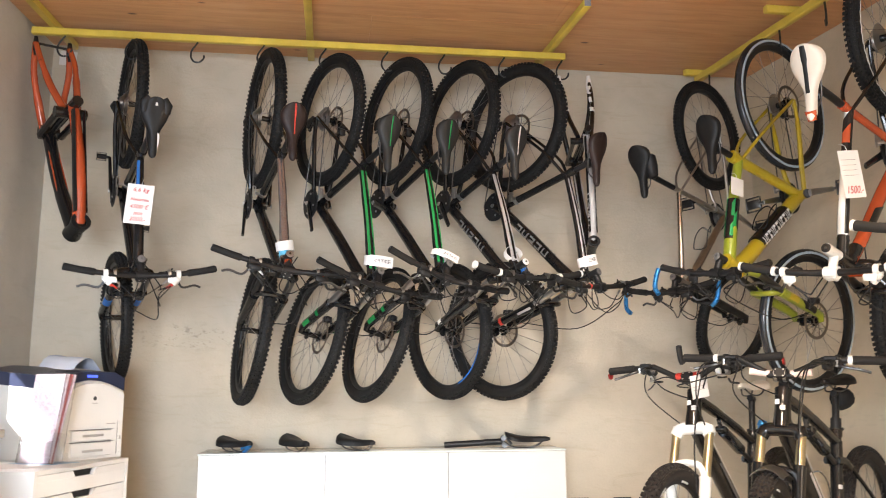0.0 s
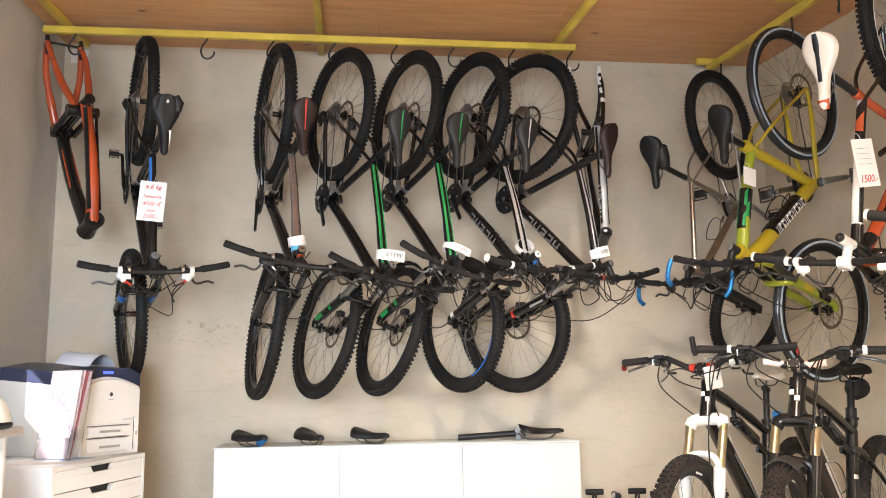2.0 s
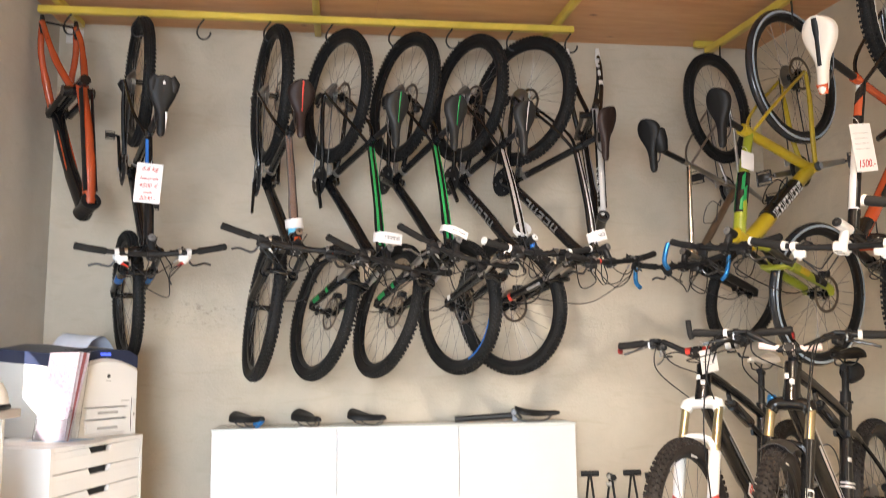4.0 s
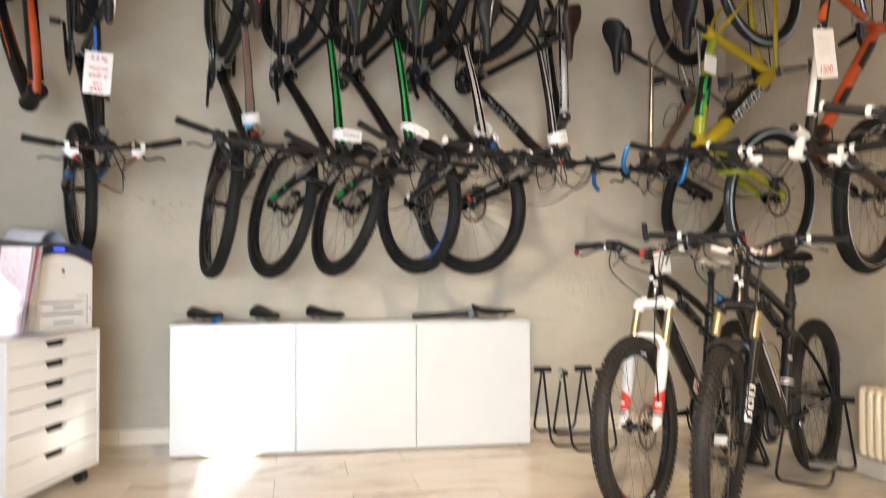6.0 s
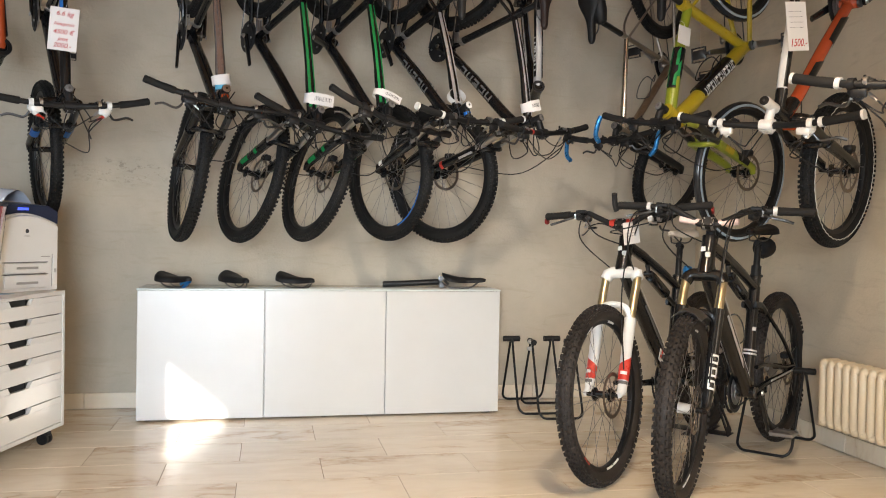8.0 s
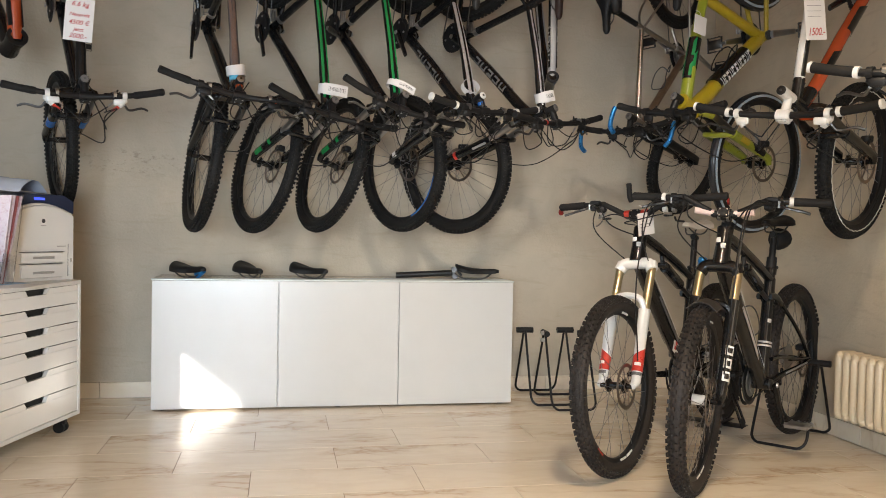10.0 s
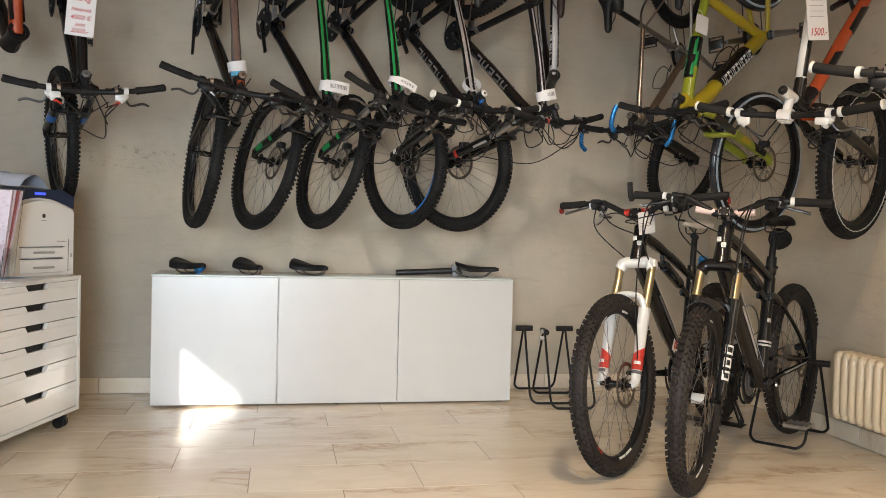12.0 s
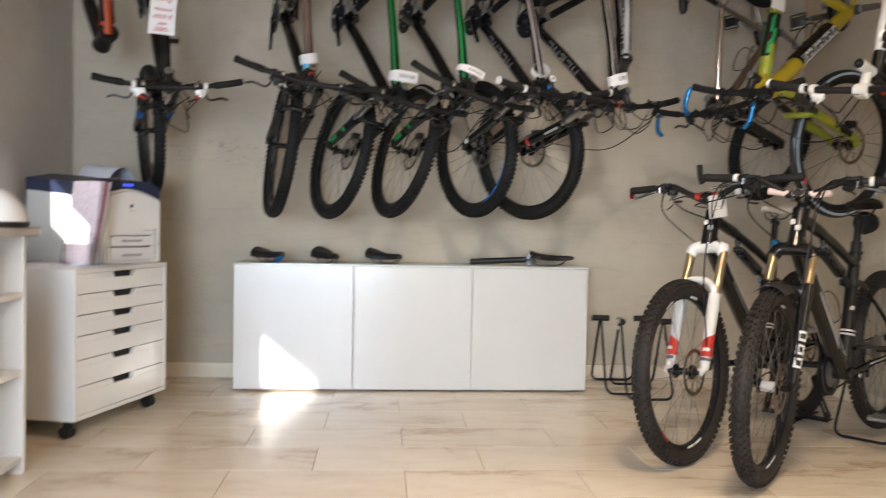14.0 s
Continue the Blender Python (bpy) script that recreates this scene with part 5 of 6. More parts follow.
def drawers():
    W, D, H, z0 = 0.67, 0.48, UNIT_TOP, 0.072
    ob = thing("drawer_unit", at_unit(0, 0, 0), "white six-drawer unit on black castors", "drawers")
    t = 0.018
    for nm, lo, hi in (("side_panel", (0, 0, z0), (t, D, H)), ("side_panel", (W - t, 0, z0), (W, D, H)), ("top_panel", (t + 0.0003, 0.0, H - t), (W - t - 0.0003, D, H)), ("bottom_panel", (t + 0.0003, 0.0, z0), (W - t - 0.0003, D, z0 + t)), ("back_panel", (t, D - 0.008, z0 + t), (W - t, D, H - t))):
        part(nm, Shape().box(lo, hi, 0.0015), WHITE_FOIL, ob)
    hs = [0.085, 0.085, 0.085, 0.098, 0.110, 0.118]
    room = H - z0 - 2 * t
    k = room / sum(hs)
    z = H - t
    for h in hs:
        h *= k
        lo, hi = z - h + 0.0015, z - 0.0015
        s, cx, cut = Shape(), W / 2, 0.024
        a, b = cx - 0.085, cx + 0.085
        s.box((t + 0.001, 0.003, lo), (W - t - 0.001, 0.019, hi - cut), 0.001)
        for pts in ([(t + 0.001, hi - cut), (a + 0.02, hi - cut), (a, hi), (t + 0.001, hi)], [(b - 0.02, hi - cut), (W - t - 0.001, hi - cut), (W - t - 0.001, hi), (b, hi)]):
            s.loft([[Vector((x, y, q)) for x, q in pts] for y in (0.003, 0.019)])
        dr = part("drawer", s, DRAWER_LAC, ob, smooth=0)
        # dark sheet behind the cut-out paints the shade inside the drawer
        part("grip_recess", Shape().box((a + 0.0, 0.030, hi - cut - 0.01), (b, 0.034, hi + 0.0005)), GAP_SHADE, dr, smooth=0)
        z -= h
    for x in (0.055, W - 0.035):
        for y in (0.05, D - 0.05):
            c = part("castor", Shape().box((x - 0.018, y - 0.016, 0.034), (x + 0.018, y + 0.016, z0 - 0.001), 0.006), BLACK_PLASTIC, ob)
            part("castor_wheel", Shape().tube([(x - 0.022, y + 0.006, 0.024), (x - 0.006, y + 0.006, 0.024)], 0.024, 18).tube([(x + 0.006, y + 0.006, 0.024), (x + 0.022, y + 0.006, 0.024)], 0.024, 18), BLACK_PLASTIC, c)


drawers()


def printer():
    W, D, H = 0.36, 0.46, 0.328
    ob = thing("printer", ASKEW, "white laser printer with dark blue top on the drawer unit", "printer")

    def arch(y, grow=0.0):
        pts = [(0.0 - grow, 0.0), (W + grow, 0.0)]
        for i in range(9):
            u = i / 8
            pts.append((W + grow - u * (W + 2 * grow), H * 0.87 + grow + 0.13 * H * math.sin(math.pi * u)))
        return [Vector((x, y, z)) for x, z in pts]

    raised = lambda ring, dz: [v + Vector((0, 0, dz if v.z > 0.05 else 0.0)) for v in ring]
    part("body", Shape().loft([arch(0.010, -0.004), arch(0.014), raised(arch(D - 0.01), 0.035), raised(arch(D, -0.006), 0.035)]), PRINTER_WHITE, ob, smooth=35)
    part("front_cover", Shape().loft([[v + Vector((0, 0, 0)) for v in arch(-0.004, -0.012)], arch(0.006, -0.008)]), PRINTER_WHITE, ob, smooth=35)
    lid = [Vector((x, 0.012, z)) for x, z in [(-0.004, H * 0.87)] + [(i / 8 * W + 0.0, H * 0.875 + 0.13 * H * math.sin(math.pi * i / 8)) for i in range(9)] + [(W + 0.004, H * 0.87), (W + 0.004, H + 0.012), (W * 0.62, H + 0.036), (W * 0.15, H + 0.036), (-0.004, H + 0.010)]]
    part("lid", Shape().loft([[v for v in lid], [v + Vector((0, D - 0.02, 0.035)) for v in lid]]), PRINTER_BLUE, ob, smooth=30)
    part("display", Shape().box((W * 0.44, 0.0085, H + 0.012), (W * 0.60, 0.0115, H + 0.023), 0.001), SCREEN_BLUE, ob, "small lit blue display")
    for z0, z1 in ((0.075, 0.120), (0.012, 0.070)):
        tr = part("paper_tray", Shape().box((0.075, -0.010, z0), (W - 0.060, 0.0, z1), 0.003), PRINTER_WHITE, ob)
        part("tray_handle", Shape().box((0.125, -0.0125, z0 + 0.018), (W - 0.12, -0.0105, z0 + 0.028), 0.001), finish("grey_plastic", (0.34, 0.33, 0.30), 0.5), tr)
        # dark strip paints the shaded seam over the tray
        part("tray_gap", Shape().box((0.070, -0.0105, z1 + 0.001), (W - 0.055, -0.0045, z1 + 0.003)), GAP_SHADE, tr, smooth=0)
    side = part("side_panel", Shape().box((0.015, -0.0062, 0.020), (0.040, -0.003, 0.150), 0.002), PRINTER_WHITE, ob)
    part("latch", Shape().box((0.023, -0.0075, 0.075), (0.031, -0.0058, 0.092), 0.001), finish("grey_plastic", (0.34, 0.33, 0.30), 0.5), side)
    # dark strip paints the shaded seam beside the panel
    part("panel_gap", Shape().box((0.0415, -0.0055, 0.014), (0.0435, -0.0035, 0.154)), GAP_SHADE, ob, smooth=0)
    part("logo_mark", Shape().tube([(W * 0.5, -0.0045, H * 0.77), (W * 0.5, -0.006, H * 0.77)], 0.009, 14), INK_DARK, ob)
    part("name_mark", Shape().box((0.055, -0.0055, 0.143), (0.105, -0.0045, 0.147)), finish("grey_plastic", (0.34, 0.33, 0.30), 0.5), ob)
    part("name_mark", Shape().box((W * 0.5 - 0.014, -0.0055, H * 0.77 - 0.022), (W * 0.5 + 0.014, -0.0045, H * 0.77 - 0.019)), finish("grey_plastic", (0.34, 0.33, 0.30), 0.5), ob)
    rng = random.Random(3)
    rings = []
    for i in range(7):
        u = i / 6
        rings.append([Vector((0.115 + 0.15 * u, 0.04 + 0.20 * v / 5, H + 0.040 + 0.052 * math.sin(math.pi * u) ** 0.8 + 0.004 * rng.random() + 0.018 * v / 5)) for v in range(6)])
    s = Shape()
    verts = [p for r in rings for p in r]
    s.put(verts + [p + Vector((0, 0, 0.0015)) for p in verts], [(i * 6 + j, i * 6 + j + 1, (i + 1) * 6 + j + 1, (i + 1) * 6 + j) for i in range(6) for j in range(5)] + [(42 + i * 6 + j, 42 + (i + 1) * 6 + j, 42 + (i + 1) * 6 + j + 1, 42 + i * 6 + j + 1) for i in range(6) for j in range(5)])
    solid("plastic_sheet", s, FILM, "crumpled clear plastic sheet lying on the printer", "sheet", m=ASKEW, smooth=60)


printer()


def brochure_stand():
    m = Matrix.Translation((-0.520, -0.680, UNIT_TOP + 0.005)) @ Matrix.Rotation(radians(-22), 4, "Z")
    ob = thing("brochure_holder", m, "clear acrylic holder with pink printed brochures on the drawer unit", "holder")
    lean = Matrix.Rotation(radians(-10), 4, "X")
    part("back", Shape().box((-0.074, 0.062, 0.001), (0.074, 0.065, 0.375), 0.001, lean), ACRYLIC, ob)
    part("front", Shape().box((-0.074, -0.010, 0.001), (0.074, -0.007, 0.085), 0.001, lean), ACRYLIC, ob)
    for x in (-0.0765, 0.0745):
        part("side", Shape().box((x, -0.010, 0.001), (x + 0.002, 0.065, 0.12), 0.0005, lean), ACRYLIC, ob)
    part("pocket_card", Shape().loft([[Vector((x, y, z)) for y in (-0.0062, -0.0050) for z in ((0.004, h) if y < -0.0055 else (h, 0.004))] for x, h in ((-0.072, 0.070), (-0.052, 0.078), (-0.040, 0.066), (-0.018, 0.088), (0.004, 0.070), (0.020, 0.081), (0.044, 0.072), (0.072, 0.084))]), BROCHURE, ob, "torn printed card in the pocket", lean, 0)
    for k in range(4):
        part("brochure", Shape().box((-0.070, 0.000 + 0.006 * k, 0.004), (0.070, 0.005 + 0.006 * k, 0.352 + 0.004 * k), 0.0005, lean @ Matrix.Rotation(radians(-2.2 * k), 4, "X")), BROCHURE if k != 2 else finish("dull_red_card", (0.36, 0.10, 0.10), 0.5), ob)


brochure_stand()
for k, (u, n, a, w, h) in enumerate(((0.36, 0.02, 4, 0.21, 0.297), (0.34, -0.03, -9, 0.21, 0.297), (0.30, 0.05, 13, 0.148, 0.21))):
    solid("paper_sheet", Shape().box((0, 0, 0), (w, h, 0.0012)), WHITE_CARD if k != 2 else finish("blue_card", (0.30, 0.45, 0.60), 0.6, vary=0.05), "loose printed sheet lying on the drawer unit", "paper", "papers on the drawer unit", m=at_unit(u, n, UNIT_TOP + 0.0004 + 0.0013 * k) @ Matrix.Rotation(radians(a), 4, "Z"), smooth=0)


# ---- open shelf counter by the side wall ----
def counter():
    x0, x1, y0, y1 = -0.90, -0.44, -1.90, -1.36
    ob = thing("shelf_counter", Matrix(), "white open shelf counter with a thick top beside the drawers", "shelf")
    part("top", Shape().box((x0, y0 - 0.01, 0.792), (x1 + 0.04, y1 + 0.02, 0.820), 0.003), finish("grey_edged_board", (0.45, 0.43, 0.42), 0.4, vary=0.04), ob)
    for y in (y0, y1 - 0.02):
        part("upright", Shape().box((x0, y, 0.0), (x1, y + 0.02, 0.7915), 0.0015), WHITE_FOIL, ob)
    for z in (0.04, 0.330, 0.585):
        for a, b in ((y0 + 0.0205, y1 - 0.0205),):
            part("shelf_board", Shape().box((x0, a, z), (x1 - 0.003, b, z + 0.02), 0.0015), WHITE_FOIL, ob)
    part("back_panel", Shape().box((x0 - 0.006, y0, 0.0), (x0 - 0.0005, y1, 0.79)), WHITE_FOIL, ob)


counter()
rng = random.Random(11)
for y, z, col in ((-1.45, 0.6055, (0.62, 0.43, 0.12)), (-1.53, 0.6055, (0.55, 0.53, 0.50)), (-1.46, 0.3505, (0.20, 0.20, 0.20)), (-1.57, 0.3505, (0.48, 0.46, 0.42)), (-1.47, 0.0605, (0.55, 0.53, 0.49))):
    h = rng.uniform(0.05, 0.13)
    solid("carton", Shape().box((-0.75, y - 0.045, z), (-0.50, y + 0.02, z + h), 0.003), finish("carton_%d" % int(col[0] * 100 + z * 1000), col, 0.7, vary=0.1), "small cardboard carton on the open shelf", "box", "cartons on the shelf")


def helmet():
    ob = thing("bicycle_helmet", pose(-0.510, -1.53, 0.8205, 0, 0, 30), "white bicycle helmet on the shelf counter", "helmet")
    rings = []
    for k in range(9):
        t = math.pi / 2 * k / 8
        r = math.cos(t) ** 0.8 if k < 8 else 0.02
        rings.append([Vector((0.135 * r * math.cos(a), 0.105 * r * math.sin(a), 0.012 + 0.115 * math.sin(t))) for a in (2 * math.pi * i / 28 for i in range(28))])
    part("shell", Shape().loft(rings), WHITE_PAINT, ob)
    part("rim", Shape().tube([(0.130 * math.cos(a), 0.100 * math.sin(a), 0.010) for a in (2 * math.pi * i / 32 for i in range(32))], 0.010, 8, closed=True), BLACK_PLASTIC, ob)
    for k in (-1, 0, 1):
        part("vent", Shape().tube(curve_pts([(-0.075, k * 0.035, 0.108 - abs(k) * 0.012), (0.0, k * 0.038, 0.124 - abs(k) * 0.010), (0.078, k * 0.035, 0.105 - abs(k) * 0.012)], 4), 0.009, 8, 0.5, side=(0, 0, 1)), BLACK_PLASTIC, ob)


helmet()


# ---- radiator ----
def radiator():
    ob = thing("radiator", Matrix(), "cream column radiator mounted on the wall", "radiator")
    y, x, z0, z1 = -0.975, 3.030, 0.120, 0.412
    for k in range(20):
        yc = y - 0.050 * k
        s = Shape()
        for dx in (-0.036, 0.036):
            s.tube([(x + dx, yc, z0 + 0.012), (x + dx, yc, z0 + 0.035), (x + dx, yc, z1 - 0.035), (x + dx, yc, z1 - 0.012)], [0.014, 0.0185, 0.0185, 0.014], 14)
        for z in (z0 + 0.020, z1 - 0.020):
            s.tube([(x - 0.050, yc, z), (x - 0.036, yc, z), (x + 0.036, yc, z), (x + 0.050, yc, z)], [0.010, 0.0225, 0.0225, 0.010], 14)
        part("section", s, CREAM, ob)
    part("header_pipe", Shape().tube([(x, y + 0.02, z1 - 0.020), (x, y - 1.0, z1 - 0.020)], 0.014, 10).tube([(x, y + 0.02, z0 + 0.020), (x, y - 1.0, z0 + 0.020)], 0.014, 10), CREAM, ob)
    for yy in (-1.12, -1.82):
        part("wall_bracket", Shape().box((x + 0.02, yy - 0.01, z0 + 0.05), (X1 + 0.004, yy + 0.01, z0 + 0.08), 0.002), CREAM, ob)


radiator()


# ---- price tags ----
def price_tag(label, centre, w, h, turn_deg, roll_deg, lines, tilt=0):
    m = Matrix.Translation(centre) @ Matrix.Rotation(radians(turn_deg), 4, "Z") @ Matrix.Rotation(radians(90 + tilt), 4, "X") @ Matrix.Rotation(radians(roll_deg), 4, "Z")
    ob = thing("price_tag", m, label, "tag", "price tags on the bicycles")
    part("card", Shape().box((-w / 2, -h / 2, -0.0006), (w / 2, h / 2, 0.0006)), WHITE_CARD, ob, smooth=0)
    part("tie", Shape().tube(curve_pts([(0, h / 2 - 0.008, 0.001), (0.004, h / 2 + 0.02, -0.012), (0, h / 2 + 0.03, -0.03)], 4), 0.001, 5), WHITE_PAINT, ob)
    for text, size, y, mat in lines:
        if text:
            writing(text, size, mat, ob, Matrix.Translation((0, y, 0.0009)))
        else:
            part("text_line", Shape().box((-w * 0.38, y - size / 2, 0.0007), (w * 0.30, y + size / 2, 0.0009)), GREY_DECAL, ob, smooth=0)
    return ob


solid("paper_slip", Shape().box((-0.045, -0.0006, -0.040), (0.045, 0.0, 0.040)), WHITE_CARD, "small white printed slip taped to the back wall", "paper", m=pose(-0.833, Y1 - 0.0008, 2.738, 0, 3, 0), smooth=0)
price_tag("white card with red handwriting hung on a bicycle frame", (-0.204, -0.590, 1.722), 0.108, 0.172, 6, -4, [("6.6 kg", 0.027, 0.062, INK_RED), ("Neupreis", 0.020, 0.020, INK_RED), ("4500 €", 0.026, -0.012, INK_RED), ("jetzt", 0.020, -0.040, INK_RED), ("2000.-", 0.026, -0.066, INK_RED)])
price_tag("white card with a red handwritten price on a bicycle frame", (2.367, -1.640, 1.655), 0.110, 0.165, 20, 9, [("1500.-", 0.036, -0.056, INK_RED)] + [("", 0.0012, 0.05 - 0.018 * k, None) for k in range(4)])
price_tag("small white card on a yellow bicycle frame", (2.301, -0.970, 1.775), 0.078, 0.076, 25, -6, [])
price_tag("small white card on a handlebar", (2.014, -1.120, 0.945), 0.094, 0.088, 25, 8, [("", 0.0015, 0.0, None), ("", 0.0015, -0.012, None)])


def ribbon(pts, thick=0.0009):
    """A paper strip along (x, y, half height) points, standing on edge."""
    rings = []
    for i, (x, y, h) in enumerate(pts):
        a, b = pts[max(0, i - 1)], pts[min(len(pts) - 1, i + 1)]
        n = Vector((-(b[1] - a[1]), b[0] - a[0], 0)).normalized() * thick
        p = Vector((x, y, 0))
        up = Vector((0, 0, h))
        rings.append([p - up, p + up, p + up + n, p - up + n])
    return Shape().loft(rings)


def shop_label(centre, turn_deg, roll_deg, tip_deg, flap, high, loop):
    """A paper band looped round a tube, with a printed flap of that length."""
    m = Matrix.Translation(centre) @ Matrix.Rotation(radians(turn_deg), 4, "Z") @ Matrix.Rotation(radians(roll_deg), 4, "Y") @ Matrix.Rotation(radians(tip_deg), 4, "X")
    ob = thing("shop_label", m, "white paper loop label with printed bars on a top tube", "tag", "loop labels on the hung bikes")
    rx, ry = loop
    h = high / 2
    part("loop", ribbon([(rx * math.cos(radians(t)), ry * math.sin(radians(t)), h * (0.92 + 0.08 * math.cos(radians(t)))) for t in range(96, 445, 12)]), WHITE_CARD, ob)
    if flap:
        part("flap", ribbon([(-rx * 0.4 + (flap + rx * 0.4) * k / 8, -ry - 0.001 - 0.010 * math.sin(math.pi * k / 8), h) for k in range(9)]), WHITE_CARD, ob)
        b = Shape()
        x0, dx = rx * 0.2, (flap - rx * 0.45) / 16
        for i in range(16):
            u = (x0 + i * dx + rx * 0.4) / (flap + rx * 0.4)
            y = -ry - 0.0016 - 0.010 * math.sin(math.pi * u)
            b.box((x0 + i * dx, y - 0.0004, -h * 0.30), (x0 + (i + (0.35, 0.6, 0.25)[i % 3]) * dx, y, h * 0.42))
        part("printed_bars", b, GREY_DECAL, ob, smooth=0)


for key, turn_deg, roll_deg, tip_deg, flap, high, loop in (("B", 10, -8, 0, 0.0, 0.046, (0.039, 0.034)), ("C", 8, 6, 0, 0.092, 0.050, (0.034, 0.028)), ("D", 8, 22, -12, 0.085, 0.034, (0.038, 0.030)), ("E", 8, 12, 62, 0.0, 0.034, (0.040, 0.036)), ("F", 8, -14, 0, 0.052, 0.050, (0.032, 0.028))):
    ob, g, turn = BIKES[key]
    q = ob.matrix_basis @ (g["top"].lerp(g["stt"], 0.14) - 0.02 * g["d"])
    shop_label(q, turn_deg, roll_deg, tip_deg, flap, high, loop)


def bar_ends(key, material, sides=(-1, 1), out=0.258):
    """Curved bar ends clamped to the outer ends of the handlebar."""
    ob, g, turn = BIKES[key]
    hbar = [c for c in ob.children if c.name.startswith("handlebar")][0]
    for side in sides:
        e = g["bar"] + Vector((-0.03, side * out, 0.022))
        part("bar_end", Shape().tube(curve_pts([e, e + Vector((0.03, side * 0.004, 0.012)), e + Vector((0.085, -side * 0.004, 0.030)), e + Vector((0.115, -side * 0.03, 0.034))], 4), 0.011, 10), material, hbar, "blue anodised bar end")


bar_ends("G", BLUE_ANOD)
bar_ends("Y", BLUE_ANOD, (-1,), 0.305)


# ---- ceiling lamp ----
lamp = thing("ceiling_lamp", pose(*LAMP), "round white flush ceiling lamp with lit diffuser", "lamp")
part("housing", Shape().spin([(0.0, -0.110), (0.06, -0.110), (0.125, -0.080), (0.135, -0.010), (0.135, 0.0), (0.112, 0.0), (0.112, -0.020), (0.0, -0.020)], 40, shut=False), WHITE_PAINT, lamp, m=Matrix.Rotation(radians(-90), 4, "X"))
part("diffuser", Shape().spin([(0.0, -0.010), (0.110, -0.010), (0.110, -0.016), (0.0, -0.016)], 40, shut=False), glow_mat("lit_diffuser", (1.0, 0.86, 0.66), 3.0), lamp, m=Matrix.Rotation(radians(-90), 4, "X"))
aim = (SPOT - SPOT_AIM).normalized()
spot = thing("spot_lamp", pose(*SPOT), "small white spot lamp under the ceiling", "lamp")
part("shade", Shape().tube([aim * 0.055, aim * 0.060, aim * 0.130, aim * 0.140], [0.012, 0.034, 0.028, 0.018], 20), WHITE_PAINT, spot)
part("bracket", Shape().tube([aim * 0.100, Vector((0, aim.y * 0.1, 0.138))], 0.007, 8), WHITE_PAINT, spot)

# ---- small parts of single bicycles ----


def child(key, start):
    return [c for c in BIKES[key][0].children_recursive if c.name.startswith(start)][0]


def arc(r, y, a0, a1, thick, n=16):
    return Shape().tube([(r * math.cos(radians(a0 + (a1 - a0) * i / n)), y, r * math.sin(radians(a0 + (a1 - a0) * i / n))) for i in range(n + 1)], thick, 6)


part("rim_sticker", arc(0.274, -0.006, 20, 75, 0.008), BLUE_PAINT, child("E", "front_wheel"), "blue rim sticker")
part("rim_sticker", arc(0.274, 0.006, 20, 75, 0.008), BLUE_PAINT, child("E", "front_wheel"), "blue rim sticker")
# reflective tyre band; its blue-white gleam is put into the pale colour
REFLECT = finish("pale_blue_reflective_band", (0.58, 0.72, 0.86), 0.18, 0.5, vary=0.05)
for w in ("front_wheel", "rear_wheel"):
    for y in (-0.0192, 0.0192):
        part("reflective_band", Shape().spin([(0.302, y - 0.0014), (0.313, y - 0.0010), (0.313, y + 0.0010), (0.302, y + 0.0014)], 64), REFLECT, child("Y", w), "reflective band with its gleam painted in")
WAVE = finish("white_tyre_line", (0.55, 0.54, 0.50), 0.6, vary=0.1)
for w in ("front_wheel", "rear_wheel"):
    for y in (-0.0275, 0.0275):
        part("sidewall_line", Shape().tube([((0.270 + 0.004 * (i % 2)) * math.cos(2 * math.pi * i / 96), y, (0.270 + 0.004 * (i % 2)) * math.sin(2 * math.pi * i / 96)) for i in range(96)], 0.0018, 4, closed=True), WAVE, child("O", w), "white wavy sidewall line")
part("reflector", Shape().box((0.225, -0.008, 0.10), (0.262, 0.010, 0.135), 0.004), ORANGE_PAINT, child("O", "front_wheel"), "orange spoke reflector")


def badge(key, material, n):
    """A plain block mark on the front of the head tube."""
    ob, g, turn = BIKES[key]
    c = g["crown"].lerp(g["top"], 0.55)
    s = Shape()
    for i in range(n):
        z = (i - (n - 1) / 2) * 0.022
        s.tube([c + g["d"] * (z - 0.009) + g["p"] * 0.0245 + Vector((0, 0.009 * (-1) ** i, 0)), c + g["d"] * (z + 0.009) + g["p"] * 0.0245 + Vector((0, 0.009 * (-1) ** i, 0))], 0.0105, 6, 0.45, side=tuple(g["p"]))
    part("head_badge", s, material, ob)


badge("H", WHITE_PAINT, 2)
badge("I", WHITE_PAINT, 2)


def frame_line(key, material, a, b, high, half):
    """A painted line along the down tube, on both sides."""
    ob, g, turn = BIKES[key]
    lo = g["crown"] + 0.034 * g["d"]
    for side in (-1, 1):
        patch(child(key, "frame"), "frame_line", lo.lerp(g["bb"], a) + Vector((0, 0, -0.006)), lo.lerp(g["bb"], b), 0.0328, (0, side * 0.85, high), half, material, "", 0.02)


frame_line("H", WHITE_PAINT, 0.16, 0.82, 0.75, 10)
frame_line("H", GREY_DECAL, 0.30, 0.70, -0.35, 8)
frame_line("I", WHITE_PAINT, 0.20, 0.84, 0.80, 9)
frame_line("I", SILVER_PAINT, 0.34, 0.74, -0.45, 9)


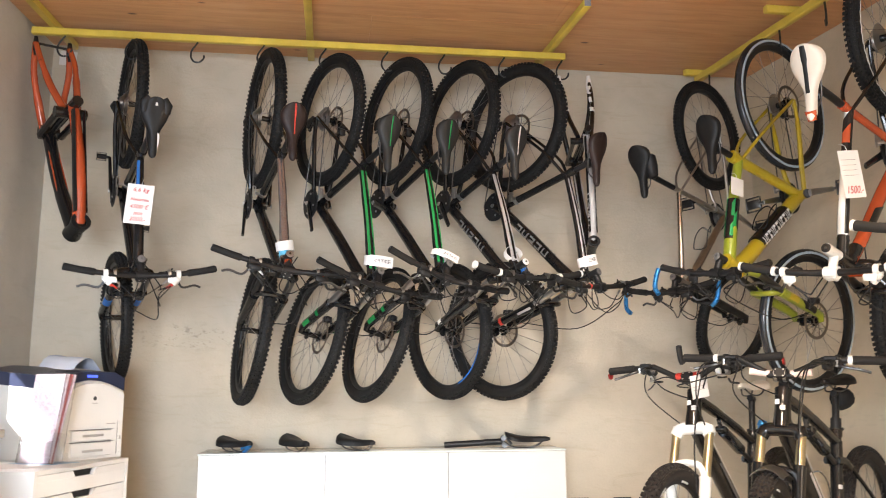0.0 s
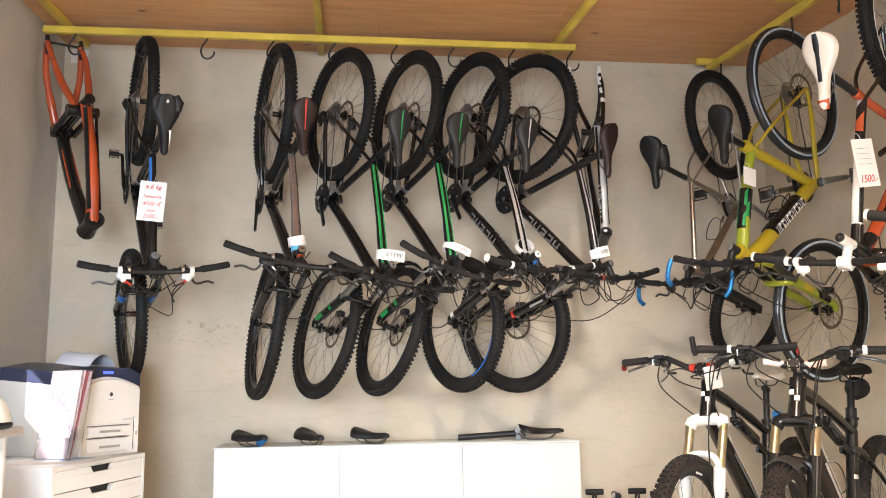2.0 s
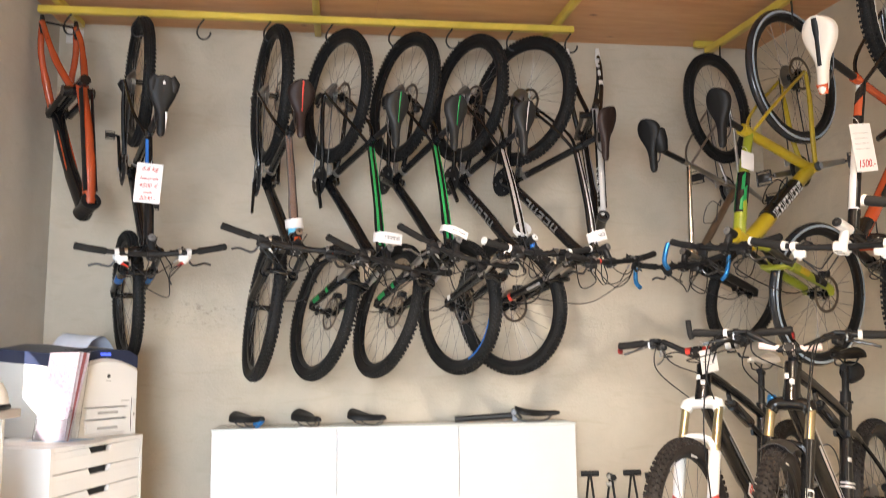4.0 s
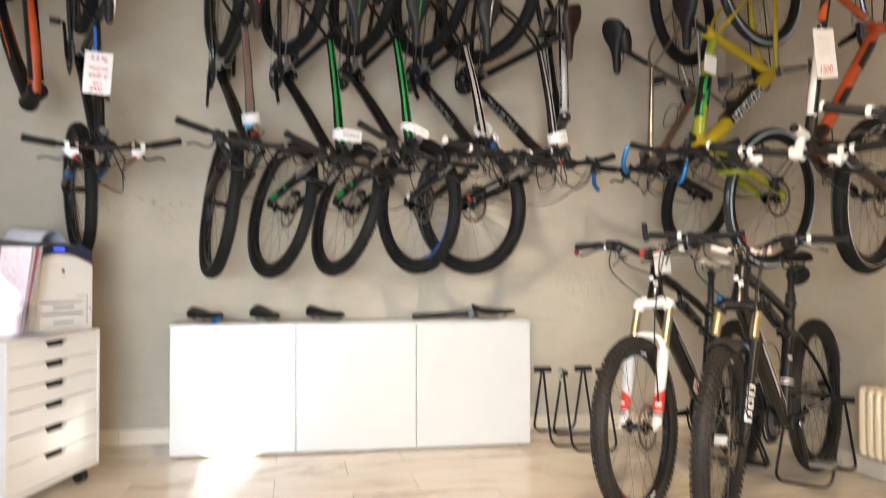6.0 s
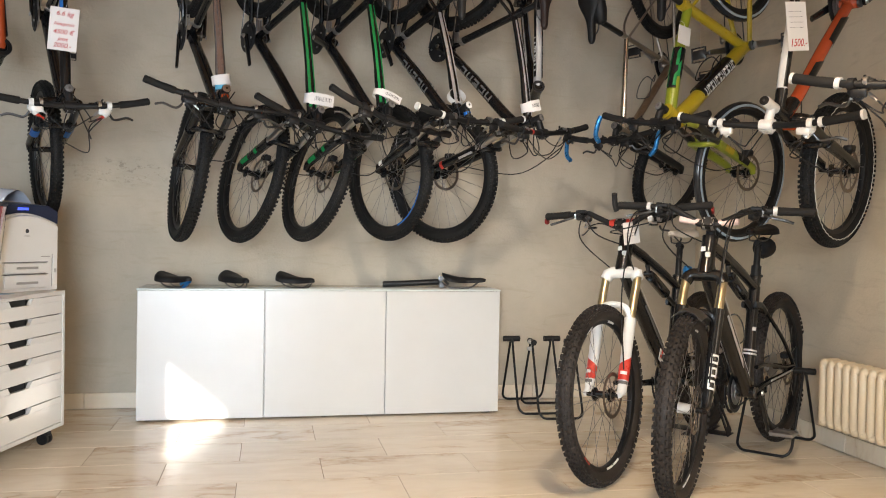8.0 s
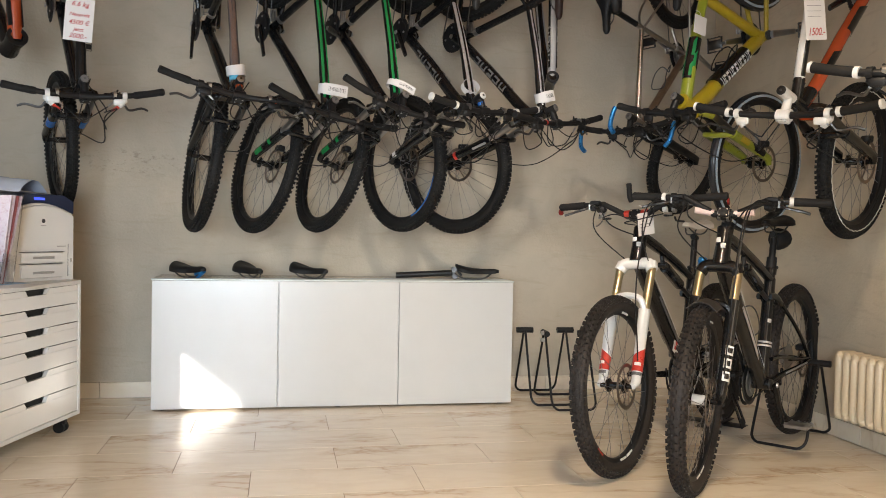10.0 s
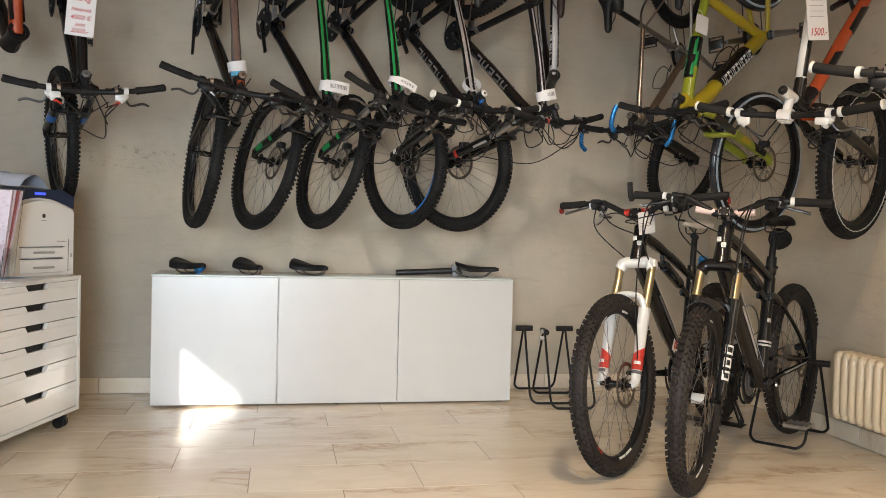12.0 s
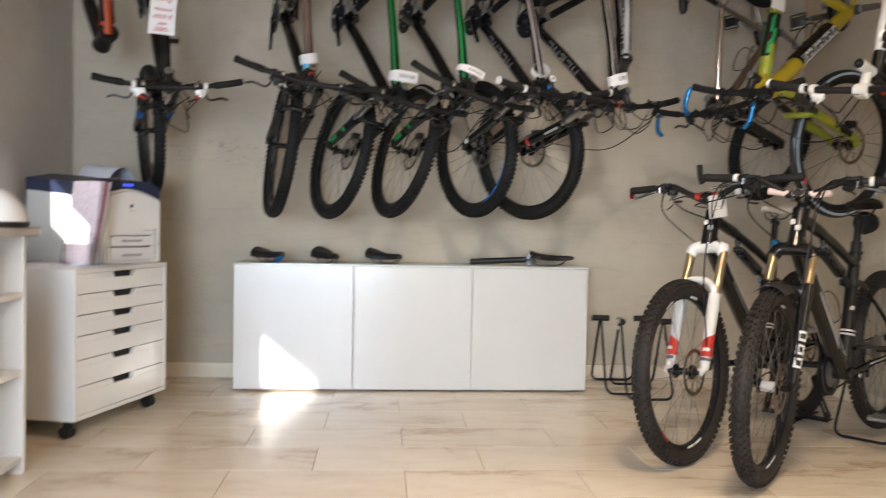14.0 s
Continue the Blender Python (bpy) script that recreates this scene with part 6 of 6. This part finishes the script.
def suspension_details(key):
    """Chain guide, front derailleur, badges, hoses and stay stripes of a floor bike."""
    ob, g, turn = BIKES[key]
    fr, bb, st = child(key, "frame"), g["bb"], g["st"]
    part("front_derailleur", Shape().box((-0.040, -0.062, 0.074), (0.030, -0.050, 0.104), 0.004, Matrix.Translation(bb)).tube([bb + Vector((-0.02, -0.02, 0.10)), bb + Vector((-0.02, -0.05, 0.095))], 0.010, 8), DARK_STEEL, fr)
    part("chain_guide", Shape().tube([bb + Vector((0.072 * math.cos(radians(a)), -0.058, 0.088 * math.sin(radians(a)))) for a in range(-100, 21, 20)], 0.008, 6, 0.4, side=(0, 1, 0)), BLACK_PLASTIC, fr)
    for ring_r, y in ((0.090, -0.0400), (0.062, -0.0505)):
        part("chainring", Shape().spin([(ring_r, y - 0.001), (ring_r - 0.014, y - 0.001), (ring_r - 0.014, y + 0.001), (ring_r, y + 0.001)], 48, bb), DARK_STEEL, child(key, "crankset"))
    q = bb + 0.25 * st
    patch(fr, "round_badge", q, q + 0.016 * st, 0.0275, (0.7, 0.7, 0), 17, SILVER_PAINT)
    q = bb + 0.15 * st
    for i in range(2):
        patch(fr, "band", q + (0.014 * i) * st, q + (0.014 * i + 0.008) * st, 0.0305, (0.7, 0.7, 0), 70, SILVER_PAINT)
    for side in (-1, 1):
        part("stay_stripe", Shape().tube([(0.30, side * 0.0605, -0.016), (0.06, side * 0.0745, -0.004)], 0.0042, 6), SILVER_PAINT, fr)
        part("rear_linkage", Shape().tube(curve_pts([(0.02, side * 0.070, 0.012), (0.14, side * 0.062, 0.020), (0.30, side * 0.044, 0.050), bb + 0.10 * st + Vector((-0.02, side * 0.03, 0))], 4), 0.0085, 8), BLACK_GLOSS, fr)
    lo = g["crown"] + 0.034 * g["d"]
    for y, lift in ((0.012, 0.034), (-0.012, 0.034)):
        part("hose", Shape().tube([lo.lerp(bb, 0.10) + Vector((0, y, lift)), lo.lerp(bb, 0.5) + Vector((0, y, lift - 0.002)), lo.lerp(bb, 0.92) + Vector((0, y, lift - 0.004))], 0.0026, 6), BLACK_PLASTIC, fr)
    s = Shape().tube([g["stt"] + 0.012 * st, g["stt"] + 0.020 * st], 0.024, 14).tube([g["stt"] + 0.016 * st + Vector((-0.026, -0.014, 0)), g["stt"] + 0.016 * st + Vector((-0.026, 0.020, 0))], 0.006, 8)
    part("seat_clamp", s, BLACK_MATT, fr)


suspension_details("H")
suspension_details("I")


def floor_bike_bits():
    ob, g, turn = BIKES["H"]
    fk = child("H", "frame")
    s = Shape().box((-0.026, 0.0325, -0.026), (0.026, 0.036, 0.026), 0.004, Matrix.Translation(g["bb"] + Vector((0.185, 0.0, 0.135))) @ Matrix.Rotation(radians(-35), 4, "Y"))
    part("pivot_plate", s, WHITE_PAINT, fk, "white pivot cover with red marks")
    s = Shape()
    for x, z in ((-0.012, 0.004), (0.004, 0.016), (0.010, -0.006)):
        s.box((x - 0.008, 0.0365, z - 0.008), (x + 0.008, 0.0375, z + 0.008), 0, Matrix.Translation(g["bb"] + Vector((0.185, 0.0, 0.135))) @ Matrix.Rotation(radians(-35), 4, "Y"))
    part("red_mark", s, RED_PAINT, fk)
    hb = child("H", "handlebar")
    c = g["bar"]
    for y in (-0.35, 0.35):
        part("bar_plug", Shape().tube([c + Vector((-0.035, y, 0.035)), c + Vector((-0.036, y * 1.022, 0.035))], 0.0135, 10), finish("dark_red_anodised", (0.24, 0.015, 0.012), 0.3, 0.4), hb, "dark red bar end plug")
    for y in (-0.035, 0.035):
        part("bar_clamp", Shape().tube([c + Vector((0.0, y - 0.012, 0.006)), c + Vector((0.0, y + 0.012, 0.008))], 0.017, 10), RED_PAINT, hb, "red clamp")
    ob, g, turn = BIKES["I"]
    hb = child("I", "handlebar")
    c = g["bar"]
    for y0, y1 in ((-0.105, -0.035), (0.035, 0.105)):
        part("bar_sticker", Shape().tube([c + Vector((0, y0, 0.012 if abs(y0) > 0.05 else 0.004)), c + Vector((0, y1, 0.012 if abs(y1) > 0.05 else 0.004))], 0.0128, 10), finish("white_pink_sticker", (0.68, 0.52, 0.48), 0.4), hb, "white and pink bar sticker")
    for y in (-0.015, 0.015):
        part("clamp_band", Shape().tube([c + Vector((0, y - 0.005, 0)), c + Vector((0, y + 0.005, 0))], 0.0250, 14), STEEL, hb, "polished clamp band")
    part("hub_label", Shape().tube([(0, -0.022, 0), (0, 0.022, 0)], 0.0185, 16), finish("pale_grey_label", (0.50, 0.49, 0.47), 0.4), child("I", "front_wheel"), "pale label round the hub")
    e = c + Vector((-0.035, -0.360, 0.035))
    part("bar_end", Shape().tube(curve_pts([e, e + Vector((0.012, -0.004, 0.020)), e + Vector((0.030, -0.004, 0.065))], 4), 0.011, 10), BLACK_PLASTIC, hb, "short black bar end")
    # short mudguard over the front tyre
    fa, d, p = g["fa"], g["d"], g["p"]
    s, rings = Shape(), []
    for i in range(15):
        t = radians(80 + 48 * i / 14)
        r = 0.350
        o = fa + Vector((r * math.cos(t), 0, r * math.sin(t)))
        out = Vector((math.cos(t), 0, math.sin(t)))
        ring = [o + Vector((0, 0.052 * q, 0)) - out * 0.030 * q * q for q in (-1, -0.5, 0, 0.5, 1)]
        rings.append(ring + [v + out * 0.003 for v in reversed(ring)])
    part("mudguard", s.loft(rings), finish("dark_grey_plastic", (0.030, 0.029, 0.028), 0.4, vary=0.1), child("I", "fork"), "dark grey front mudguard")
    fk = child("I", "fork")
    y = Vector((0, 0.066, 0))
    for i in range(3):
        a = fa - 0.020 * p + y + (0.078 + 0.046 * i) * d
        patch(fk, "letter_block", a, a + 0.034 * d, 0.0205 + 0.001 * i, p + Vector((0, 0.9, 0)), 42, WHITE_PAINT)
        patch(fk, "letter_block", a + 0.008 * d, a + 0.026 * d, 0.0218 + 0.001 * i, p + Vector((0, 0.9, 0)), 22 - 6 * (i % 2), BLACK_GLOSS)
    part("dropper_collar", Shape().tube([g["stt"] + 0.01 * g["st"], g["stt"] + 0.06 * g["st"]], 0.021, 12), BLACK_PLASTIC, ob)
    q = g["sad"] - 0.06 * g["st"] + Vector((-0.06, 0, 0.0))
    rings = []
    for i, (x, w, h) in enumerate(((-0.075, 0.02, 0.025), (-0.06, 0.038, 0.040), (0.0, 0.040, 0.048), (0.05, 0.028, 0.036), (0.062, 0.012, 0.018))):
        rings.append([q + Vector((x, w * math.cos(t), h * math.sin(t) - 0.012)) for t in (2 * math.pi * k / 12 for k in range(12))])
    part("saddle_bag", Shape().loft(rings), finish("black_nylon", (0.012, 0.012, 0.013), 0.8, relief=0.3, spec=0.2), ob, "small black saddle bag")


floor_bike_bits()


def hung_bike_bits():
    """Bright stickers and marks on single hung bicycles."""
    ob, g, turn = BIKES["B"]
    c, d, p = g["bar"], g["d"], g["p"]
    hb, st, fk = child("B", "handlebar"), child("B", "stem"), child("B", "fork")
    part("bar_sticker", Shape().tube([c + Vector((-0.004, 0.130, 0.016)), c + Vector((-0.005, 0.152, 0.018))], 0.0124, 10), ORANGE_PAINT, hb, "orange bar sticker")
    part("stem_sticker", Shape().tube([g["top"] + 0.028 * d + 0.022 * p, g["top"] + 0.028 * d + 0.036 * p], 0.0166, 12), ORANGE_PAINT, st, "orange stem sticker")
    a = g["top"].lerp(g["stt"], 0.06) - 0.026 * d
    part("blue_wrap", Shape().tube([a, a.lerp(g["stt"], 0.07)], 0.0265, 12), finish("pale_blue_sticker", (0.10, 0.42, 0.60), 0.4), child("B", "frame"), "pale blue wrap")
    patch(child("B", "front_wheel"), "rim_sticker", (0.20, 0.012, 0.215), (0.225, 0.012, 0.19), 0.006, (0, 1, 0), 60, RED_PAINT)
    ob, g, turn = BIKES["A"]
    fk = child("A", "fork")
    for side in (-1, 1):
        q = g["fa"] - 0.020 * g["p"] + Vector((0, side * 0.066, 0))
        patch(fk, "decal", q + 0.17 * g["d"], q + 0.24 * g["d"], 0.0215, g["p"] + Vector((0, side * 0.5, 0)), 70, BLUE_PAINT, "blue fork sticker")
    ob, g, turn = BIKES["E"]
    fk = child("E", "fork")
    for side in (-1, 1):
        q = g["fa"] - 0.020 * g["p"] + Vector((0, side * 0.066, 0))
        patch(fk, "decal", q + 0.045 * g["d"], q + 0.070 * g["d"], 0.0195, Vector((0, side, 0)), 40, WHITE_PAINT)
    part("stem_sticker", Shape().tube([g["top"] + 0.028 * g["d"] + 0.026 * g["p"], g["top"] + 0.028 * g["d"] + 0.040 * g["p"]], 0.0166, 12), BLUE_PAINT, child("E", "stem"), "blue stem sticker")
    ob, g, turn = BIKES["Y"]
    fk = child("Y", "fork")
    for side in (-1, 1):
        q = g["fa"] - 0.020 * g["p"] + Vector((0, side * 0.066, 0))
        patch(fk, "decal", q + 0.075 * g["d"], q + 0.175 * g["d"], 0.0210, Vector((0, side, 0)) - 0.6 * g["p"], 75, BLACK_GLOSS, "black fork panel", 0.03)
        patch(fk, "decal", q + 0.20 * g["d"], q + 0.26 * g["d"], 0.0222, Vector((0, side, 0)), 40, YELLOW_PAINT)
    q0, q1 = g["top"] - 0.028 * g["d"], g["stt"] - 0.035 * g["st"]
    for a, b, y in ((0.24, 0.36, 0.30), (0.33, 0.46, -0.25), (0.43, 0.58, 0.30)):
        patch(child("Y", "frame"), "green_flash", q0.lerp(q1, a) + Vector((0, 0, 0.0065)), q0.lerp(q1, b) + Vector((0, 0, 0.0072)), 0.0272, (0, 0.8, 0.6 + y), 14, GREEN_PAINT, "", 0.012)
        patch(child("Y", "frame"), "green_flash", q0.lerp(q1, a) + Vector((0, 0, 0.0065)), q0.lerp(q1, b) + Vector((0, 0, 0.0072)), 0.0272, (0, -0.8, 0.6 + y), 14, GREEN_PAINT, "", 0.012)
    ob, g, turn = BIKES["F"]
    fk = child("F", "fork")
    for side in (-1, 1):
        q = g["fa"] - 0.020 * g["p"] + Vector((0, side * 0.066, 0))
        patch(fk, "decal", q + 0.075 * g["d"], q + 0.092 * g["d"], 0.0200, Vector((0, side, 0)), 70, RED_PAINT, "red fork band")
        patch(fk, "decal", q + 0.20 * g["d"], q + 0.285 * g["d"], 0.0222, Vector((0, side, 0)) + 0.4 * g["p"], 14, SILVER_PAINT)
    for key in ("H", "I"):
        fw = child(key, "front_wheel")
        for a0, mat in ((60, WHITE_PAINT), (100, WHITE_PAINT), (250, WHITE_PAINT), (262, WHITE_PAINT), (305, RED_PAINT), (0, GREY_DECAL)):
            for y in (-0.0095, 0.0095):
                part("rim_sticker", arc(0.275, y, a0, a0 + 10, 0.005, 4), mat, fw)


hung_bike_bits()


def cockpit_bits(key, accent, seed):
    """Barrel adjusters, gear windows, clamp rings and spare cable loops on a handlebar."""
    ob, g, turn = BIKES[key]
    hb, c, rng = child(key, "handlebar"), g["bar"], random.Random(seed)
    half = max(abs(v.co.y) for v in hb.data.vertices)
    up, ah = Vector((0, 0, 1)), Vector((1, 0, 0))
    for side in (-1, 1):
        q = c + Vector((-0.012, side * (half - 0.205), 0.018))
        part("clamp_ring", Shape().tube([q + Vector((0, -0.006, 0)), q + Vector((0, 0.006, 0))], 0.0155, 12), STEEL, hb, "bare metal clamp ring")
        e = q + 0.030 * ah - 0.018 * up
        part("barrel_adjuster", Shape().tube([e, e + 0.010 * ah + Vector((0, -side * 0.012, 0)), e + 0.020 * ah + Vector((0, -side * 0.024, 0.002))], [0.0055, 0.0055, 0.0030], 8), STEEL, hb, "bare metal barrel adjuster")
        part("gear_window", Shape().box((-0.012, -0.016, -0.004), (0.014, 0.016, 0.005), 0.003, Matrix.Translation(q + Vector((0.006, -side * 0.022, -0.024)))), BLACK_GLOSS, hb)
        part("shift_paddle", Shape().tube(curve_pts([q - 0.030 * up, q - 0.046 * up + 0.010 * ah + Vector((0, side * 0.012, 0)), q - 0.050 * up - 0.012 * ah + Vector((0, side * 0.034, 0))], 3), 0.0046, 6, 0.6), DARK_STEEL, hb)
        if side == (1 if seed % 2 else -1):
            part("bar_marking", Shape().tube([c + Vector((-0.004, side * 0.110, 0.0160)), c + Vector((-0.005, side * 0.126, 0.0178))], 0.0123, 10), accent, hb)
        land = c + Vector((-0.075, side * rng.uniform(0.01, 0.05), -0.045))
        part("cable", Shape().tube(curve_pts([e + 0.02 * ah + Vector((0, -side * 0.024, 0)), e + rng.uniform(0.05, 0.09) * ah + Vector((0, -side * 0.10, rng.uniform(-0.02, 0.02))), c + rng.uniform(0.05, 0.09) * ah + Vector((0, -side * 0.02, -0.03)), land], 6), 0.0025, 6), BLACK_PLASTIC, hb)


for key, accent, seed in (("A", BLUE_ANOD, 1), ("B", GREY_DECAL, 2), ("C", GREY_DECAL, 3), ("D", GREEN_PAINT, 4), ("E", BLUE_ANOD, 5), ("F", RED_PAINT, 6), ("H", WHITE_PAINT, 7), ("P", GREY_DECAL, 8)):
    cockpit_bits(key, accent, seed)


def saddle_slots():
    """Pale relief slots in the split saddle, and a black lamp pouch under another."""
    sd = child("A", "saddle")
    part("relief_slot", Shape().tube([(-0.124, 0, 0.018), (-0.085, 0, 0.021)], 0.0055, 8, 0.4, side=(0, 0, 1)), WHITE_PAINT, sd, "white relief slot")
    part("relief_slot", Shape().tube(curve_pts([(0.030, 0.016, 0.012), (0.060, 0.018, 0.008), (0.118, 0.012, 0.004)], 4), 0.0050, 8, 0.6, side=(0, 0, 1)), WHITE_PAINT, sd, "white nose trim")
    for side in (-1, 1):
        part("wing", Shape().tube([(-0.120, side * 0.030, 0.012), (-0.090, side * 0.048, 0.010), (-0.055, side * 0.046, 0.006)], [0.016, 0.021, 0.014], 12, 0.55, side=(0, 0, 1)), SEAT_SKIN, sd)
    sd = child("G", "saddle")
    rings = []
    for x, w, h in ((-0.110, 0.018, 0.016), (-0.100, 0.030, 0.028), (-0.05, 0.034, 0.034), (0.0, 0.028, 0.026), (0.012, 0.014, 0.012)):
        rings.append([Vector((x + 0.04, 0.040 + w * math.cos(t), -0.028 + h * math.sin(t))) for t in (2 * math.pi * k / 12 for k in range(12))])
    part("tool_pouch", Shape().loft(rings), BLACK_PLASTIC, sd, "small black tool pouch")


saddle_slots()


def orange_bike_bits():
    """Dark sections of the orange and white frame near its head."""
    ob, g, turn = BIKES["O"]
    top, d, stt, bb = g["top"], g["d"], g["stt"] - 0.035 * g["st"], g["bb"]
    fr = child("O", "frame")
    q0 = top - 0.028 * d
    lo = g["crown"] + 0.034 * d
    part("dark_section", Shape().tube([q0, q0.lerp(stt, 0.15)], [0.0205, 0.0200], 12), BLACK_GLOSS, fr, "black frame section by the head")
    part("dark_section", Shape().tube([lo, lo.lerp(bb, 0.12)], [0.0240, 0.0252], 12), BLACK_GLOSS, fr, "black frame section by the head")
    patch(fr, "dark_panel", q0.lerp(stt, 0.16) + Vector((0, 0, 0.006)), q0.lerp(stt, 0.52) + Vector((0, 0, 0.007)), 0.0188, (0, 1, 0.1), 42, BLACK_GLOSS)
    patch(fr, "dark_panel", q0.lerp(stt, 0.70) + Vector((0, 0, 0.006)), q0.lerp(stt, 0.97), 0.0182, (0, 0.6, 1), 60, BLACK_GLOSS, "", 0.03)
    patch(fr, "orange_flash", q0.lerp(stt, 0.76) + Vector((0, 0, 0.005)), q0.lerp(stt, 0.86) + Vector((0, 0, 0.003)), 0.0195, (0, 0.3, 1), 40, ORANGE_PAINT, "", 0.02)
    for a, b in ((0.30, 0.46), (0.62, 0.86)):
        patch(fr, "dark_panel", lo.lerp(bb, a), lo.lerp(bb, b), 0.0256, (0, 1, 0), 50, BLACK_GLOSS, "", 0.03)
    decals(child("O", "top_tube"), q0.lerp(stt, 0.17) + Vector((0, 0, 0.006)), q0.lerp(stt, 0.46) + Vector((0, 0, 0.007)), 0.0190, 7, 0.0080, GREY_DECAL, (-1,))
    c = g["crown"]
    patch(child("O", "fork"), "orange_flash", c - 0.035 * d + Vector((0, -0.030, 0)), c - 0.035 * d + Vector((0, 0.030, 0)) , 0.026, g["p"] + 0.8 * d, 60, ORANGE_PAINT, "orange fork crown sticker")


orange_bike_bits()
part("saddle_nose", Shape().tube([(0.105, 0, 0.012), (0.138, 0, 0.004)], [0.020, 0.015], 10, 0.6, side=(0, 0, 1)), ORANGE_PAINT, child("O", "saddle"), "orange saddle nose")


# ---- skirting and floor tiles ----
def skirting(name, axis, at, a0, a1, out):
    ob = new(name)
    tagged(ob, kind="structure")
    a = a0
    while a < a1 - 0.01:
        e = min(a1, a + 0.60)
        lo, hi = min(at, at + out), max(at, at + out)
        s = Shape().box((a + 0.001, lo, 0.002), (e - 0.001, hi, 0.083), 0.002) if axis == "x" else Shape().box((lo, a + 0.001, 0.002), (hi, e - 0.001, 0.083), 0.002)
        part("tile", s, TILE, ob, smooth=0)
        a = e
    return ob


skirting("baseboard_north", "x", Y1 - 0.0005, X0 + 0.012, X1 - 0.012, -0.010)
skirting("baseboard_west", "y", X0 + 0.0005, Y0, Y1 - 0.001, 0.010)
skirting("baseboard_east", "y", X1 - 0.0005, Y0, Y1 - 0.012, -0.010)


def floor():
    ob = slab("floor", (X0, Y0, -0.15), (X1, Y1, -0.0025), GROUT)
    L, B = 0.600, 0.300
    row = 0
    y = -0.147 + B * 2
    while y > Y0:
        x = (0.230 if row % 2 == 0 else 0.511) - 4 * L
        while x < X1:
            lo, hi = max(X0, x) + 0.0013, min(X1, x + L) - 0.0013
            b0, b1 = max(Y0, y - B) + 0.0013, min(Y1, y) - 0.0013
            if hi - lo > 0.01 and b1 - b0 > 0.01:
                c = Vector(((lo + hi) / 2, (b0 + b1) / 2, 0))
                key = ("tile", round(hi - lo, 4), round(b1 - b0, 4))
                me = kept(key, lambda: Shape().box((-(hi - lo) / 2, -(b1 - b0) / 2, -0.008), ((hi - lo) / 2, (b1 - b0) / 2, 0.0), 0.0005).mesh("tile", TILE, 0))
                part("tile", me, TILE, ob, m=Matrix.Translation(c))
            x += L
        y -= B
        row += 1
    return ob


floor()
